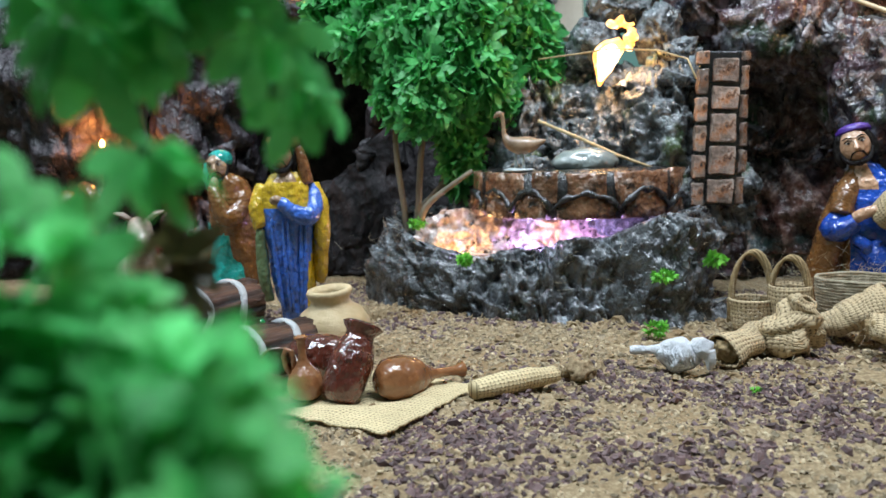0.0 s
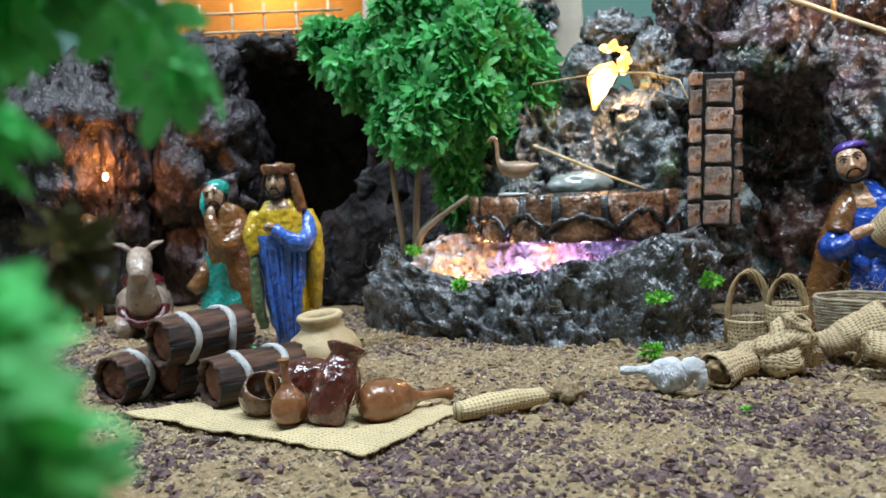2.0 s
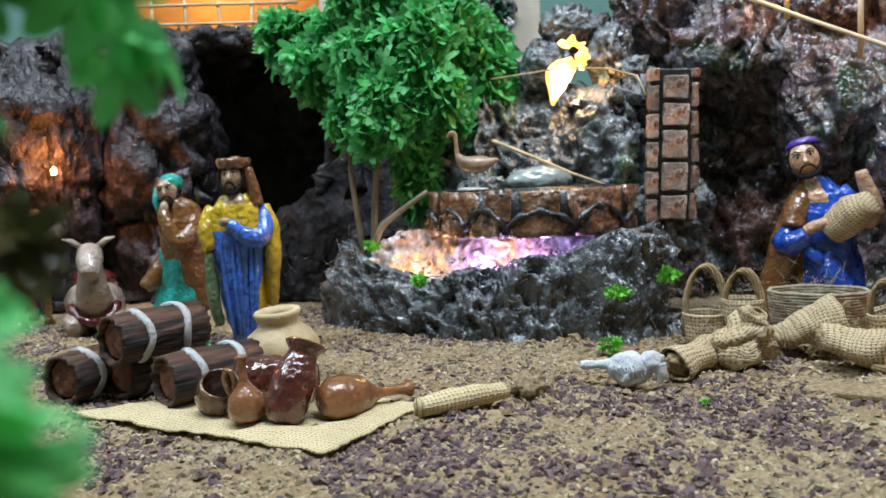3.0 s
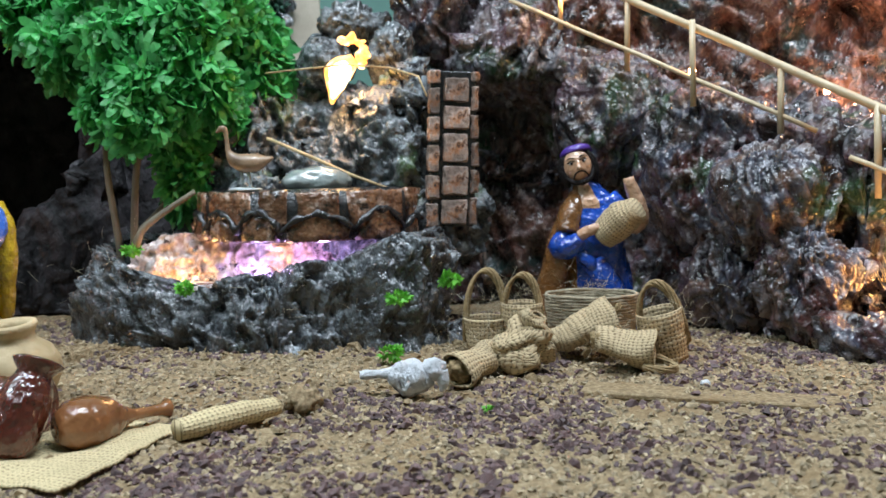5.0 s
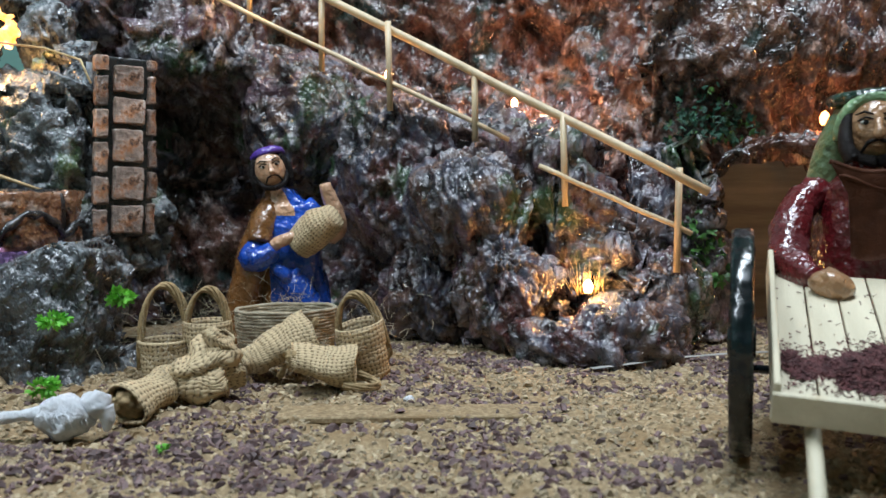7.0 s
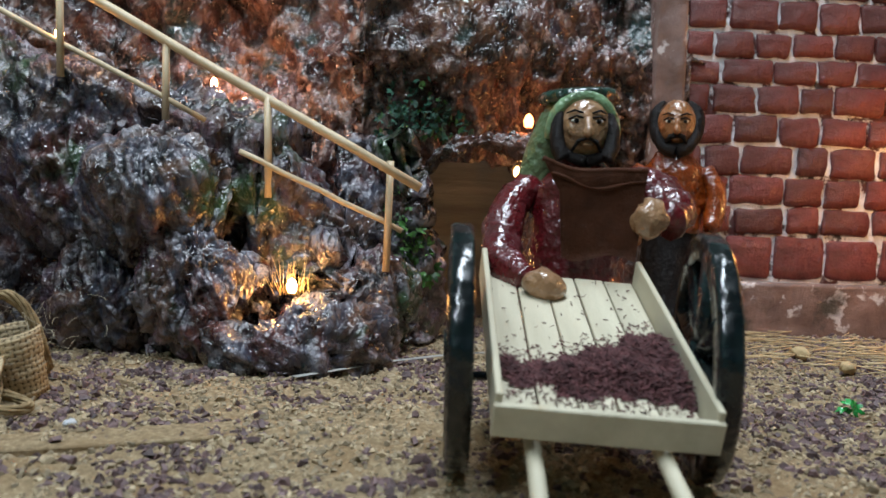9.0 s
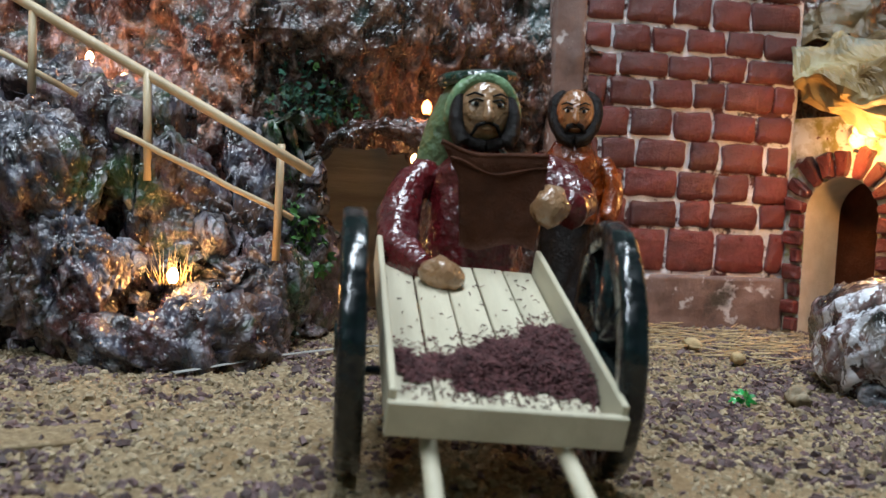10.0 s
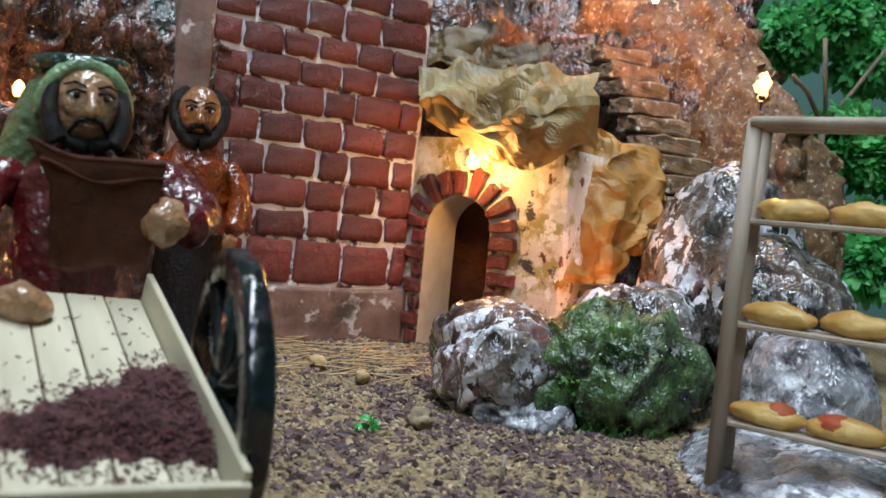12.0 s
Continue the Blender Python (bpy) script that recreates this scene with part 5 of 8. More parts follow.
def basket(m, label, r=0.0118, h=0.023, handle=0.0385, tip=0.0, fuzz=3):
    t = thing("basket", label, "basket", m, group=BASKETS)
    bm = bmesh.new()
    woven_tube(bm, [(0, 0, 0), (0, 0, h * 0.5), (0, 0, h)], [r * 0.88, r, r * 1.08], 24, rough=0.0009, caps=False)
    fl = [v for v in bm.verts if v.co.z < 1e-4]
    ob = part("body", bm, M_JUTE, t)
    so = ob.modifiers.new("thickness", "SOLIDIFY")
    so.thickness = 0.0011
    bm = bmesh.new()
    lathe(bm, [(0.0005, 0.001), (r * 0.88, 0.001), (r * 0.88, 0.002), (0.0005, 0.002)], 24)
    part("bottom", bm, M_TWINE, t)
    if handle:
        for k in range(7):
            bm = bmesh.new()
            pts = []
            for q in range(21):
                a = math.pi * q / 20
                turn = k * 0.9 + a * 2.2
                up = h * 0.45 + handle * max(0.0, math.sin(a)) ** 0.8 if 0 < q < 20 else h * 0.25
                pts.append((r * 1.06 * math.cos(a) + 0.0015 * math.cos(turn), 0.0017 * math.sin(turn), up + 0.0013 * math.cos(turn)))
            tube(bm, pts, 0.0009, 6)
            part("handle_strand", bm, M_TWINE, t)
    return t


def fibres(name, c, spread, count, length, seed, label="stray jute fibres", material=None):
    """A tuft of loose thin fibres, as stuff."""
    r = random.Random(seed)
    bm = bmesh.new()
    for _ in range(count):
        p = Vector(c) + Vector([r.gauss(0, s) for s in spread])
        d = Vector((r.uniform(-1, 1), r.uniform(-1, 1), r.uniform(-0.4, 1))).normalized()
        side = Vector((r.uniform(-1, 1), r.uniform(-1, 1), r.uniform(-1, 1))) * 0.5
        n = 5
        tube(bm, [p + d * length * k / n + side * length * (k / n) ** 2 for k in range(n + 1)], r.uniform(0.00006, 0.00011), 3, closed_ends=False)
    return single(name, bm, material or M_FIBRE, label, "fibres", kind="stuff")


def crushed(name, label, pts, radii, squash=0.6, rough=0.0022, loop=None, group=BASKETS, roll=None):
    """A flattened burlap basket or bundle along a line, with loose handle strands."""
    t = thing(name, label, "basket", None, group=group)
    bm = bmesh.new()
    woven_tube(bm, pts, radii, 26, squash=squash, rough=rough, caps=False, rows_per=8)
    for v in bm.verts:
        v.co += 0.35 * rough * noise.noise_vector(v.co * 160) + (0.0055 if rough > 0.003 else 0.0035) * noise.noise_vector(v.co * (85 if rough > 0.003 else 55))
        v.co.z = max(v.co.z, 0.0012)
    ob = part("body", bm, M_JUTE, t)
    so = ob.modifiers.new("thickness", "SOLIDIFY")
    so.thickness = 0.0011
    bm = bmesh.new()
    a, b = Vector(pts[0]), Vector(pts[-1])
    for c, rr in ((a.lerp(b, 0.12), radii[0]), (b.lerp(a, 0.45), radii[-1] * 0.75)):
        blob(bm, c, (rr * 0.8, rr * 0.8, rr * 0.8 * squash), 4, rr * 0.35, 260)
    part("filling", bm, M_TWINE, t, "crumpled brown jute inside")
    for line in loop or ():
        for k in range(6):
            bm = bmesh.new()
            tube(bm, [Vector(p) + Vector((math.cos(k * 1.05 + q * 0.8), 0, math.sin(k * 1.05 + q * 0.8))) * 0.0013 for q, p in enumerate(line)], [0.0009] * len(line), 10)
            part("handle_strand", bm, M_TWINE, t)
    return t


basket(pose(0.231, 0.450, 0.0, 0, 0, -25), "upright woven burlap basket with a tall twine loop handle", r=0.0122, h=0.0205, handle=0.041)
basket(pose(0.250, 0.437, 0.0, 0, 0, -35), "upright burlap basket with a tall loop handle against a bowl", r=0.0112, h=0.030, handle=0.034)
basket(pose(0.313, 0.371, 0.0, 6, -12, -40), "burlap basket with a loop handle leaning beside the bowl", r=0.0115, h=0.030, handle=0.033)
crushed("basket", "flattened burlap basket with a loose twine edge in the heap", [(0.256, 0.408, 0.009), (0.271, 0.402, 0.017), (0.290, 0.394, 0.025)], [0.0085, 0.0125, 0.0165], 0.62,
        loop=[[(0.291, 0.390, 0.031), (0.284, 0.391, 0.021), (0.276, 0.392, 0.011), (0.268, 0.392, 0.003)]])
crushed("basket", "burlap basket lying on its side, loop handle on the sand", [(0.2635, 0.371, 0.0165), (0.275, 0.362, 0.0125), (0.289, 0.351, 0.0115)], [0.0088, 0.0120, 0.0150], 0.70, 0.0014,
        loop=[[(0.277, 0.345, 0.004), (0.285, 0.339, 0.003), (0.2925, 0.338, 0.003), (0.2925, 0.343, 0.005), (0.288, 0.348, 0.008)]])
crushed("jute_bundle", "knotted crumpled bundle of burlap in the basket heap", [(0.209, 0.392, 0.009), (0.219, 0.386, 0.015), (0.228, 0.381, 0.022), (0.232, 0.380, 0.032)], [0.0090, 0.0125, 0.0100, 0.0035], 0.75, 0.0038)
crushed("jute_bundle", "crumpled fold of burlap at the foot of the heap", [(0.210, 0.384, 0.008), (0.222, 0.378, 0.010), (0.238, 0.380, 0.009)], [0.0075, 0.0095, 0.0065], 0.7, 0.0038)
crushed("burlap_roll", "long burlap roll lying behind the white bird", [(0.1745, 0.366, 0.0085), (0.192, 0.379, 0.0095), (0.212, 0.396, 0.0105)], [0.0085, 0.0078, 0.0076], 0.9, 0.0012)
bowl = thing("twine_bowl", "wide bowl of coiled grey-brown jute twine", "bowl", pose(0.3055, 0.4455, 0, 0, 0, -32) @ Matrix.Diagonal((1.04, 0.78, 0.90, 1)))
for k in range(16):
    bm = bmesh.new()
    r = 0.025 + 0.0035 * math.sin(k / 15 * 1.5)
    tube(bm, [((r + 0.0004 * math.sin(q * 1.7 + k)) * math.cos(2 * math.pi * q / 40), (r + 0.0004 * math.sin(q * 1.7 + k)) * math.sin(2 * math.pi * q / 40), 0.002 + k * 0.0021 + 0.0003 * math.sin(q * 0.8 + k * 2)) for q in range(41)], 0.0014, 6, closed_ends=False)
    part("coil", bm, M_TWINE_GREY, bowl)
bm = bmesh.new()
lathe(bm, [(0.0005, 0.026), (0.026, 0.026), (0.026, 0.0265)], 30)
part("filling", bm, M_TWINE_GREY, bowl)
for k, c in enumerate(((0.231, 0.450, 0.022), (0.250, 0.437, 0.030), (0.275, 0.400, 0.018), (0.222, 0.384, 0.018), (0.313, 0.371, 0.026), (0.305, 0.445, 0.031), (0.275, 0.360, 0.012), (0.20, 0.385, 0.012))):
    fibres("jute_fibres", c, (0.010, 0.009, 0.007), 120, 0.008, 40 + k)



def leaf_cloud(name_mat, clumps, count, size, seed, parent, lobes=3, name="crown", droop=0.4):
    """A crown of small lobed plastic leaves over clumps (x, y, z, rx, ry, rz)."""
    r = random.Random(seed)
    verts, faces = [], []
    weights = [c[3] * c[4] * c[5] for c in clumps]
    for _ in range(count):
        c = r.choices(clumps, weights)[0]
        while True:
            d = Vector((r.uniform(-1, 1), r.uniform(-1, 1), r.uniform(-1, 1)))
            if 0.25 < d.length < 1.0:
                break
        d = d * (0.75 + 0.35 * r.random())
        p = Vector((c[0] + d.x * c[3], c[1] + d.y * c[4], c[2] + d.z * c[5]))
        out = (d.normalized() + Vector((r.uniform(-0.7, 0.7), r.uniform(-0.7, 0.7), r.uniform(-0.7, 0.4) - droop))).normalized()
        side = out.cross(Vector((r.uniform(-1, 1), r.uniform(-1, 1), r.uniform(-1, 1)))).normalized()
        up = side.cross(out)
        s = size * r.uniform(0.6, 1.3)
        for q in range(lobes):
            a = (q - (lobes - 1) / 2) * 0.75
            dd = out * math.cos(a) + side * math.sin(a)
            ss = side * math.cos(a) - out * math.sin(a)
            n0 = len(verts)
            L = s * (1.0 if q == lobes // 2 else 0.8)
            w = s * 0.19
            for along_, across, lift in ((0, 0, 0), (0.4, -1, 0.05), (0.45, 1, 0.05), (0.75, -0.9, 0.0), (0.78, 0.85, 0.0), (1.0, -0.25, -0.12), (0.97, 0.35, -0.12)):
                v = p + dd * L * along_ + ss * w * across + up * L * lift
                verts.append(v[:])
            faces += [(n0, n0 + 1, n0 + 2), (n0 + 1, n0 + 3, n0 + 4, n0 + 2), (n0 + 3, n0 + 5, n0 + 6, n0 + 4)]
    me = bpy.data.meshes.new(name)
    me.from_pydata(verts, [], faces)
    me.materials.append(name_mat)
    ob = new(name, me)
    ob.parent = parent
    return ob


# ---- bamboo rail on the slope ----
rail = thing("handrail", "pale bamboo skewer handrail climbing the rock slope", "handrail")
R_A, R_B = Vector((0.333, 0.581, 0.284)), Vector((0.4835, 0.268, 0.0985))
for name, a, b, r in (("top_rail", R_A, R_B, 0.0027), ("lower_rail", (0.316, 0.580, 0.248), (0.432, 0.380, 0.133), 0.0016), ("lower_rail", (0.436, 0.358, 0.1155), (0.4895, 0.283, 0.0735), 0.0016)):
    bm = bmesh.new()
    tube(bm, [Vector(a).lerp(Vector(b), k / 8) + Vector((0, 0, 0.0004 * math.sin(k * 2.1))) for k in range(9)], r, 12)
    part(name, bm, M_BAMBOO, rail)
for x, y, z0, z1, lean in ((0.346, 0.553, 0.222, 0.268, 0.0), (0.371, 0.500, 0.184, 0.237, 0.001), (0.3905, 0.449, 0.154, 0.2125, -0.001), (0.4205, 0.399, 0.132, 0.174, 0.0), (0.447, 0.346, 0.090, 0.1465, -0.002), (0.4815, 0.288, 0.050, 0.113, 0.002)):
    bm = bmesh.new()
    tube(bm, [(x, y, z0), (x + lean * 0.5, y, (z0 + z1) / 2), (x + lean, y, z1)], 0.0021, 10)
    part("post", bm, M_BAMBOO, rail)

# ---- lit grotto under the rail ----
bm = bmesh.new()
rng = random.Random(21)
for _ in range(46):
    a = rng.uniform(0, 6.28)
    p = Vector((0.443 + 0.012 * math.cos(a) * rng.random(), 0.327 + 0.012 * math.sin(a) * rng.random(), 0.037))
    tube(bm, [p, p + Vector((rng.uniform(-0.006, 0.006), rng.uniform(-0.006, 0.006), rng.uniform(0.006, 0.021)))], [0.00026, 0.0001], 4)
single("straw_tuft", bm, M_STRAW, "tuft of dry straw fibres round a glowing bulb", "straw", kind="stuff")
boulder("ledge_rock", (0.440, 0.311, 0.004), (0.046, 0.017, 0.019), M_ROCK_WALL, "low grey-white varnished rock ledge under the grotto lamp", size=0.022, amount=0.020, seed=31, rz=-38)

# ---- brick house wall ----
BA, BD, BN = Vector((0.69, 0.193, 0)), Vector((0.485, -0.875, 0)), Vector((0.875, 0.485, 0))
HOUSE = Matrix((( BD.x, BN.x, 0, BA.x), (BD.y, BN.y, 0, BA.y), (0, 0, 1, 0), (0, 0, 0, 1)))
house = thing("brick_house_wall", "red-painted brick wall with uneven white mortar and a pink plinth", "wall", HOUSE, kind="structure")


def rough_slab(bm, x0, x1, y0, y1, z0, z1, n=(24, 40), amount=0.0012, seed=0.0):
    """A plastered slab with an uneven front at y0."""
    g = []
    for i in range(n[0] + 1):
        col = []
        for j in range(n[1] + 1):
            x, z = x0 + (x1 - x0) * i / n[0], z0 + (z1 - z0) * j / n[1]
            y = y0 + amount * noise.fractal(Vector((x * 60, z * 60, seed)), 0.8, 2, 4)
            col.append(bm.verts.new((x, y, z)))
        g.append(col)
    for i in range(n[0]):
        for j in range(n[1]):
            bm.faces.new((g[i][j], g[i + 1][j], g[i + 1][j + 1], g[i][j + 1]))
    b = [bm.verts.new(p) for p in ((x0, y1, z0), (x1, y1, z0), (x1, y1, z1), (x0, y1, z1))]
    bm.faces.new((b[0], b[3], b[2], b[1]))
    edges = ([g[i][0] for i in range(n[0] + 1)], b[0], b[1]), ([g[n[0]][j] for j in range(n[1] + 1)], b[1], b[2]), ([g[i][n[1]] for i in range(n[0], -1, -1)], b[2], b[3]), ([g[0][j] for j in range(n[1], -1, -1)], b[3], b[0])
    for line, p, q in edges:
        bm.faces.new(list(reversed(line)) + [p, q])


bm = bmesh.new()
rough_slab(bm, 0.018, 0.186, 0.0, 0.03, 0.0, 0.32, (80, 140), 0.0011)
part("mortar", bm, M_MORTAR, house, "uneven white-painted mortar bed")
bm = bmesh.new()
rough_slab(bm, 0.016, 0.1835, -0.006, 0.0, -0.002, 0.0385, (40, 12))
part("plinth", bm, M_PLINTH, house, "stained pink plaster plinth")
bm = bmesh.new()
rough_slab(bm, -0.004, 0.0185, -0.008, 0.03, -0.002, 0.32, (10, 60), 0.002, 4.0)
part("corner_pillar", bm, M_PLINTH, house, "dull pink plaster corner pillar")
rows_z = [0.041, 0.073, 0.0935, 0.1155, 0.138, 0.160, 0.1815, 0.200, 0.2195, 0.242, 0.262, 0.282, 0.302]
rng = random.Random(17)


def wall_brick(w, h, seed):
    """A soft-edged painted brick, crooked as if modelled by hand."""
    bm = bmesh.new()
    n = 5
    front, rim, back = [], [], []
    r = random.Random(seed)
    quad = [(-w / 2 + r.uniform(-0.001, 0.001), -h / 2 + r.uniform(-0.0008, 0.0008)), (w / 2 + r.uniform(-0.001, 0.001), -h / 2 + r.uniform(-0.0008, 0.0008)),
            (w / 2 + r.uniform(-0.001, 0.001), h / 2 + r.uniform(-0.0008, 0.0008)), (-w / 2 + r.uniform(-0.001, 0.001), h / 2 + r.uniform(-0.0008, 0.0008))]
    outline = []
    for k in range(4):
        a, b = quad[k], quad[(k + 1) % 4]
        for q in range(4):
            u = 0.07 + 0.86 * q / 3
            outline.append((a[0] + (b[0] - a[0]) * u + r.uniform(-0.0009, 0.0009), a[1] + (b[1] - a[1]) * u + r.uniform(-0.0008, 0.0008)))
    back = [bm.verts.new((x, 0.003, z)) for x, z in outline]
    rim = [bm.verts.new((x, -0.0002, z)) for x, z in outline]
    mid = [bm.verts.new((x * 0.975, -0.0018 + r.uniform(-0.0003, 0.0003), z * 0.86)) for x, z in outline]
    front = [bm.verts.new((x * 0.90, -0.0024 + r.uniform(-0.0004, 0.0004), z * 0.45)) for x, z in outline]
    m = len(outline)
    for k in range(m):
        bm.faces.new((back[k], back[(k + 1) % m], rim[(k + 1) % m], rim[k]))
        bm.faces.new((rim[k], rim[(k + 1) % m], mid[(k + 1) % m], mid[k]))
        bm.faces.new((mid[k], mid[(k + 1) % m], front[(k + 1) % m], front[k]))
    bm.faces.new(front)
    bmesh.ops.recalc_face_normals(bm, faces=bm.faces)
    return mesh_of(bm, "brick", M_BRICK_RED)


for k, (z0, z1) in enumerate(zip(rows_z, rows_z[1:])):
    s = 0.0205
    first = True
    while s < 0.180:
        w = rng.uniform(0.024, 0.042)
        if first and k % 2:
            w *= 0.5
        first = False
        if 0.1835 - (s + w) < 0.012:
            w = 0.1835 - s
        ob = new("brick", wall_brick(w - rng.uniform(0.0014, 0.0040), z1 - z0 - rng.uniform(0.0008, 0.0028), k * 50 + int(s * 1000)))
        ob.parent = house
        ob.location = (s + w / 2, -0.0005, (z0 + z1) / 2 + rng.uniform(-0.0008, 0.0008))
        ob.rotation_euler = (0, radians(rng.uniform(-1.6, 1.6)), 0)
        s += w

# ---- arched doorway beside it ----
C0, D2, N2 = BA + BD * 0.186, Vector((-0.6394, -0.7688, 0)), Vector((0.7688, -0.6394, 0))
ARCH = Matrix(((D2.x, N2.x, 0, C0.x), (D2.y, N2.y, 0, C0.y), (0, 0, 1, 0), (0, 0, 0, 1)))
arch = thing("arched_doorway", "small cream plaster doorway under a red brick arch", "doorway", ARCH, kind="structure")
S0, S1, SC, SPRING, RISE, DEPTH = 0.0175, 0.0755, 0.0465, 0.088, 0.027, 0.038


def arch_point(k, n, grow=0.0):
    """A point of the door's outline: up one jamb, over the arch."""
    a = math.pi - math.pi * k / n
    return SC + ((S1 - S0) / 2 + grow) * math.cos(a), SPRING + (RISE + grow) * math.sin(a)


bm = bmesh.new()
inner = [(S0, -0.004)] + [arch_point(k, 18) for k in range(19)] + [(S1, -0.004)]
layers = []
for blend in [q / 10 for q in range(11)]:
    ring = []
    for k, (s, z) in enumerate(inner):
        if k in (0, len(inner) - 1):
            so, zo = (0.0, -0.004) if k == 0 else (0.132, -0.004)
        else:
            u = (k - 1) / 18
            so = 0.0 if u < 0.22 else 0.132 if u > 0.78 else 0.132 * (u - 0.22) / 0.56
            zo = 0.158 if 0.22 <= u <= 0.78 else 0.088 + 0.07 * (u / 0.22 if u < 0.22 else (1 - u) / 0.22)
        p = Vector((s + (so - s) * blend, 0, z + (zo - z) * blend))
        p.y = 0.0016 * noise.fractal(p * 70, 0.8, 2, 3) - 0.002
        ring.append(bm.verts.new(p))
    layers.append(ring)
for a, b in zip(layers, layers[1:]):
    for k in range(len(a) - 1):
        bm.faces.new((b[k], b[k + 1], a[k + 1], a[k]))
part("plaster_wall", bm, M_PLASTER, arch)
bm = bmesh.new()
steps_in = []
for q in range(7):
    y = -0.003 + DEPTH * q / 6
    steps_in.append([bm.verts.new((s, y, z)) for s, z in ((s + 0.0006 * noise.noise(Vector((k, q, 2))), z) for k, (s, z) in enumerate(inner))])
for a, b in zip(steps_in, steps_in[1:]):
    for k in range(len(a) - 1):
        bm.faces.new((a[k], a[k + 1], b[k + 1], b[k]))
part("reveal", bm, surface("cream_reveal", [(0.3, (0.62, 0.54, 0.42)), (0.7, (0.78, 0.70, 0.58))], 60, 0.6, 0.5, 160), arch, "smooth cream plaster reveal")
rng = random.Random(4)


def crooked(bm, amount, seed):
    bmesh.ops.bevel(bm, geom=bm.edges[:], offset=0.0012, segments=1, affect="EDGES")
    bmesh.ops.subdivide_edges(bm, edges=[e for e in bm.edges if e.calc_length() > 0.004], cuts=1, use_grid_fill=True)
    for v in bm.verts:
        v.co += noise.noise_vector(v.co * 160 + Vector((seed, 0, 0))) * amount
    bmesh.ops.recalc_face_normals(bm, faces=bm.faces)


for k in range(9):
    k0, k1 = k + rng.uniform(0.08, 0.22), k + rng.uniform(0.74, 0.92)
    bm = bmesh.new()
    far = rng.uniform(0.017, 0.025)
    vs = []
    for y in (0.002, -0.0075):
        for kk, grow in ((k0, 0.001), (k0, far), (k1, far), (k1, 0.001)):
            s, z = arch_point(kk, 9, grow)
            vs.append(bm.verts.new((max(s, 0.001), y, z)))
    for f in ((0, 1, 2, 3), (7, 6, 5, 4), (0, 4, 5, 1), (1, 5, 6, 2), (2, 6, 7, 3), (3, 7, 4, 0)):
        bm.faces.new([vs[q] for q in f])
    crooked(bm, 0.0014, k)
    part("arch_brick", bm, M_BRICK_RED, arch, smooth=False)
for side in (0, 1):
    z, k = 0.001, side
    while z < 0.080:
        w = rng.uniform(0.013, 0.016) if k % 2 else rng.uniform(0.008, 0.011)
        w = w * 1.5 if side else w
        bm = bmesh.new()
        box(bm, S0 - 0.001 - w / 2 if side == 0 else S1 + 0.001 + w / 2, -0.003, z + 0.0048, w, 0.008, 0.0100)
        crooked(bm, 0.0012, k + 20 * side)
        part("quoin_brick", bm, M_BRICK_RED, arch, smooth=False)
        z += 0.0128
        k += 1
# added board, dark brown to stand for the shade inside the doorway
bm = bmesh.new()
box(bm, 0.055, DEPTH + 0.006, 0.06, 0.12, 0.004, 0.13, 0.0)
part("inner_wall", bm, P_LEATHER, arch, "dark brown board added for the dim inside of the doorway", smooth=False)
bm = bmesh.new()
rough_slab(bm, 0.129, 0.135, -0.002, 0.05, -0.004, 0.152, (4, 40), 0.0012, 8.0)
part("side_wall", bm, M_PLASTER, arch)


def crumpled(name, pts, nu, nv, material, label, category, amount=0.012, size=0.045, seed=0.0):
    """A stiff crumpled sheet hung between a grid of points (rows of equal length)."""
    R, C = len(pts), len(pts[0])

    def at(u, v):
        a, b = min(R - 2, int(u * (R - 1))), min(C - 2, int(v * (C - 1)))
        fu, fv = u * (R - 1) - a, v * (C - 1) - b
        p = [Vector(pts[a + i][b + j]) for i in (0, 1) for j in (0, 1)]
        return (p[0] * (1 - fv) + p[1] * fv) * (1 - fu) + (p[2] * (1 - fv) + p[3] * fv) * fu

    bm = bmesh.new()
    g = []
    for i in range(nu + 1):
        col = []
        for j in range(nv + 1):
            u, v = i / nu, j / nv
            p = at(u, v)
            p = p + noise.noise_vector(p * 38 + Vector((seed, 0, 0))) * 0.011 + noise.noise_vector(p * 95) * 0.004
            n = (at(min(1, u + 0.02), v) - at(max(0, u - 0.02), v)).cross(at(u, min(1, v + 0.02)) - at(u, max(0, v - 0.02))).normalized()
            q = p / size + Vector((seed, 0, 0))
            h = 0.85 * facet(q * 0.95 + noise.noise_vector(q) * 0.08) + 0.34 * facet(q * 1.9 + Vector((3, 1, 2))) + 0.35 * noise.noise(q * 0.8) + 0.14 * (1 - abs(noise.noise(q * 2.3)) * 2)
            col.append(bm.verts.new(p + n * amount * h))
        g.append(col)
    for i in range(nu):
        for j in range(nv):
            bm.faces.new((g[i][j], g[i + 1][j], g[i + 1][j + 1], g[i][j + 1]))
    bmesh.ops.smooth_vert(bm, verts=bm.verts, factor=0.5, use_axis_x=True, use_axis_y=True, use_axis_z=True)
    ob = single(name, bm, material, label, category, smooth=False)
    so = ob.modifiers.new("thickness", "SOLIDIFY")
    so.thickness = 0.0006
    return ob


def hw(s, off, z):
    p = BA + BD * s + BN * off
    return (p.x, p.y, z)


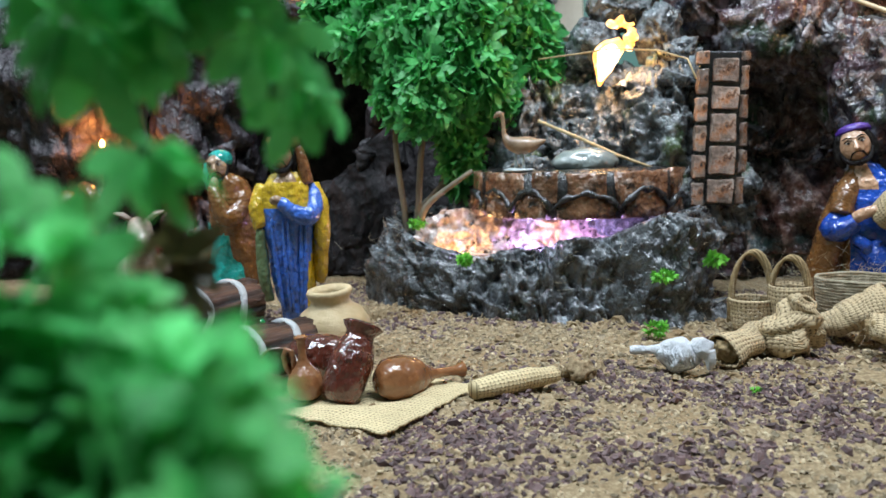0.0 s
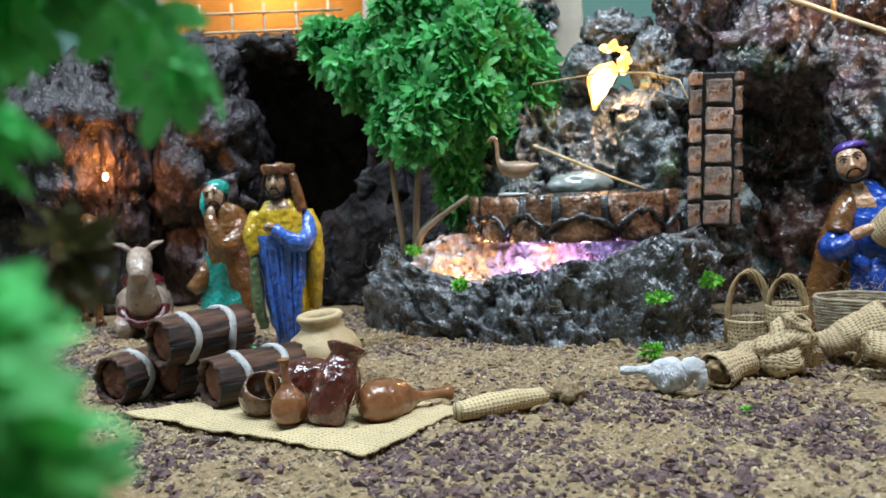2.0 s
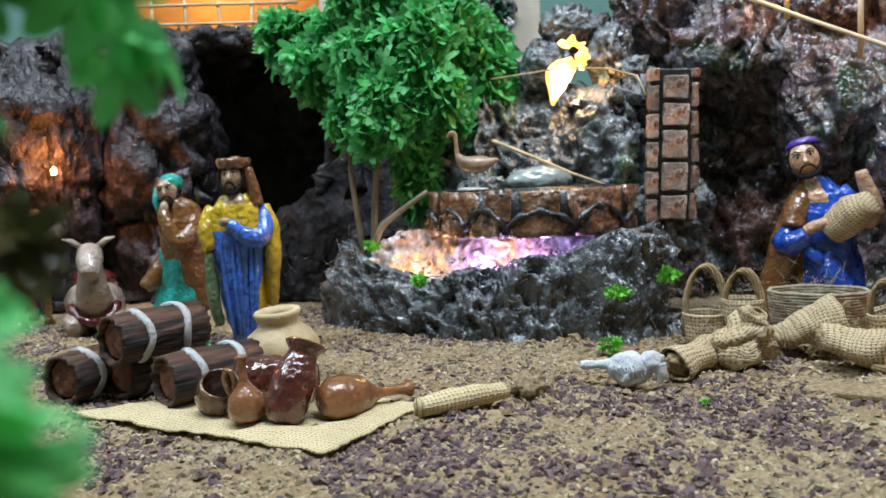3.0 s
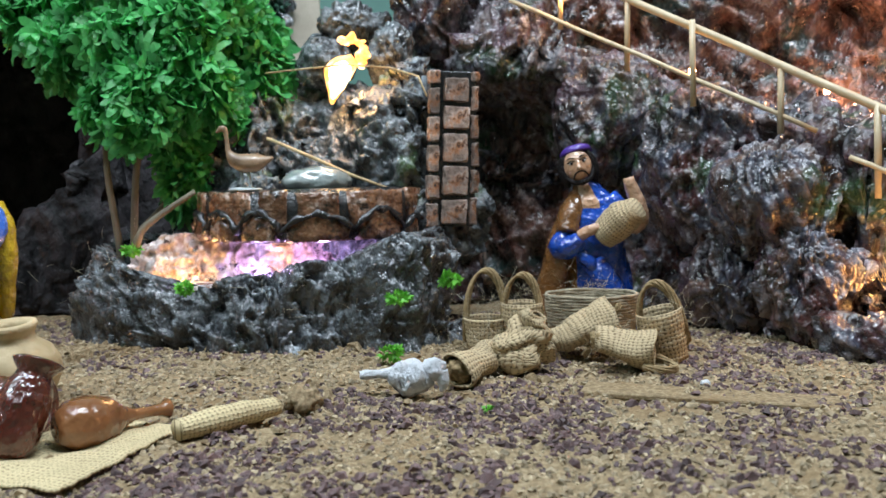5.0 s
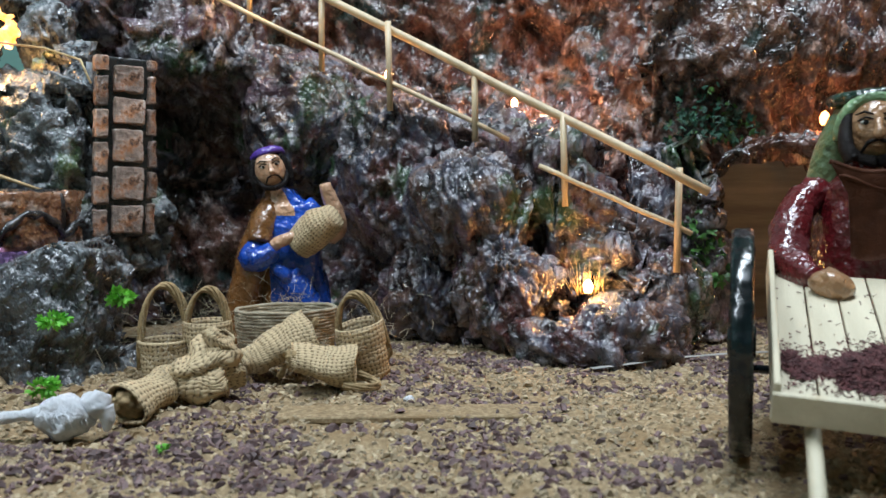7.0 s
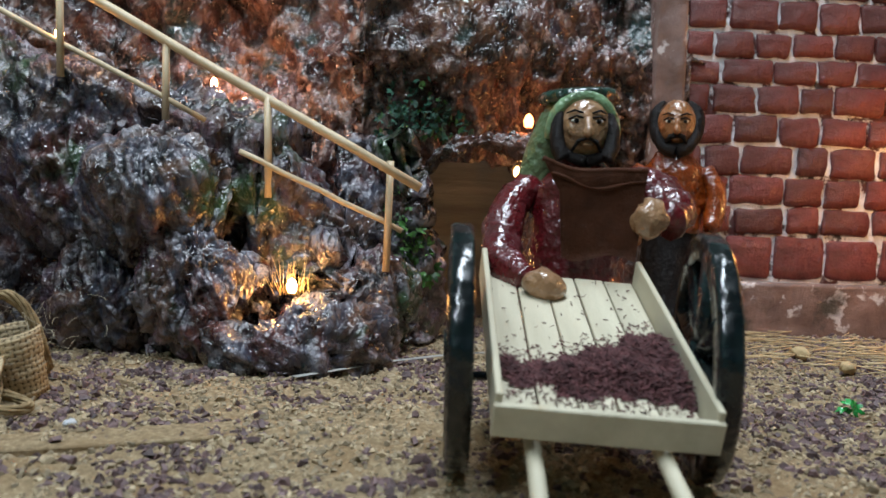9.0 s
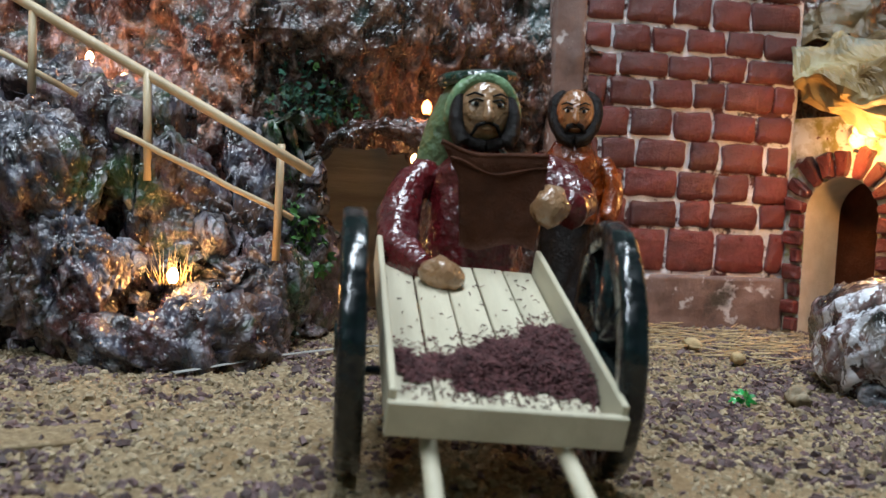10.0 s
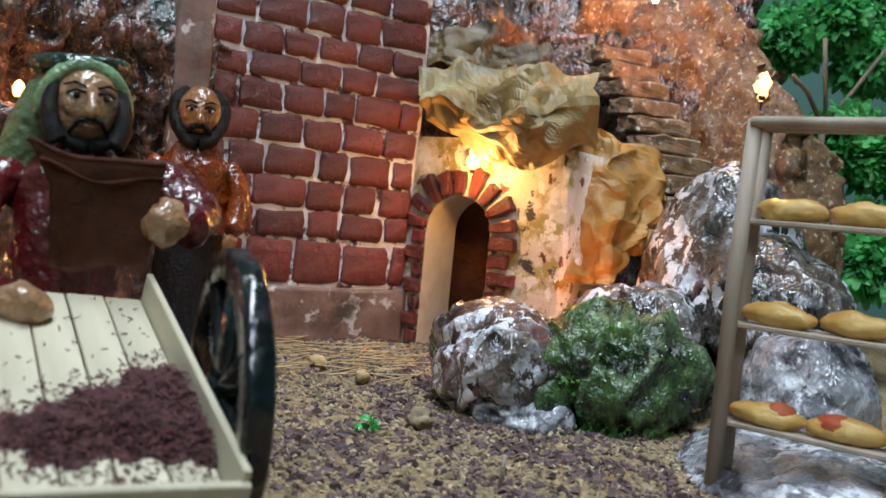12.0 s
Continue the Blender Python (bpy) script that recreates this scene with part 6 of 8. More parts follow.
crumpled("paper_awning", [[(0.782, 0.038, 0.206), (0.775, -0.002, 0.217), (0.757, -0.043, 0.215), (0.750, -0.093, 0.217)],
                          [(0.741, 0.033, 0.183), (0.703, -0.004, 0.168), (0.671, -0.034, 0.176), (0.681, -0.081, 0.180)],
                          [(0.756, 0.010, 0.166), (0.708, -0.026, 0.134), (0.679, -0.059, 0.143), (0.692, -0.090, 0.155)]], 34, 50, M_PAPER,
         "stiff crumpled greenish-brown kraft paper awning over the doorway", "awning", 0.014, 0.042, 2.0)
crumpled("paper_rock", [[(0.803, 0.028, 0.246), (0.801, -0.014, 0.253), (0.788, -0.059, 0.239)],
                          [(0.782, 0.031, 0.212), (0.774, -0.015, 0.213), (0.767, -0.055, 0.215)]], 30, 44, M_PAPER_DARK,
         "dark crumpled paper fold above the awning", "paper", 0.010, 0.04, 7.0)
crumpled("paper_rock", [[(0.729, -0.073, 0.163), (0.737, -0.108, 0.180), (0.754, -0.150, 0.156)],
                          [(0.716, -0.078, 0.105), (0.709, -0.112, 0.116), (0.747, -0.159, 0.131)],
                          [(0.709, -0.077, 0.051), (0.693, -0.105, 0.063), (0.722, -0.140, 0.094)]], 40, 36, M_PAPER_ORANGE_LIT,
         "crumpled orange-lit kraft paper hanging beside the doorway", "paper", 0.016, 0.040, 11.0)

# ---- steps up the right-hand rock ----
steps = thing("rock_steps", "narrow flight of tan painted steps climbing the rock", "stairs")
T0, T1 = Vector((0.751, -0.180, 0.126)), Vector((0.864, -0.137, 0.254))
ax = (T1 - T0).normalized()
wide = Vector((0.30, -0.95, 0)).normalized()
for k in range(9):
    p = T0.lerp(T1, k / 8)
    bm = bmesh.new()
    vs = box(bm, 0, 0, -0.003, 0.048, 0.034, 0.0130, 0.0012)
    bmesh.ops.subdivide_edges(bm, edges=bm.edges[:], cuts=3, use_grid_fill=True)
    for v in bm.verts:
        v.co += Vector((noise.noise(v.co * 150 + Vector((k, 0, 0))), noise.noise(v.co * 150 + Vector((0, k, 3))), noise.noise(v.co * 150 + Vector((4, 0, k))))) * 0.0024
    ob = part("step", bm, M_STEP, steps, smooth=False)
    ob.matrix_world = Matrix.Translation(p) @ Matrix.Rotation(math.atan2(wide.y, wide.x) + radians(random.Random(k).uniform(-4, 4)), 4, "Z")
crag("cliff", [(0.78, 0.12), (0.815, 0.03), (0.85, -0.05), (0.875, -0.10), (0.82, -0.16), (0.78, -0.20)], [(0.0, 0.0), (0.10, 0.02), (0.20, 0.03), (0.28, 0.05), (0.36, 0.08)], M_ROCK_RUST,
     "dark varnished rock behind the steps", nu=70, nv=60, size=0.05, amount=0.016, seed=41)
boulder("cave_rock", (0.850, 0.020, 0.200), (0.05, 0.06, 0.11), M_ROCK_RUST, "dark rust rock behind the brick wall's corner", sub=4, size=0.05, amount=0.012, seed=66)
crag("cliff", [(0.92, -0.11), (0.845, -0.190), (0.775, -0.225), (0.750, -0.252), (0.75, -0.30)],
     [[(0.1, 0.0), (0.22, 0.0), (0.32, 0.0), (0.38, 0.02)], [(0.05, 0.0), (0.16, 0.0), (0.27, 0.0), (0.33, 0.02)], [(0.0, -0.02), (0.1, -0.01), (0.17, 0.0), (0.24, 0.02)], [(0.0, -0.02), (0.08, -0.01), (0.14, 0.0), (0.20, 0.02)], [(0.0, -0.02), (0.07, 0.0), (0.12, 0.01), (0.17, 0.03)]],
     M_STAIR_ROCK, "orange-tan rock parapet beside the steps", nu=80, nv=60, size=0.05, amount=0.012, seed=43)

# ---- pale rocks by the rack ----
boulder("boulder", (0.578, -0.018, 0.020), (0.047, 0.034, 0.033), M_ROCK_PALE, "round dark rock with white glossy paint", size=0.05, amount=0.012, seed=51, flat=-0.006)
boulder("boulder", (0.550, -0.031, 0.002), (0.022, 0.026, 0.010), M_ROCK_WHITE, "low white-smeared ledge of rock on the gravel", size=0.03, amount=0.008, seed=59, flat=-0.006)
boulder("boulder", (0.618, -0.108, 0.018), (0.046, 0.045, 0.052), M_ROCK_PALE, "pale varnished rock joining the mossy one", size=0.05, amount=0.014, seed=52, flat=-0.006, rz=30)
boulder("boulder", (0.655, -0.168, 0.055), (0.050, 0.050, 0.092), M_ROCK_PALE, "tall pale varnished rock with red stains", size=0.06, amount=0.012, seed=58, flat=-0.006, rz=10)
boulder("mossy_rock", (0.560, -0.078, 0.018), (0.032, 0.039, 0.037), M_MOSS_ROCK, "rock overgrown with glossy green moss", size=0.048, amount=0.026, seed=53, flat=-0.006)
moss = thing("moss_carpet", "tangled glossy green moss growing over the rock", "moss")
leaf_cloud(M_MOSS_LEAF, [(0.550, -0.060, 0.020, 0.018, 0.016, 0.022), (0.546, -0.080, 0.026, 0.018, 0.016, 0.024), (0.552, -0.100, 0.022, 0.018, 0.014, 0.022), (0.562, -0.080, 0.046, 0.020, 0.018, 0.009), (0.536, -0.075, 0.002, 0.014, 0.030, 0.004)], 3000, 0.0040, 95, moss, name="moss_clump", droop=0.2)
boulder("boulder", (0.60, -0.175, 0.06), (0.05, 0.04, 0.045), M_ROCK_PALE, "dull red and white varnished rock behind the rack", size=0.04, amount=0.010, seed=54, flat=-0.006)
boulder("boulder", (0.525, -0.165, 0.022), (0.035, 0.03, 0.036), M_ROCK_WHITE, "lilac-grey smooth rock behind the rack", size=0.05, amount=0.008, seed=55, flat=-0.006)
boulder("boulder", (0.462, -0.140, -0.004), (0.078, 0.050, 0.019), M_ROCK_WHITE, "low bluish-white rock under the rack", size=0.04, amount=0.008, seed=56, flat=-0.012)
boulder("pebble", (0.516, 0.022, 0.003), (0.008, 0.006, 0.005), M_GRAIN, "small crumbly pale pebble on the gravel", sub=4, size=0.010, amount=0.004, seed=57)

# ---- bread rack ----
rack = thing("bread_rack", "small rack of grey wooden sticks with three shelves", "rack")
RA, RB = Vector((0.4560, -0.0955, 0)), Vector((0.414, -0.146, 0))
RBACK = Vector((0.010, -0.0085, 0))
for base in (RA, RA + RBACK, RB, RB + RBACK):
    bm = bmesh.new()
    tube(bm, [base + Vector((0, 0, 0.0)), base + Vector((0.0005, 0, 0.08)), base + Vector((0.001, -0.002, 0.150))], 0.0034, 8)
    part("post", bm, M_GREY_WOOD, rack)
for z in (0.027, 0.067, 0.109):
    bm = bmesh.new()
    d = (RB - RA).normalized()
    box(bm, 0, 0, 0, (RB - RA).length + 0.004, 0.013, 0.0022, 0.0005)
    ob = part("shelf", bm, M_GREY_WOOD, rack, smooth=False)
    ob.matrix_world = Matrix.Translation((RA + RB + RBACK) / 2 + Vector((0, 0, z))) @ Matrix.Rotation(math.atan2(d.y, d.x), 4, "Z")
for off in (Vector((0, 0, 0)), RBACK):
    bm = bmesh.new()
    tube(bm, [RA + off + Vector((0, 0, 0.1485)), RB + off + Vector((0, 0, 0.1485))], 0.0024, 8)
    part("top_bar", bm, M_GREY_WOOD, rack)
rng = random.Random(6)
for z in (0.027, 0.067, 0.109):
    for k in range(2):
        p = RA.lerp(RB, 0.26 + 0.44 * k) + RBACK * 0.5
        bm = bmesh.new()
        blob(bm, (0, 0, 0), (0.0142, 0.0056, 0.0052), 4, 0.0013, 110, seed=k + z * 100)
        if z < 0.03:
            blob(bm, (0.003 if k == 0 else -0.004, 0, 0.0004), (0.0078, 0.0054, 0.0050), 3, 0.0012, 120, seed=9, mat=1)
        d = (RB - RA).normalized()
        single("bread_loaf", bm, [M_BREAD, M_JAM], "golden glazed bread loaf on the rack shelf" if z > 0.03 else "golden bread loaf with a red topping on the rack shelf", "bread",
               Matrix.Translation(p + Vector((0, 0, z + 0.0056))) @ Matrix.Rotation(math.atan2(d.y, d.x) + rng.uniform(-0.1, 0.1), 4, "Z"), group="bread loaves")

# ---- low cave with a board, behind the cart ----
bm = bmesh.new()
box(bm, 0, 0, 0, 0.20, 0.006, 0.16, 0.001)
single("cave_board", bm, M_BOARD_GREY, "brown wooden board closing the low cave", "board", Matrix.Translation((0.66, 0.325, 0.06)) @ Matrix.Rotation(radians(-38), 4, "Z"), smooth=False)
crag("cliff", [(0.505, 0.335), (0.528, 0.318), (0.543, 0.302), (0.549, 0.318)], [(0.0, -0.01), (0.05, 0.0), (0.09, 0.0), (0.13, 0.02)], M_ROCK_WALL, "mossy rock jamb of the low cave", nu=50, nv=50, size=0.035, amount=0.010, seed=61)

boulder("boulder", (0.549, 0.312, 0.030), (0.022, 0.020, 0.050), M_ROCK_WALL, "mossy brown rock beside the low cave mouth", size=0.03, amount=0.012, seed=79)
boulder("cave_rock", (0.738, 0.228, 0.060), (0.036, 0.045, 0.085), M_ROCK_RUST, "dark rust rock at the back of the low cave", sub=4, size=0.05, amount=0.010, seed=64)
bm = bmesh.new()
rim = [(0.549, 0.322, 0.005), (0.549, 0.320, 0.050), (0.552, 0.316, 0.085), (0.558, 0.308, 0.110), (0.568, 0.296, 0.125), (0.580, 0.278, 0.131), (0.593, 0.255, 0.127), (0.604, 0.232, 0.115)]
rings = tube(bm, rim, [0.010, 0.008, 0.0065, 0.006, 0.006, 0.0065, 0.008, 0.010], 16)
bmesh.ops.subdivide_edges(bm, edges=bm.edges[:], cuts=4, use_grid_fill=True)
bm.normal_update()
for v in bm.verts:
    v.co = v.co + v.normal * 0.007 * crumple(v.co, 0.022, 63.0)
single("rock_arch", bm, M_ROCK_RUST, "rough rock rim round the low cave mouth", "rock")

# ---- hand cart ----
CM, CL, CU = Vector((0.3460, 0.1234, 0)), Vector((0.879, 0.477, 0)), Vector((0.477, -0.879, 0))
CART = Matrix(((CL.x, -CU.x, 0, CM.x), (CL.y, -CU.y, 0, CM.y), (0, 0, 1, 0), (0, 0, 0, 1)))
cart = thing("hand_cart", "pale wooden hand cart with two dark wheels, heaped with maroon sawdust", "cart", CART)
# in the cart's own frame: x back along its length, y to its left
F0, F1, ZF, ZB = -0.043, 0.069, 0.0262, 0.0600
tilt = math.atan2(ZB - ZF, F1 - F0)
bed_len = math.hypot(ZB - ZF, F1 - F0)
BED = Matrix.Translation((F0, -0.001, ZF)) @ Matrix.Rotation(-tilt, 4, "Y") @ Matrix.Rotation(radians(3.6), 4, "X")
for k in range(5):
    bm = bmesh.new()
    w = 0.0124
    box(bm, bed_len / 2, 0, 0, bed_len, w - 0.0007, 0.0018, 0.0003)
    ob = part("floor_plank", bm, M_PALE_WOOD, cart, smooth=False)
    ob.matrix_basis = BED @ Matrix.Translation((0, (k - 2) * w, 0.001 + 0.0002 * (k % 2)))
for sgn in (-1, 1):
    bm = bmesh.new()
    box(bm, bed_len / 2, 0, 0.0055, bed_len + 0.002, 0.0022, 0.0125, 0.0004)
    ob = part("side_board", bm, M_PALE_WOOD, cart, smooth=False)
    ob.matrix_basis = BED @ Matrix.Translation((0, sgn * 0.0322, 0))
bm = bmesh.new()
box(bm, -0.0016, 0, 0.0035, 0.0026, 0.0670, 0.0105, 0.0004)
part("front_board", bm, M_PALE_WOOD, cart, smooth=False).matrix_basis = BED
for sgn in (-1, 1):
    bm = bmesh.new()
    tube(bm, [(0.09, sgn * 0.019, 0.045), (-0.03, sgn * 0.019, 0.0225), (-0.10, sgn * 0.0205, 0.0035)], 0.0026, 10)
    part("shaft", bm, M_PALE_WOOD, cart)


def wheel(y, z=0.0425, turn=0.0):
    bm = bmesh.new()
    R, w, n = 0.0418, 0.0038, 56
    prof = [(R * 0.80, -w), (R * 0.98, -w), (R, -w * 0.7), (R, w * 0.7), (R * 0.98, w), (R * 0.80, w)]
    rings = [[bm.verts.new((r * (1 + 0.006 * math.sin(q * 1.9)) * math.cos(2 * math.pi * q / n), o, r * (1 + 0.006 * math.sin(q * 1.9)) * math.sin(2 * math.pi * q / n))) for q in range(n)] for r, o in prof]
    for a, b in zip(rings, rings[1:] + rings[:1]):
        for q in range(n):
            bm.faces.new((a[q], a[(q + 1) % n], b[(q + 1) % n], b[q]))
    bmesh.ops.recalc_face_normals(bm, faces=bm.faces)
    rim = part("wheel", bm, M_WHEEL, cart, "dark teal-black painted wooden wheel")
    rim.location = (0, y, z)
    rim.rotation_euler = (0, 0, radians(turn))
    for k in range(4):
        bm = bmesh.new()
        a = math.pi * k / 4 + 0.3
        c, s = math.cos(a), math.sin(a)
        tube(bm, [(-R * 0.9 * c, 0, -R * 0.9 * s), (R * 0.9 * c, 0, R * 0.9 * s)], 0.0042, 6)
        part("spoke", bm, M_WHEEL, rim)
    bm = bmesh.new()
    tube(bm, [(0, -0.005, 0), (0, 0.005, 0)], 0.006, 12)
    part("hub", bm, M_WHEEL, rim)
    return rim


wheel(0.0415, 0.0434)
wheel(-0.0420, 0.0425, turn=-6.0)
bm = bmesh.new()
tube(bm, [(0, -0.041, 0.0335), (0, 0.040, 0.0335)], 0.0016, 8)
part("axle", bm, M_WHEEL, cart)
# sawdust heap
rng = random.Random(12)
bm = bmesh.new()
count = 0
while count < 6500:
    u, v = rng.random(), rng.uniform(-0.0300, 0.0300)
    edge = 0.15 + 0.09 * noise.noise(Vector((v * 110, 0, 2))) + (0.06 if v > 0.012 else 0.0)
    top = 0.40 - 4.6 * (v if v > 0 else v * 1.25) + 0.14 * noise.noise(Vector((v * 130, 3, 2)))
    far = u > top or u < edge
    if far and rng.random() > (0.10 if edge - 0.12 < u < top + 0.10 else 0.006):
        continue
    h = 0 if far else 0.0055 * min(1, (top - u) / 0.12) * min(1, (u - edge) / 0.08) * rng.random()
    p = BED @ Vector((u * bed_len, v, 0.0026 + h))
    a = rng.uniform(0, 3.14)
    ln = rng.uniform(0.0003, 0.0010) if far else rng.uniform(0.0008, 0.0026)
    d = BED.to_3x3() @ Vector((math.cos(a), math.sin(a), rng.uniform(-0.4, 0.5))) * ln
    tube(bm, [p - d, p + d], rng.uniform(0.00012, 0.00025) if far else rng.uniform(0.00012, 0.00030), 4)
    count += 1
dust = part("sawdust", bm, M_SAWDUST, cart, "loose heap of maroon wood shavings", smooth=False)
dust["kind"] = "stuff"

# ---- figures ----


def loft(bm, secs, sides=40, mat=0, folds=0, depth=0.0, matf=None, seed=0.0, sharp=1.0):
    """A robe over oval sections (z, rx, ry, cx, cy), with folds running down it."""
    fine = []
    for a, b in zip(secs, secs[1:]):
        for k in range(6):
            w = k / 6
            fine.append([x * (1 - w) + y * w for x, y in zip(a, b)])
    fine.append(list(secs[-1]))
    rings = []
    for z, rx, ry, cx, cy in fine:
        ring = []
        for k in range(sides):
            a = 2 * math.pi * k / sides
            f = 1 + depth * math.sin(folds * a + 1.5 * math.sin(z * 40 + seed) + seed) + depth * 0.8 * noise.noise(Vector((math.cos(a) * 2.5 + seed, math.sin(a) * 2.5, z * 35)))
            ring.append(bm.verts.new((cx + rx * f * math.cos(a), cy + ry * f * math.sin(a), z)))
        rings.append((ring, z))
    for (a, za), (b, zb) in zip(rings, rings[1:]):
        for k in range(sides):
            f = bm.faces.new((a[k], a[(k + 1) % sides], b[(k + 1) % sides], b[k]))
            deg = math.degrees(2 * math.pi * (k + 0.5) / sides)
            f.material_index = matf(deg, (za + zb) / 2) if matf else mat
    for ring in (rings[0][0][::-1], rings[-1][0]):
        bm.faces.new(ring).material_index = rings and (matf(0, secs[-1][0]) if matf else mat)
    return rings


def head(bm, c, s, skin, hair, turn=(0, 0, 0), beard=True, white=None, bald=False, long_hair=True, thick=1.0):
    """A modelled head with brows, eyes, nose, moustache and beard; front is -y."""
    n0 = len(bm.verts)
    blob(bm, (0, 0, 0), (0.92, 0.95, 1.15), 4, mat=skin)
    tube(bm, [(0, -0.90, 0.30), (0, -1.05, 0.0), (0, -1.12, -0.18), (0, -0.95, -0.28)], [0.10, 0.14, 0.19, 0.10], 10, mat=skin)
    for sx in (-1, 1):
        blob(bm, (sx * 0.37, -0.80, 0.20), (0.17, 0.11, 0.085), 2, mat=white if white is not None else skin)
        blob(bm, (sx * 0.37, -0.885, 0.20), (0.085, 0.05, 0.085), 2, mat=hair)
        tube(bm, [(sx * 0.15, -0.90, 0.30), (sx * 0.38, -0.90, 0.36), (sx * 0.60, -0.74, 0.26)], 0.035, 6, mat=hair)
        tube(bm, [(sx * 0.14, -0.90, 0.46), (sx * 0.42, -0.84, 0.55), (sx * 0.68, -0.64, 0.46)], [0.025, 0.045, 0.02], 8, mat=hair)
        blob(bm, (sx * 0.40, -0.62, -0.16), (0.24, 0.20, 0.24), 2, mat=skin)
        if beard:
            tube(bm, [(sx * 0.88, -0.15, 0.10), (sx * 0.84, -0.38, -0.45), (sx * 0.55, -0.66, -0.92), (0, -0.80, -1.10)], [0.12 * thick, 0.22 * thick, 0.30 * thick, 0.34 * thick], 10, mat=hair)
            tube(bm, [(0, -1.03, -0.36), (sx * 0.30, -0.94, -0.46), (sx * 0.48, -0.80, -0.78)], [0.09 * thick, 0.12 * thick, 0.08 * thick], 8, mat=hair)
        if long_hair:
            tube(bm, [(sx * 0.75, -0.30, 0.75), (sx * 0.98, -0.15, 0.10), (sx * 0.95, -0.05, -0.60), (sx * 0.85, 0.05, -1.15)], [0.16, 0.26, 0.30, 0.18], 10, mat=hair)
    blob(bm, (0, -0.90, -0.56), (0.20, 0.10, 0.07), 2, mat=skin)
    blob(bm, (0, 0.22, -0.05 if bald else 0.15), (1.06, 0.92, 0.95 if bald else 1.16), 3, 0.05, 4, mat=hair)
    m = Matrix.Translation(c) @ Euler([radians(a) for a in turn]).to_matrix().to_4x4() @ Matrix.Scale(s, 4)
    bm.verts.ensure_lookup_table()
    for v in bm.verts[n0:]:
        v.co = m @ v.co


def carve(bm, amount=0.0006):
    """Hand-modelled unevenness and shallow creases over a figure."""
    bm.normal_update()
    for v in bm.verts:
        q = v.co * 110
        v.co = v.co + v.normal * amount * (noise.fractal(q, 0.8, 2.0, 3) + 0.9 * (1 - 2.2 * abs(noise.noise(Vector((q.x * 0.8, q.y * 0.8, q.z * 0.35)) + Vector((3, 1, 7))))) - 0.3)


# standing man: blue robe, yellow cloak, brown headcloth (front is -y)
bm = bmesh.new()


def cloak(deg, z):
    if z > 0.099 and 235 < deg < 305:
        return 3
    edge = 330 - 20 * math.sin(z * 60)
    if z < 0.083 and 185 < deg < edge:
        return 0
    return 1


loft(bm, [(0.0, 0.011, 0.010, 0.004, 0), (0.012, 0.013, 0.011, 0.004, 0), (0.035, 0.0185, 0.014, 0.002, 0), (0.065, 0.0215, 0.016, 0.001, 0), (0.085, 0.0225, 0.016, 0, 0), (0.096, 0.021, 0.0145, 0, 0), (0.102, 0.015, 0.012, 0, 0), (0.108, 0.007, 0.007, 0, -0.001), (0.114, 0.006, 0.006, 0, -0.001)],
     folds=9, depth=0.055, matf=cloak, seed=1.0)
tube(bm, [(0.021, 0.002, 0.094), (0.024, -0.006, 0.083), (0.019, -0.015, 0.076), (0.006, -0.019, 0.080), (-0.003, -0.0195, 0.086)], [0.0065, 0.0072, 0.0076, 0.0055, 0.0042], 12, mat=0)
tube(bm, [(0.022, 0.003, 0.096), (0.0275, -0.002, 0.080), (0.0275, -0.004, 0.058), (0.024, 0.002, 0.030)], [0.006, 0.008, 0.007, 0.005], 12, mat=1)
blob(bm, (-0.006, -0.0195, 0.0875), (0.005, 0.0035, 0.003), 2, mat=3)
tube(bm, [(-0.020, 0.0, 0.096), (-0.0245, -0.006, 0.082), (-0.0215, -0.009, 0.068)], [0.006, 0.0075, 0.0055], 12, mat=1)
tube(bm, [(-0.0215, -0.009, 0.068), (-0.0225, -0.010, 0.056), (-0.021, -0.010, 0.035), (-0.018, -0.008, 0.018)], [0.004, 0.0042, 0.0052, 0.004], 10, mat=5)
carve(bm, 0.0010)
head(bm, (-0.001, -0.0035, 0.1165), 0.0098, 3, 4, (-4, 0, -6), white=6, thick=0.6)
blob(bm, (0.001, 0.003, 0.1185), (0.0122, 0.0105, 0.0128), 3, mat=2)
loft(bm, [(0.088, 0.012, 0.008, 0.006, 0.009), (0.098, 0.0150, 0.010, 0.004, 0.007), (0.112, 0.0135, 0.010, 0.003, 0.005), (0.124, 0.011, 0.010, 0.001, 0.001)], 24, 2, 5, 0.05)
tube(bm, [(0.012, -0.004, 0.122), (0.0155, -0.005, 0.110), (0.0175, -0.003, 0.098)], [0.004, 0.0052, 0.006], 10, mat=2)
lathe(bm, [(0.0125, 0.1225), (0.0135, 0.1245), (0.0145, 0.1275), (0.0135, 0.1295), (0.0005, 0.1285)], 28, 2)
for q in (0.5, 2.2, 3.0, 4.9, 5.6):
    tube(bm, [(-0.014 + q * 0.0055, -0.0155 + abs(q - 3) * 0.0007, 0.075), (-0.012 + q * 0.0048, -0.0150 + abs(q - 3) * 0.0006, 0.045), (-0.007 + q * 0.0032, -0.0112, 0.010)], [0.0012, 0.0024, 0.0012], 10, mat=0)
single("standing_man_figurine", bm, [P_BLUE_PALE, P_YELLOW, P_BROWN, P_SKIN_DULL, P_DARK, P_OLIVE, P_WHITE], "glazed standing man figurine in blue robe and yellow cloak", "figurine", pose(-0.0700, 0.5360, 0.001, 0, 0, -4) @ Matrix.Diagonal((0.84, 0.9, 1.03, 1)))

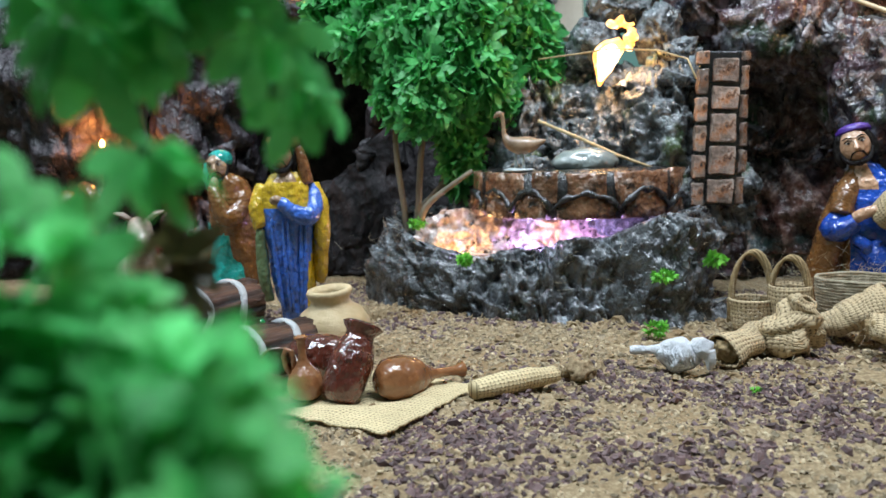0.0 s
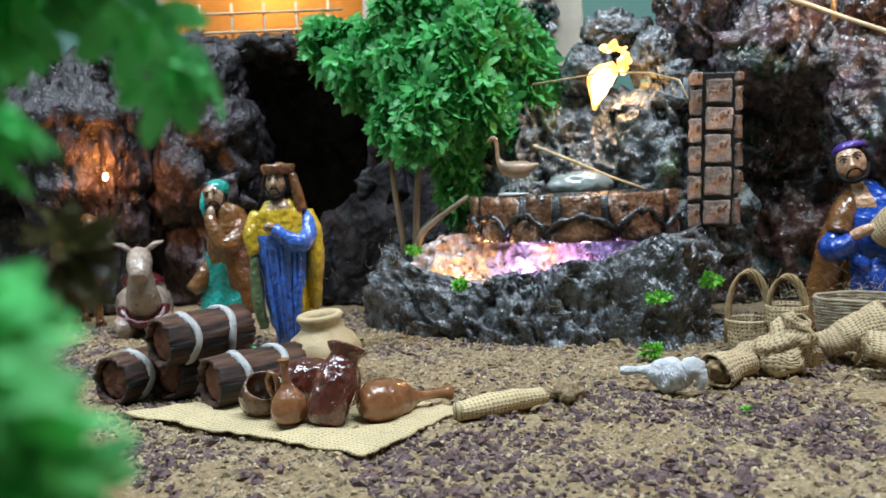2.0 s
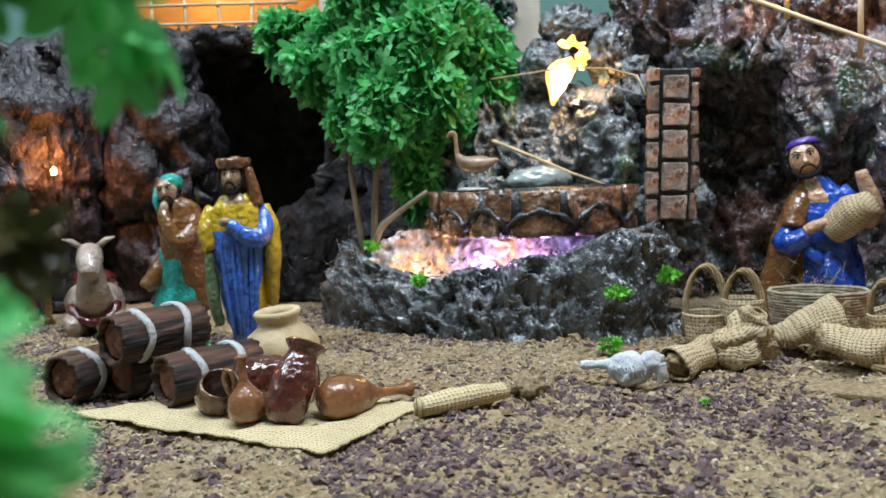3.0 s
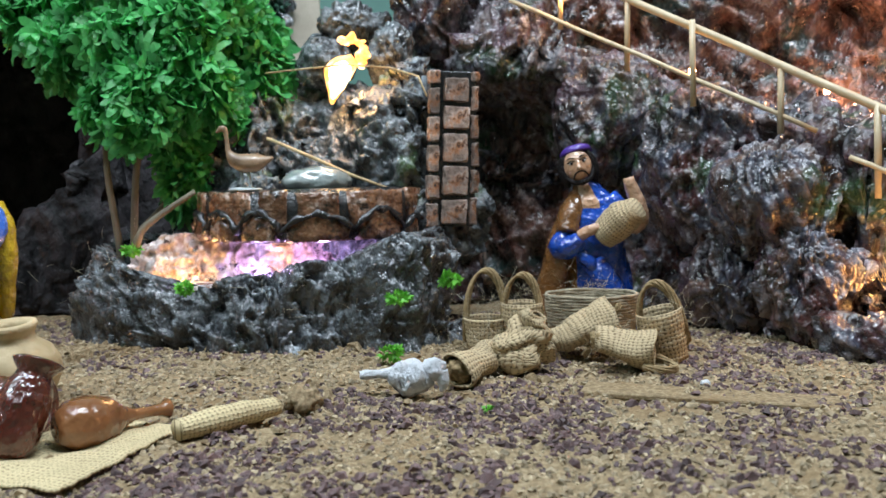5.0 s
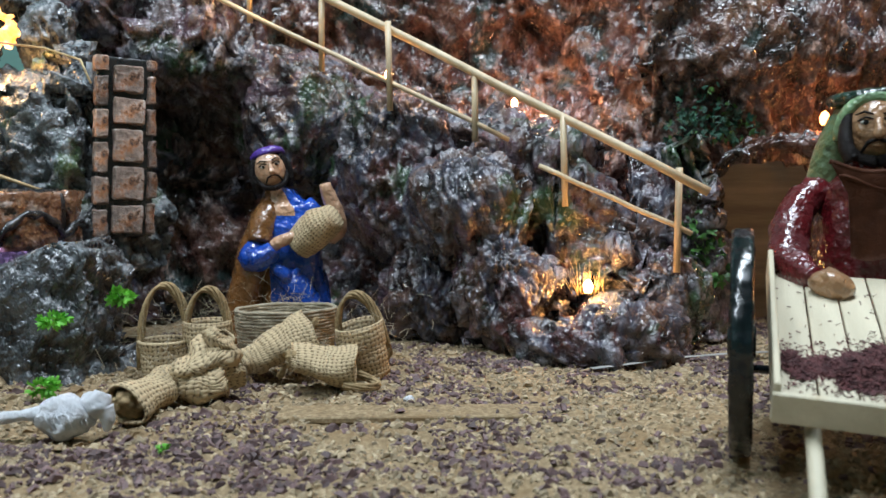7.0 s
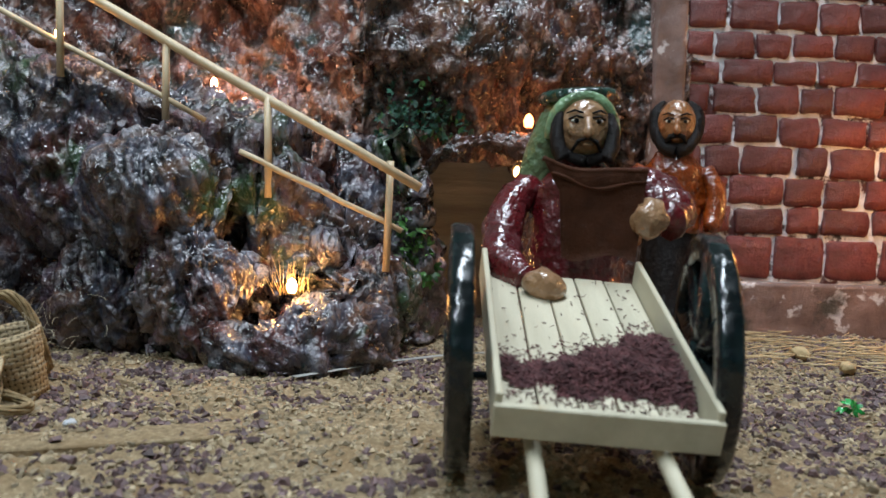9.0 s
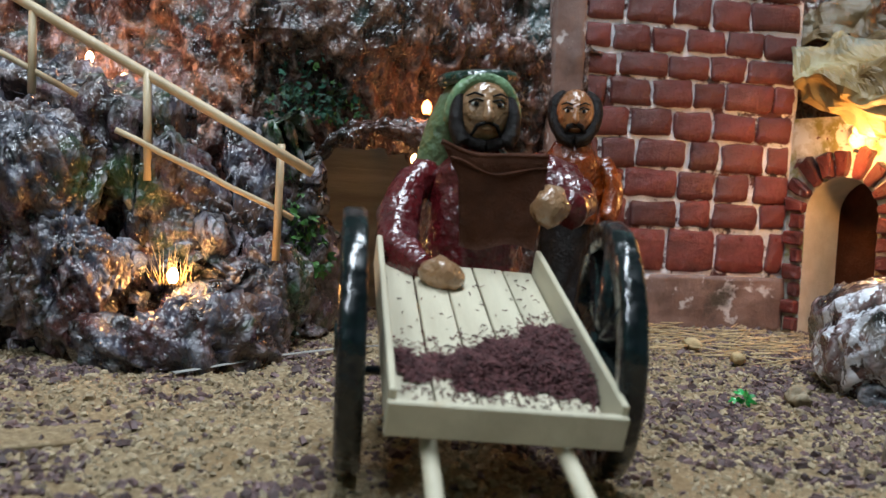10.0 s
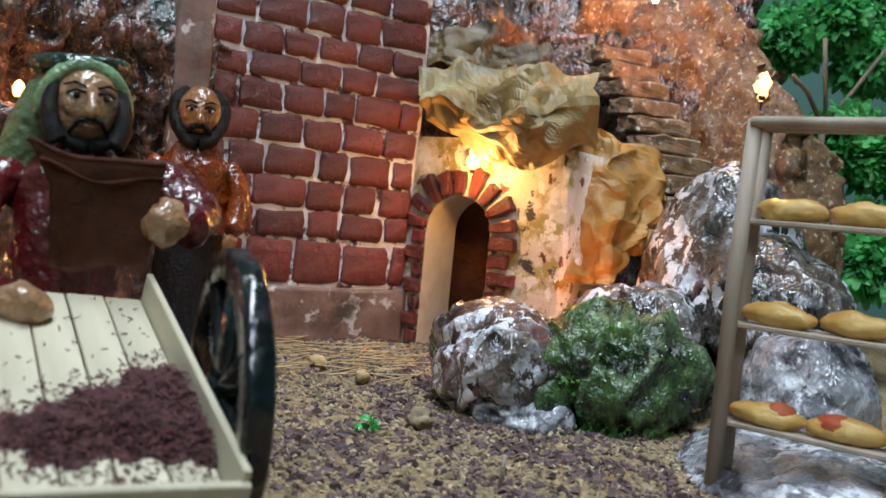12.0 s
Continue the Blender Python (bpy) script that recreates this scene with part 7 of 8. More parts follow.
# bent man: brown coat over teal robe and cap
bm = bmesh.new()
loft(bm, [(0.0, 0.021, 0.016, 0.0, 0), (0.03, 0.018, 0.014, 0.0, 0), (0.05, 0.016, 0.013, 0.001, 0), (0.07, 0.015, 0.012, 0.001, 0)], folds=7, depth=0.07, mat=1, seed=2.0)
loft(bm, [(0.022, 0.016, 0.012, 0.012, 0.004), (0.045, 0.0185, 0.0145, 0.007, 0.002), (0.070, 0.0185, 0.0155, 0.005, 0), (0.090, 0.0175, 0.015, 0.005, -0.001), (0.103, 0.0125, 0.012, 0.003, -0.002), (0.109, 0.006, 0.007, 0.0, -0.003)], folds=5, depth=0.05,
     matf=lambda deg, z: 1 if (z < 0.062 and 205 < deg < 262) else 0, seed=3.0)
tube(bm, [(0.014, -0.006, 0.094), (0.009, -0.014, 0.080), (0.000, -0.018, 0.076), (-0.006, -0.018, 0.088), (-0.009, -0.015, 0.099)], [0.006, 0.0075, 0.008, 0.006, 0.0042], 12, mat=0)
tube(bm, [(-0.009, 0, 0.060), (-0.017, -0.004, 0.048), (-0.025, -0.006, 0.040)], [0.008, 0.0075, 0.005], 10, mat=0)
blob(bm, (-0.0085, -0.013, 0.100), (0.0035, 0.0035, 0.006), 2, mat=2)
carve(bm, 0.0010)
head(bm, (-0.0065, -0.005, 0.1135), 0.0092, 2, 3, (4, -14, -12), white=4, long_hair=False, thick=0.5)
blob(bm, (-0.0055, -0.001, 0.1185), (0.0105, 0.0105, 0.0085), 3, mat=1, rot=Euler((0.1, -0.35, 0)).to_matrix())
tube(bm, [(-0.0135, -0.004, 0.116), (-0.0145, -0.005, 0.105), (-0.011, -0.006, 0.095)], [0.0036, 0.0038, 0.0028], 8, mat=1)
single("bent_man_figurine", bm, [P_TAN, P_TEAL, P_SKIN_DULL, P_DARK, P_WHITE], "glazed leaning man figurine in brown coat and teal robe", "figurine", pose(-0.127, 0.603, 0.0, 0, 3, 4))

# kneeling basket seller
bm = bmesh.new()
loft(bm, [(0.0, 0.030, 0.020, 0.005, 0), (0.03, 0.0265, 0.019, 0.007, 0), (0.055, 0.0225, 0.018, 0.006, 0), (0.075, 0.0205, 0.016, 0.006, 0), (0.090, 0.0175, 0.0135, 0.0055, 0), (0.098, 0.0105, 0.010, 0.002, -0.001), (0.106, 0.0062, 0.006, -0.002, -0.002)], folds=6, depth=0.045,
     matf=lambda deg, z: 2 if (z > 0.086 and 232 < deg < 292) else (1 if 95 < deg < 240 + 6 * math.sin(z * 50) + (10 if z > 0.07 else 0) else 0), seed=5.0)
loft(bm, [(0.0, 0.0135, 0.015, -0.0225, -0.003), (0.03, 0.013, 0.015, -0.0195, -0.004), (0.06, 0.0115, 0.0145, -0.0145, -0.004), (0.085, 0.0095, 0.0135, -0.0070, -0.003), (0.0995, 0.005, 0.008, -0.002, 0.0)], 28, 1, 4, 0.06, seed=6.0)
tube(bm, [(-0.003, -0.006, 0.091), (-0.009, -0.012, 0.078), (-0.011, -0.016, 0.068)], [0.007, 0.0085, 0.0080], 12, mat=1)
tube(bm, [(-0.0125, -0.015, 0.068), (-0.0160, -0.018, 0.060), (-0.010, -0.022, 0.059), (-0.002, -0.023, 0.066)], [0.0060, 0.0085, 0.0082, 0.0055], 12, mat=0)
tube(bm, [(-0.003, -0.023, 0.067), (0.004, -0.025, 0.0705), (0.011, -0.025, 0.0735)], [0.0042, 0.0040, 0.0034], 10, mat=2)
tube(bm, [(-0.006, -0.019, 0.058), (0.002, -0.0215, 0.050), (0.008, -0.021, 0.045), (0.012, -0.020, 0.052)], [0.003, 0.0045, 0.0045, 0.002], 10, mat=0)
tube(bm, [(0.018, 0.0, 0.088), (0.032, -0.004, 0.074), (0.0385, -0.008, 0.079), (0.0345, -0.009, 0.092), (0.0305, -0.010, 0.105)], [0.0075, 0.0075, 0.0058, 0.0050, 0.0036], 12, mat=2)
tube(bm, [(0.016, 0.0, 0.090), (0.026, -0.003, 0.080), (0.034, -0.006, 0.074)], [0.0085, 0.009, 0.0085], 12, mat=0)
tube(bm, [(0.000, -0.014, 0.050), (0.012, -0.019, 0.040), (0.022, -0.019, 0.022), (0.026, -0.016, 0.0)], [0.006, 0.0085, 0.0095, 0.008], 12, mat=0)
carve(bm, 0.0012)
head(bm, (-0.004, -0.0055, 0.1135), 0.0110, 2, 3, (-4, -14, 6), white=5, thick=0.5)
lv = lathe(bm, [(0.0108, 0.0018), (0.0114, 0.0030), (0.0108, 0.0056), (0.0080, 0.0074), (0.0005, 0.0084)], 28, 4, 0.08)
tilt_band = Matrix.Translation((-0.0040, -0.0020, 0.1195)) @ Euler((radians(-14), radians(-16), 0)).to_matrix().to_4x4()
for ring in lv:
    for v in ring:
        v.co = tilt_band @ v.co
single("kneeling_man_figurine", bm, [P_BLUE, P_TAN, P_SKIN, P_DARK, P_PURPLE, P_WHITE], "glazed kneeling man figurine in blue robe and brown cloak", "figurine", pose(0.3280, 0.4910, -0.002, 0, 0, -32) @ Matrix.Scale(1.03, 4))
bm = bmesh.new()
woven_tube(bm, [(0, 0, -0.016), (0, 0, -0.006), (0, 0, 0.006), (0, 0, 0.0155)], [0.0125, 0.0150, 0.0150, 0.0105], 22, squash=0.8, rough=0.0014)
single("burlap_sack", bm, M_JUTE, "small stuffed burlap sack held by the kneeling figurine", "sack", pose(0.3375, 0.4595, 0.0765, 20, 48, -32))

# cart man in maroon, holding up a brown hide (front is towards -x of the cart)
bm = bmesh.new()
loft(bm, [(0.0, 0.024, 0.021, 0, 0), (0.05, 0.022, 0.020, 0, 0), (0.085, 0.0215, 0.018, 0, 0), (0.098, 0.020, 0.015, 0, 0), (0.107, 0.012, 0.011, 0, 0), (0.113, 0.007, 0.007, 0, 0)], folds=7, depth=0.03, mat=0, seed=7.0)
tube(bm, [(-0.021, 0, 0.098), (-0.030, -0.008, 0.085), (-0.034, -0.020, 0.070), (-0.031, -0.034, 0.062), (-0.024, -0.043, 0.058)], [0.007, 0.0085, 0.0085, 0.0075, 0.0065], 14, mat=0)
blob(bm, (-0.0185, -0.0500, 0.0575), (0.0085, 0.008, 0.0055), 3, 0.0008, 200, mat=1, rot=Euler((0, 0.25, 0.5)).to_matrix())
tube(bm, [(0.018, 0, 0.100), (0.033, -0.004, 0.095), (0.0405, -0.014, 0.087), (0.0350, -0.026, 0.084)], [0.008, 0.0108, 0.0105, 0.0080], 14, mat=0)
blob(bm, (0.0262, -0.0315, 0.0850), (0.0076, 0.0060, 0.0085), 3, 0.0012, 200, mat=1)
carve(bm, 0.0017)
head(bm, (0.0015, -0.0060, 0.1225), 0.0132, 1, 3, (0, 0, 0), white=6, thick=0.6, bald=True, long_hair=False)
blob(bm, (0.0010, 0.0030, 0.1250), (0.0168, 0.0122, 0.0166), 4, 0.0010, 120, mat=2)
tube(bm, [(0.0010 + 0.0150 * math.cos(a), -0.0075 - 0.003 * math.sin(a), 0.1180 + 0.0185 * math.sin(a)) for a in (math.pi * q / 16 for q in range(17))], [0.0018 + 0.0014 * math.sin(math.pi * q / 16) for q in range(17)], 8, mat=7)
loft(bm, [(0.088, 0.0060, 0.005, -0.0185, 0.003), (0.100, 0.0080, 0.006, -0.0180, 0.002), (0.115, 0.0080, 0.008, -0.0140, 0.002), (0.130, 0.0070, 0.009, -0.0090, 0.002)], 20, 2, 3, 0.06)
tube(bm, [(0.0150 * math.cos(a), 0.003 + 0.0130 * math.sin(a), 0.1375 + 0.0012 * math.cos(a)) for a in (2 * math.pi * q / 24 for q in range(25))], 0.0030, 8, mat=4, closed_ends=False)
n_u, n_v = 14, 12
hide = []
for i in range(n_u + 1):
    col = []
    for j in range(n_v + 1):
        u, v = i / n_u, j / n_v
        w = 0.0185 + 0.003 * v
        p = Vector((0.0030 + (u - 0.5) * 2 * w + 0.0065 * (1 - u) * min(1.0, (1 - v) * 3.0), -0.028 - 0.004 * v + 0.002 * math.sin(u * 5) + 0.0008 * noise.noise(Vector((u * 5, v * 5, 2))), 0.067 + v * (0.0385 + 0.003 * math.sin(u * 4.2 + 2.0)) - 0.0015 * math.sin(u * 7)))
        col.append(p)
    hide.append(col)
for off, flip in ((0.0, False), (0.0016, True)):
    vv = [[bm.verts.new(p + Vector((0, off, 0))) for p in col] for col in hide]
    for i in range(n_u):
        for j in range(n_v):
            q = (vv[i][j], vv[i + 1][j], vv[i + 1][j + 1], vv[i][j + 1])
            f = bm.faces.new(q[::-1] if flip else q)
            f.material_index = 5
    if off == 0.0:
        first = vv
for i in range(n_u):
    for j in (0, n_v):
        bm.faces.new((first[i][j], first[i + 1][j], vv[i + 1][j], vv[i][j])).material_index = 5
for j in range(n_v):
    for i in (0, n_u):
        bm.faces.new((first[i][j], first[i][j + 1], vv[i][j + 1], vv[i][j])).material_index = 5
tube(bm, [p + Vector((0, 0.0008, 0)) for p in (c[-1] for c in hide)], 0.0012, 6, mat=5)
tube(bm, [c[-3] + Vector((0, -0.0006, 0.0016 * math.sin(0.55 * k + 0.5))) for k, c in enumerate(hide)], [0.0007 + 0.0003 * math.sin(0.9 * k) for k in range(len(hide))], 6, mat=5)
for sx in (-1, 1):
    tube(bm, [(0.0012 + sx * 0.0095, -0.009, 0.1310), (0.0012 + sx * 0.0120, -0.0125, 0.1240), (0.0012 + sx * 0.0118, -0.0140, 0.1150), (0.0012 + sx * 0.0090, -0.0150, 0.1090)], [0.0014, 0.0026, 0.0034, 0.0036], 10, mat=3)
CART_ROT = math.degrees(math.atan2(CL.y, CL.x)) - 90
MP = CM + CL * 0.098 + CU * 0.011
single("cart_man_figurine", bm, [P_MAROON, paint("tan_skin_glaze", (0.37, 0.205, 0.105), 0.3), P_OLIVE, P_DARK, P_DARK_GREEN, P_LEATHER, P_WHITE, P_PALE_GREEN], "glazed bearded man figurine in maroon holding a brown hide", "figurine", pose(MP.x, MP.y, 0.003, 0, 0, CART_ROT))

# second man in orange by the wall
bm = bmesh.new()
loft(bm, [(0.0, 0.023, 0.018, 0, 0), (0.05, 0.021, 0.017, 0, 0), (0.086, 0.020, 0.015, 0, 0)], folds=7, depth=0.04, mat=2, seed=9.0)
loft(bm, [(0.080, 0.0225, 0.0175, 0, 0), (0.10, 0.0235, 0.017, 0, 0), (0.122, 0.021, 0.015, 0, 0), (0.132, 0.012, 0.011, 0, 0), (0.140, 0.008, 0.008, 0, 0)], folds=7, depth=0.03, mat=0, seed=9.0)
for sx in (-1, 1):
    tube(bm, [(sx * 0.021, 0, 0.122), (sx * 0.029, -0.005, 0.105), (sx * 0.028, -0.012, 0.088), (sx * 0.025, -0.017, 0.082)], [0.007, 0.008, 0.007, 0.006], 12, mat=0)
    blob(bm, (sx * 0.0245, -0.019, 0.075), (0.0045, 0.004, 0.006), 2, mat=1)
carve(bm, 0.0016)
head(bm, (0, -0.003, 0.1515), 0.0152, 1, 2, (6, 0, 0), bald=True, white=3, long_hair=False)
for sx in (-1, 1):
    tube(bm, [(sx * 0.0085, 0.004, 0.1665), (sx * 0.0138, -0.001, 0.160), (sx * 0.0150, -0.003, 0.152), (sx * 0.0128, -0.006, 0.143), (sx * 0.0080, -0.010, 0.137)], [0.003, 0.0048, 0.0048, 0.0046, 0.004], 10, mat=2)
single("standing_man_figurine", bm, [P_ORANGE, paint("brown_skin_glaze", (0.33, 0.14, 0.055)), P_DARK, P_WHITE], "glazed balding bearded man figurine in orange robe, dark below the arms", "figurine", pose(0.6225, 0.161, 0.001, 0, 0, -75) @ Matrix.Diagonal((0.88, 0.9, 0.94, 1)))

# sitting pale camel and a standing brown one
bm = bmesh.new()
blob(bm, (0, 0.01, 0.022), (0.024, 0.034, 0.022), 4, 0.003, 60, mat=0)
tube(bm, [(0, -0.016, 0.028), (0, -0.026, 0.040), (0, -0.028, 0.054), (0, -0.030, 0.063)], [0.015, 0.012, 0.0095, 0.009], 14, mat=0)
tube(bm, [(0, -0.024, 0.068), (0, -0.032, 0.062), (0, -0.041, 0.054), (0, -0.045, 0.050)], [0.0095, 0.0105, 0.0085, 0.0055], 14, mat=0)
for sx in (-1, 1):
    tube(bm, [(sx * 0.006, -0.024, 0.072), (sx * 0.013, -0.023, 0.077), (sx * 0.020, -0.024, 0.079)], [0.004, 0.0042, 0.001], 8, mat=0, flat=0.6)
    blob(bm, (sx * 0.016, -0.016, 0.010), (0.009, 0.016, 0.011), 3, 0.002, 80, mat=0)
tube(bm, [(0.017 * math.cos(a), -0.016 - 0.012 * max(0, -math.sin(a)), 0.024 + 0.013 * math.sin(a)) for a in (math.pi + math.pi * q / 12 for q in range(13))], 0.004, 8, mat=1)
blob(bm, (0, 0.012, 0.043), (0.018, 0.018, 0.008), 3, 0.002, 90, mat=1)
single("camel_figurine", bm, [P_CAMEL, P_MAROON], "pale grey-beige sitting camel figurine with a maroon saddle cloth", "camel", pose(-0.205, 0.665, 0.0, 0, 0, 12))
bm = bmesh.new()
blob(bm, (0, 0.0, 0.075), (0.022, 0.040, 0.022), 4, 0.003, 60)
blob(bm, (0, 0.004, 0.096), (0.012, 0.016, 0.016), 3)
tube(bm, [(0, -0.030, 0.076), (0, -0.048, 0.078), (0, -0.058, 0.095), (0, -0.060, 0.110)], [0.014, 0.010, 0.008, 0.008], 12)
tube(bm, [(0, -0.055, 0.114), (0, -0.068, 0.112), (0, -0.082, 0.105)], [0.008, 0.0075, 0.005], 12)
for sx in (-1, 1):
    for y in (-0.026, 0.028):
        tube(bm, [(sx * 0.012, y, 0.068), (sx * 0.013, y + 0.002, 0.036), (sx * 0.013, y, 0.004), (sx * 0.013, y - 0.004, 0.001)], [0.009, 0.0055, 0.004, 0.006], 10)
single("camel_figurine", bm, P_TAN, "brown standing camel figurine in the lamplit cave", "camel", pose(-0.285, 0.735, 0.0, 0, 0, 35) @ Matrix.Scale(0.85, 4))

# ---- plants ----
tree = thing("plastic_tree", "bright green plastic leaf tree behind the fountain", "tree")
CL1 = [(-0.009, 0.691, 0.213, 0.029, 0.025, 0.030), (-0.035, 0.715, 0.248, 0.025, 0.020, 0.018), (0.033, 0.642, 0.222, 0.029, 0.025, 0.027), (0.073, 0.628, 0.229, 0.027, 0.023, 0.024),
       (0.041, 0.625, 0.183, 0.023, 0.020, 0.023), (0.076, 0.622, 0.187, 0.022, 0.018, 0.023), (0.123, 0.662, 0.228, 0.020, 0.018, 0.021), (0.134, 0.654, 0.196, 0.017, 0.016, 0.020), (0.101, 0.644, 0.173, 0.018, 0.016, 0.020),
       (0.070, 0.643, 0.147, 0.015, 0.014, 0.015), (0.066, 0.642, 0.116, 0.011, 0.010, 0.013), (0.017, 0.644, 0.172, 0.013, 0.012, 0.015), (0.035, 0.625, 0.156, 0.008, 0.008, 0.013), (0.007, 0.676, 0.243, 0.026, 0.021, 0.018), (0.103, 0.650, 0.245, 0.026, 0.021, 0.016),
       (0.045, 0.650, 0.262, 0.040, 0.025, 0.014)]
CL1 = [(x, y, z, a * 0.80, b * 0.80, c * 0.84) for x, y, z, a, b, c in CL1]
rng = random.Random(44)
CL1 = CL1 + [(c[0] + c[3] * math.cos(a) * 1.05, c[1] - c[4] * 0.5, c[2] + c[5] * (math.sin(a) * 0.9 - 0.25), 0.007, 0.008, rng.uniform(0.010, 0.020)) for c in CL1 for a in (rng.uniform(0, 6.28) for _ in range(5))]
leaf_cloud(M_LEAF, CL1, 4300, 0.0155, 31, tree, lobes=5, droop=0.6)
for pts in ([(0.018, 0.637, 0.050), (0.017, 0.637, 0.072), (0.012, 0.641, 0.122), (0.014, 0.644, 0.165), (0.02, 0.645, 0.24)], [(0.0272, 0.633, 0.055), (0.031, 0.623, 0.113), (0.036, 0.624, 0.146), (0.045, 0.63, 0.24)], [(0.028, 0.60, 0.066), (0.036, 0.596, 0.081), (0.070, 0.596, 0.104)], [(0.0272, 0.635, 0.07), (0.055, 0.635, 0.10), (0.078, 0.64, 0.15), (0.09, 0.645, 0.19)]):
    bm = bmesh.new()
    tube(bm, pts, [0.0030 - 0.0012 * k / (len(pts) - 1) for k in range(len(pts))], 10)
    part("trunk" if pts[0][0] < 0.027 else "limb", bm, M_STEM, tree)
shrub = thing("dark_shrub", "small dark green foam shrub on thin stalks", "shrub")
leaf_cloud(M_LEAF_DARK, [(0.150, 0.72, 0.262, 0.014, 0.012, 0.016), (0.128, 0.72, 0.235, 0.014, 0.012, 0.022)], 700, 0.005, 33, shrub)
for pts in ([(0.150, 0.72, 0.19), (0.148, 0.72, 0.23), (0.150, 0.72, 0.262)], [(0.135, 0.72, 0.19), (0.130, 0.72, 0.235)]):
    bm = bmesh.new()
    tube(bm, pts, 0.0012, 6)
    part("stalk", bm, M_STEM, shrub)
for k, (x, y, z, s) in enumerate(((0.176, 0.458, 0.036, 0.009), (0.165, 0.443, 0.005, 0.009), (0.214, 0.468, 0.044, 0.008), (0.025, 0.60, 0.064, 0.008), (0.055, 0.536, 0.042, 0.006))):
    t = thing("moss_tuft", "bright lime-green foam moss tuft on the rock", "moss", group="moss tufts")
    leaf_cloud(M_LIME, [(x, y, z, s * 0.75, s * 0.5, s * 0.35)], 60, 0.0042, 60 + k, t, name="tuft", droop=0.0)
tree2 = thing("plastic_tree", "leafy green plastic tree with bare forked branches", "tree")
leaf_cloud(M_LEAF, [(0.911, -0.309, 0.296, 0.029, 0.029, 0.027), (0.909, -0.347, 0.315, 0.032, 0.032, 0.024), (0.905, -0.387, 0.282, 0.029, 0.029, 0.029), (0.806, -0.321, 0.199, 0.026, 0.026, 0.019), (0.794, -0.339, 0.177, 0.021, 0.021, 0.021), (0.806, -0.306, 0.179, 0.016, 0.016, 0.014), (0.761, -0.331, 0.093, 0.018, 0.018, 0.026), (0.927, -0.393, 0.335, 0.027, 0.027, 0.022), (0.782, -0.335, 0.124, 0.018, 0.018, 0.018)], 3000, 0.0150, 35, tree2, lobes=5, droop=0.4)
for pts in ([(0.79, -0.295, 0.0), (0.79, -0.293, 0.10), (0.79, -0.291, 0.20)], [(0.79, -0.291, 0.20), (0.78, -0.27, 0.225), (0.775, -0.255, 0.235)], [(0.79, -0.291, 0.20), (0.80, -0.32, 0.235), (0.81, -0.35, 0.275)], [(0.79, -0.293, 0.205), (0.79, -0.285, 0.27)]):
    bm = bmesh.new()
    tube(bm, pts, 0.0028 if pts[0][2] == 0 else 0.0018, 8)
    part("trunk" if pts[0][2] == 0 else "limb", bm, M_STEM, tree2)

# leafy plant close to the camera's start
near = thing("leafy_plant", "large-leaved green plastic plant on the near edge", "plant")
leaf_cloud(M_LEAF_NEAR, [(-0.038, 0.036, 0.147, 0.009, 0.007, 0.008), (-0.027, 0.039, 0.143, 0.0050, 0.005, 0.006), (-0.047, 0.032, 0.145, 0.008, 0.007, 0.009), (-0.034, 0.038, 0.156, 0.011, 0.007, 0.007)], 62, 0.0105, 71, near, lobes=3, name="upper_foliage", droop=0.8)
leaf_cloud(M_LEAF_NEAR, [(-0.0215, 0.040, 0.132, 0.002, 0.003, 0.004), (-0.037, 0.020, 0.126, 0.002, 0.002, 0.003)], 14, 0.0075, 74, near, lobes=3, name="leaf_tip", droop=1.0)
leaf_cloud(M_LEAF_NEAR, [(-0.034, 0.004, 0.1015, 0.0045, 0.004, 0.004), (-0.0285, 0.002, 0.0945, 0.0055, 0.004, 0.005), (-0.037, -0.001, 0.091, 0.007, 0.004, 0.007)], 48, 0.0085, 72, near, lobes=3, name="lower_foliage")
leaf_cloud(M_LEAF_NEAR, [(-0.0295, -0.006, 0.1090, 0.0025, 0.003, 0.004), (-0.0270, -0.008, 0.1025, 0.003, 0.003, 0.004), (-0.0245, -0.008, 0.0975, 0.003, 0.003, 0.004), (-0.033, 0.0, 0.105, 0.004, 0.004, 0.005)], 58, 0.0072, 75, near, lobes=5, name="middle_foliage")
leaf_cloud(M_LEAF_NEAR, [(-0.045, 0.007, 0.112, 0.006, 0.004, 0.010), (-0.045, 0.004, 0.100, 0.007, 0.004, 0.008), (-0.039, 0.006, 0.103, 0.005, 0.004, 0.007), (-0.038, 0.006, 0.096, 0.005, 0.004, 0.005)], 80, 0.0085, 76, near, lobes=5, name="outer_foliage")
leaf_cloud(M_LEAF_OLIVE, [(-0.047, 0.060, 0.108, 0.004, 0.004, 0.006)], 12, 0.0085, 73, near, lobes=3, name="dry_foliage")
bm = bmesh.new()
tube(bm, [(-0.075, 0.02, -0.004), (-0.074, 0.021, 0.06), (-0.070, 0.024, 0.11), (-0.060, 0.034, 0.155), (-0.045, 0.042, 0.175)], [0.003, 0.0026, 0.0022, 0.0018, 0.0012], 8)
part("stem", bm, M_STEM, near)

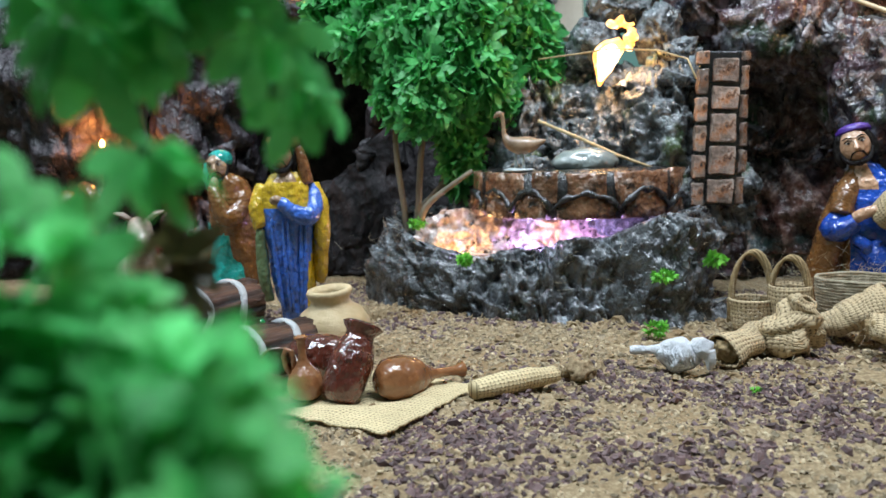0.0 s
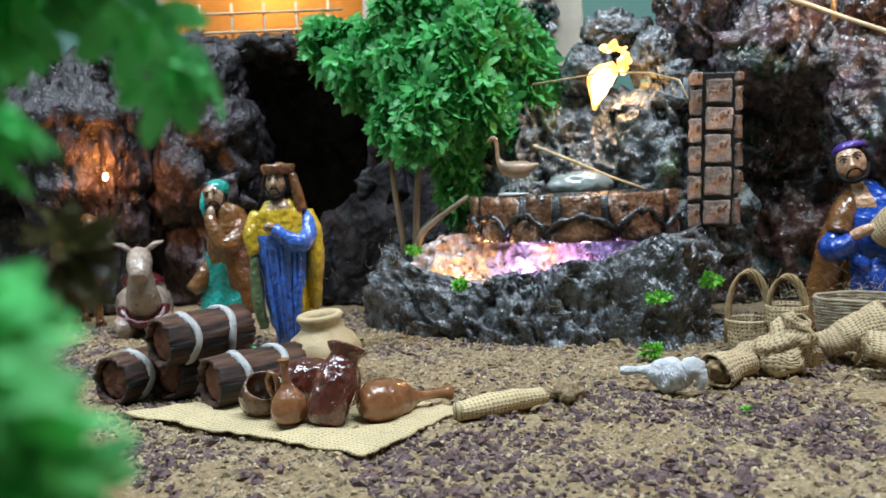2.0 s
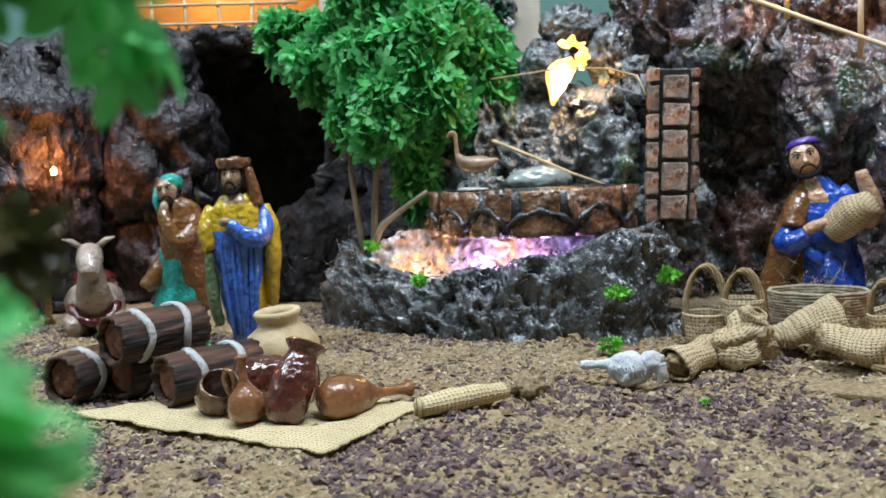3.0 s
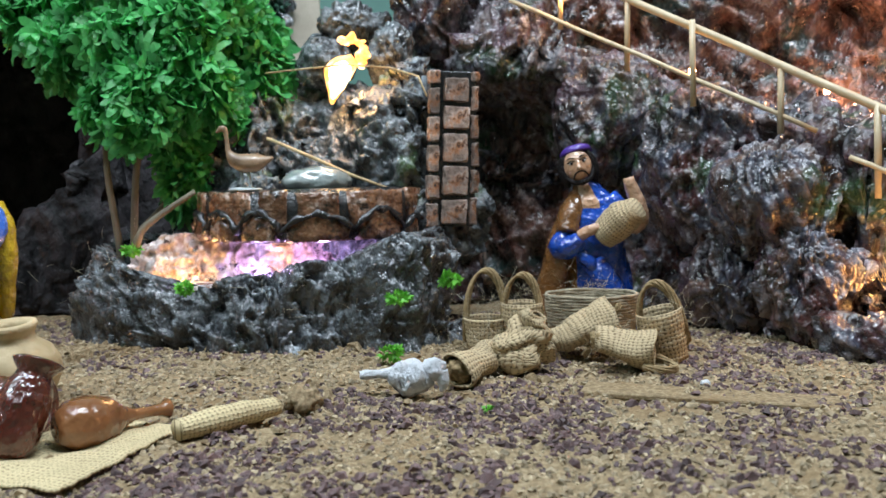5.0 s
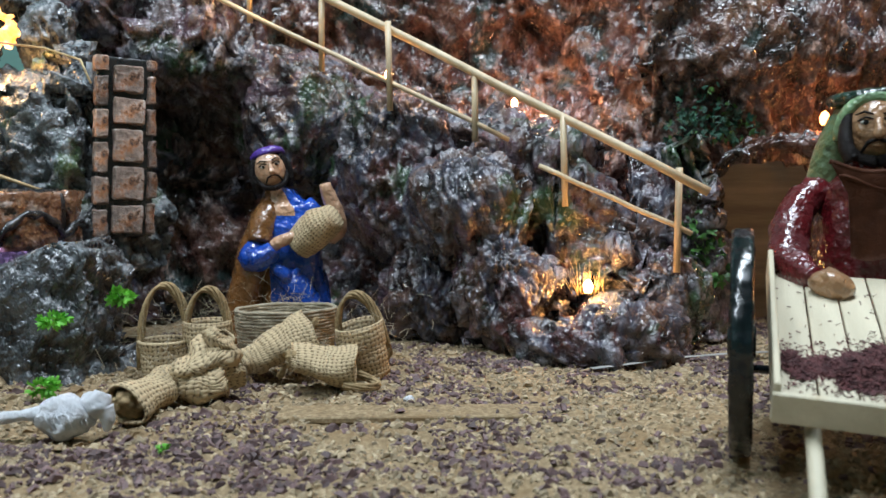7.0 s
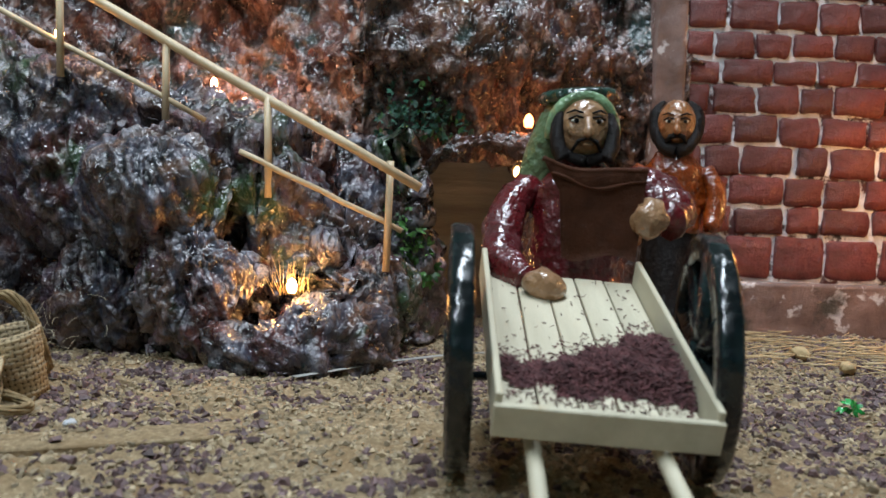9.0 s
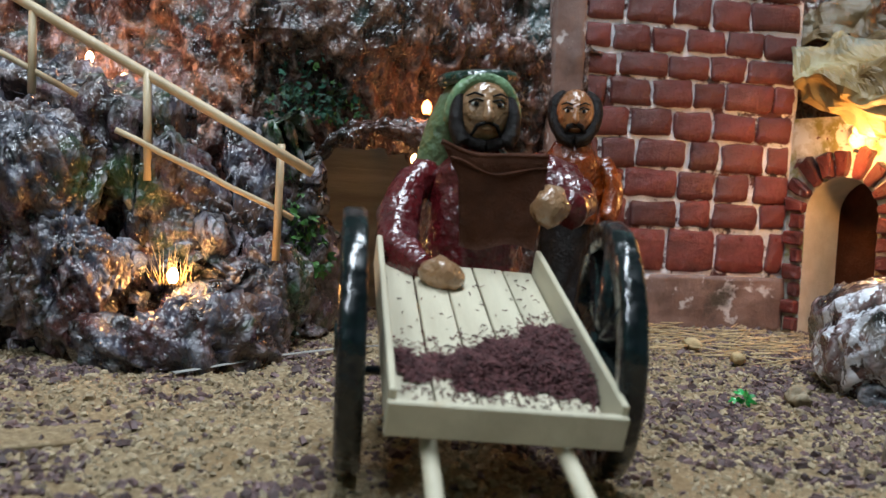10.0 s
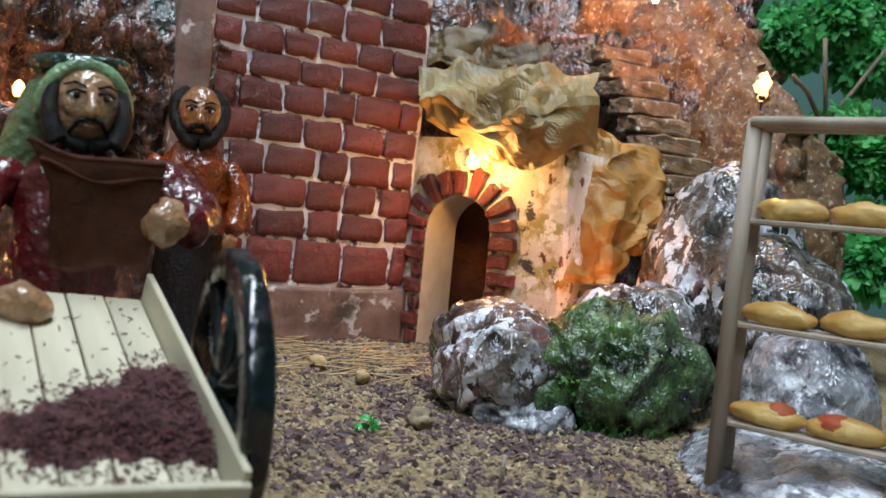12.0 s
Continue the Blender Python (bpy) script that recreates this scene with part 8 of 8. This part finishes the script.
# ---- upper terrace: lit room, fence, house corner ----
hut = thing("terrace_room", "small open room with warm orange lamplight on the terrace", "building")
M_CREAM = surface("cream_card", [(0.3, (0.5, 0.42, 0.33)), (0.7, (0.66, 0.58, 0.47))], 20, 0.6, 0.2, 120)
bm = bmesh.new()
box(bm, -0.12, 1.02, 0.345, 0.26, 0.01, 0.15)
part("back_wall", bm, M_CREAM, hut, smooth=False)
for x in (-0.235, -0.005):
    bm = bmesh.new()
    box(bm, x, 0.965, 0.345, 0.008, 0.10, 0.15)
    part("side_wall", bm, M_CREAM, hut, smooth=False)
bm = bmesh.new()
box(bm, -0.12, 0.965, 0.424, 0.26, 0.12, 0.008)
part("roof", bm, M_CREAM, hut, smooth=False)
fence = thing("terrace_fence", "pale stick fence along the terrace edge", "fence")
for k in range(6):
    x = -0.215 + 0.034 * k
    bm = bmesh.new()
    tube(bm, [(x, 0.86, 0.262), (x, 0.86, 0.315)], 0.0017, 8)
    part("post", bm, M_BAMBOO, fence)
for z in (0.2845, 0.304):
    bm = bmesh.new()
    tube(bm, [(-0.225, 0.858, z), (-0.03, 0.858, z + 0.001)], 0.0014, 8)
    part("rail", bm, M_BAMBOO, fence)
for k, (x, r) in enumerate(((-0.12, 0.010), (-0.098, 0.013), (-0.17, 0.009))):
    bm = bmesh.new()
    lathe(bm, [(0.0005, 0), (r * 0.7, 0.0005), (r, r * 0.7), (r * 0.8, r * 1.5), (r * 0.5, r * 1.8), (r * 0.65, r * 2.1), (r * 0.4, r * 2.0), (0.0005, r * 1.6)], 20, wob=0.05)
    single("clay_pot", bm, M_CLAY_BROWN, "brown clay pot in the lit terrace room", "jar", pose(x, 0.93, 0.2685))
gable = thing("terrace_house", "cream card house with a pale stone corner", "building")
bm = bmesh.new()
box(bm, 0.205, 0.92, 0.32, 0.075, 0.03, 0.16, 0.002)
part("wall", bm, M_CREAM, gable, smooth=False)
for k in range(4):
    bm = bmesh.new()
    blob(bm, (0.196 + 0.004 * (k % 2), 0.898, 0.285 + k * 0.018), (0.014, 0.006, 0.0095), 3, 0.003, 90, seed=k)
    part("corner_stone", bm, M_ROCK_PALE, gable, "pale pinkish corner stone")
bm = bmesh.new()
tube(bm, [(0.05, 1.285, 0.46), (0.5, 1.285, 0.475), (0.9, 1.285, 0.50)], 0.003, 6)
single("red_cord", bm, paint("red_cord_paint", (0.45, 0.06, 0.03), 0.6), "thin red cord across the teal wall", "cord")

# ---- small things on the sand ----
bm = bmesh.new()
tube(bm, [(0.405, 0.292, 0.002), (0.43, 0.283, 0.0025), (0.46, 0.276, 0.0025), (0.50, 0.258, 0.0025), (0.53, 0.24, 0.002)], 0.0022, 8, flat=0.16)
single("tape_strip", bm, M_TAPE, "strip of pale clear tape at the rock's foot", "tape")
bm = bmesh.new()
box(bm, 0, 0, 0, 0.12, 0.022, 0.003, 0.0006)
single("base_board_plank", bm, M_SAND, "thin sand-coated plank half buried in the gravel", "plank", Matrix.Translation((0.278, 0.295, -0.0006)) @ Matrix.Rotation(radians(-42), 4, "Z"), smooth=False)
for k, (x, y, c) in enumerate(((0.609, 0.053, 0), (0.643, 0.082, 1))):
    bm = bmesh.new()
    blob(bm, (0, 0, 0.003), (0.006 if c == 0 else 0.010, 0.004, 0.0035), 3, 0.002, 200, seed=k)
    single("nut_shell", bm, M_STRAW, "small pale dried nut shell on the gravel", "shell", pose(x, y, 0, 0, 0, 40 * k))
clip = thing("green_sprig", "tiny bright green plastic sprig on the gravel", "sprig")
leaf_cloud(paint("green_plastic", (0.02, 0.36, 0.07), 0.3), [(0.501, 0.047, 0.003, 0.003, 0.003, 0.002)], 7, 0.006, 91, clip, name="leaf", droop=0.0)
speck = thing("green_sprig", "tiny lime foam crumb on the gravel", "sprig")
leaf_cloud(M_LIME, [(0.171, 0.317, 0.001, 0.002, 0.002, 0.001)], 16, 0.002, 92, speck, name="crumb", droop=0.0)
bm = bmesh.new()
blob(bm, (0.288, 0.308, 0.002), (0.003, 0.0022, 0.002), 2, 0.0008, 300)
single("white_pebble", bm, M_WHITE, "tiny white pebble on the gravel", "pebble")
bm = bmesh.new()
tube(bm, [(0.43, -0.005, 0.0), (0.43, -0.0055, 0.008), (0.4303, -0.006, 0.0135)], 0.0009, 6)
single("wooden_peg", bm, M_GREY_WOOD, "thin grey peg standing in the gravel", "peg")
rng = random.Random(55)
bm = bmesh.new()
for _ in range(120):
    p = Vector((rng.uniform(0.60, 0.74), rng.uniform(0.02, 0.16), 0.003))
    a = rng.uniform(-0.8, 0.8) - 1.06
    d = Vector((math.cos(a), math.sin(a), rng.uniform(-0.1, 0.15))) * rng.uniform(0.006, 0.022)
    tube(bm, [p - d, p + d], 0.0004, 4)
single("dry_straw", bm, M_STRAW, "loose dry straw at the foot of the brick wall", "straw", kind="stuff")
for k, c in enumerate(((0.02, 0.57, 0.05), (0.0, 0.61, 0.04), (0.10, 0.51, 0.045), (0.17, 0.485, 0.04), (0.05, 0.60, 0.06), (0.15, 0.62, 0.17), (0.2, 0.6, 0.2))):
    fibres("glue_threads", c, (0.022, 0.010, 0.013), 22, 0.008, 80 + k, "fine stray glue and jute threads on the rock")

bush = thing("moss_patch", "dark green moss strands hanging beside the cave mouth", "moss")
leaf_cloud(M_MOSS_LEAF, [(0.536, 0.311, 0.087, 0.012, 0.010, 0.016), (0.538, 0.304, 0.070, 0.012, 0.010, 0.016), (0.534, 0.313, 0.062, 0.012, 0.010, 0.016), (0.540, 0.298, 0.051, 0.012, 0.010, 0.016)], 160, 0.0060, 99, bush, lobes=3, name="moss_clump", droop=0.6)
ivy = thing("ivy_patch", "dark glossy leaf flecks glued on the rust rock wall", "moss")
IVY = [(0.568, 0.334, 0.163, 0.014, 0.016, 0.014), (0.581, 0.321, 0.177, 0.014, 0.016, 0.014), (0.595, 0.305, 0.164, 0.014, 0.016, 0.014), (0.571, 0.315, 0.147, 0.014, 0.016, 0.014), (0.547, 0.325, 0.138, 0.014, 0.016, 0.014), (0.581, 0.303, 0.143, 0.014, 0.016, 0.014), (0.612, 0.303, 0.179, 0.014, 0.016, 0.014)]
leaf_cloud(M_MOSS_LEAF, IVY, 70, 0.0042, 97, ivy, lobes=3, name="pale_foliage", droop=0.2)
leaf_cloud(M_LEAF_DARK, IVY, 420, 0.0045, 98, ivy, lobes=3, name="dark_foliage", droop=0.2)

# ---- lamps of the model ----
crag("cave_rock", [(-0.36, 0.80), (-0.31, 0.775), (-0.265, 0.785), (-0.235, 0.82)], [(0.0, 0.02), (0.07, 0.02), (0.13, 0.0), (0.20, -0.01), (0.25, 0.02)], M_ROCK_DARK, "rust-brown rock wall beside the cave lamp", nu=60, nv=60, size=0.04, amount=0.016, seed=77)
bulb((-0.258, 0.755, 0.136), 0.20, ORANGE, 60, label="tiny glowing orange bulb in the cave")
bulb((0.439, 0.3215, 0.042), 0.085, WARM, 110, 0.0031, light_at=(-0.004, -0.005, 0.004))
bulb((0.6045, 0.2555, 0.1455), 0.008, (1.0, 0.26, 0.08), 14, 0.0038, label="tiny glowing red-orange bulb on the rock", light_at=(-0.003, -0.004, 0.003))
bulb((0.738, -0.010, 0.141), 0.26, WARM, 5, 0.0056, flared=True, label="tiny glowing warm bulb over the doorway", light_at=(-0.028, 0.004, -0.008))
bulb((0.712, -0.206, 0.212), 0.50, WARM, 5, 0.0060, flared=True, label="tiny glowing warm bulb beside the steps", light_at=(-0.006, 0, 0.003))
# unseen bulb, added to bring the orange glow onto the hanging paper
bulb((0.648, -0.084, 0.054), 0.12, ORANGE, 40, label="tiny glowing orange bulb added unseen behind the pale rock")
bulb((0.858, -0.110, 0.312), 0.30, ORANGE, 60, label="tiny glowing orange bulb at the head of the steps")
bulb((0.345, 0.545, 0.246), 0.03, WARM, 120, label="tiny glowing warm bulb behind the rail", light_at=(-0.002, -0.006, 0.0))
bulb((0.392, 0.452, 0.178), 0.010, WARM, 60, label="tiny glowing warm bulb under the rail")
bulb((0.79, -0.145, 0.285), 0.34, ORANGE, 60, label="tiny glowing orange bulb above the steps", light_at=(-0.02, 0, 0.0))
bulb((-0.12, 0.96, 0.40), 0.5, (1.0, 0.42, 0.06), 60, label="tiny glowing orange bulb in the terrace room", light_at=(0, -0.01, -0.02))
bulb((0.603, 0.262, 0.1115), 0.028, WARM, 25, label="tiny glowing warm bulb inside the low cave", light_at=(0.01, -0.01, 0.0))
bulb((0.524, 0.462, 0.168), 0.20, (1.0, 0.42, 0.2), 60, label="tiny glowing orange bulb on the slope behind the rail", light_at=(-0.01, -0.02, 0.01))
# fountain lamp: a flame-shaped cup of glue, the light from within put in as glow
bm = bmesh.new()
tube(bm, [(0.013, 0.003, 0.013), (0.006, 0.002, 0.008), (0.000, 0.001, 0.002), (-0.002, 0, -0.007), (-0.005, -0.001, -0.020)], [0.0045, 0.0085, 0.0110, 0.0072, 0.0012], 14)
blob(bm, (0.019, 0.008, 0.014), (0.0045, 0.004, 0.008), 4, 0.003, 200, seed=8)
blob(bm, (0.011, 0.012, 0.026), (0.010, 0.005, 0.0032), 4, 0.004, 160, seed=18)
core = bmesh.new()
tube(core, [(0.008, 0, 0.009), (0.002, 0, 0.003), (-0.001, 0, -0.006), (-0.0040, 0, -0.016)], [0.003, 0.0085, 0.0055, 0.0009], 12)
for cup in (bm, core):
    for v in cup.verts:
        v.co.y = v.co.y * 0.45 - (0.003 if cup is core else 0.0)
        v.co += noise.noise_vector(v.co * 130) * 0.0011
flame = thing("fountain_lamp", "bright yellow-white lamp in a flame-shaped glue cup", "lamp", pose(0.1775, 0.594, 0.187, 12, 0, -14))
part("glue_cup", bm, flame_glow("cup_glow"), flame)
part("bulb", core, emitter("lamp_glow", (1.0, 0.80, 0.50), 7.0), flame)
bulb_light((0.180, 0.574, 0.186), 0.15, WARM, 0.006)
# pool lamps: amber at one end, violet under the drum
bulb_light((0.050, 0.578, 0.046), 0.052, (1.0, 0.55, 0.2), 0.004)
bulb_light((0.125, 0.555, 0.060), 0.012, (1.0, 0.55, 0.2), 0.004)
bulb_light((0.100, 0.553, 0.050), 0.060, (0.62, 0.45, 1.0), 0.004)
bulb_light((0.150, 0.543, 0.054), 0.060, (0.66, 0.42, 1.0), 0.004)
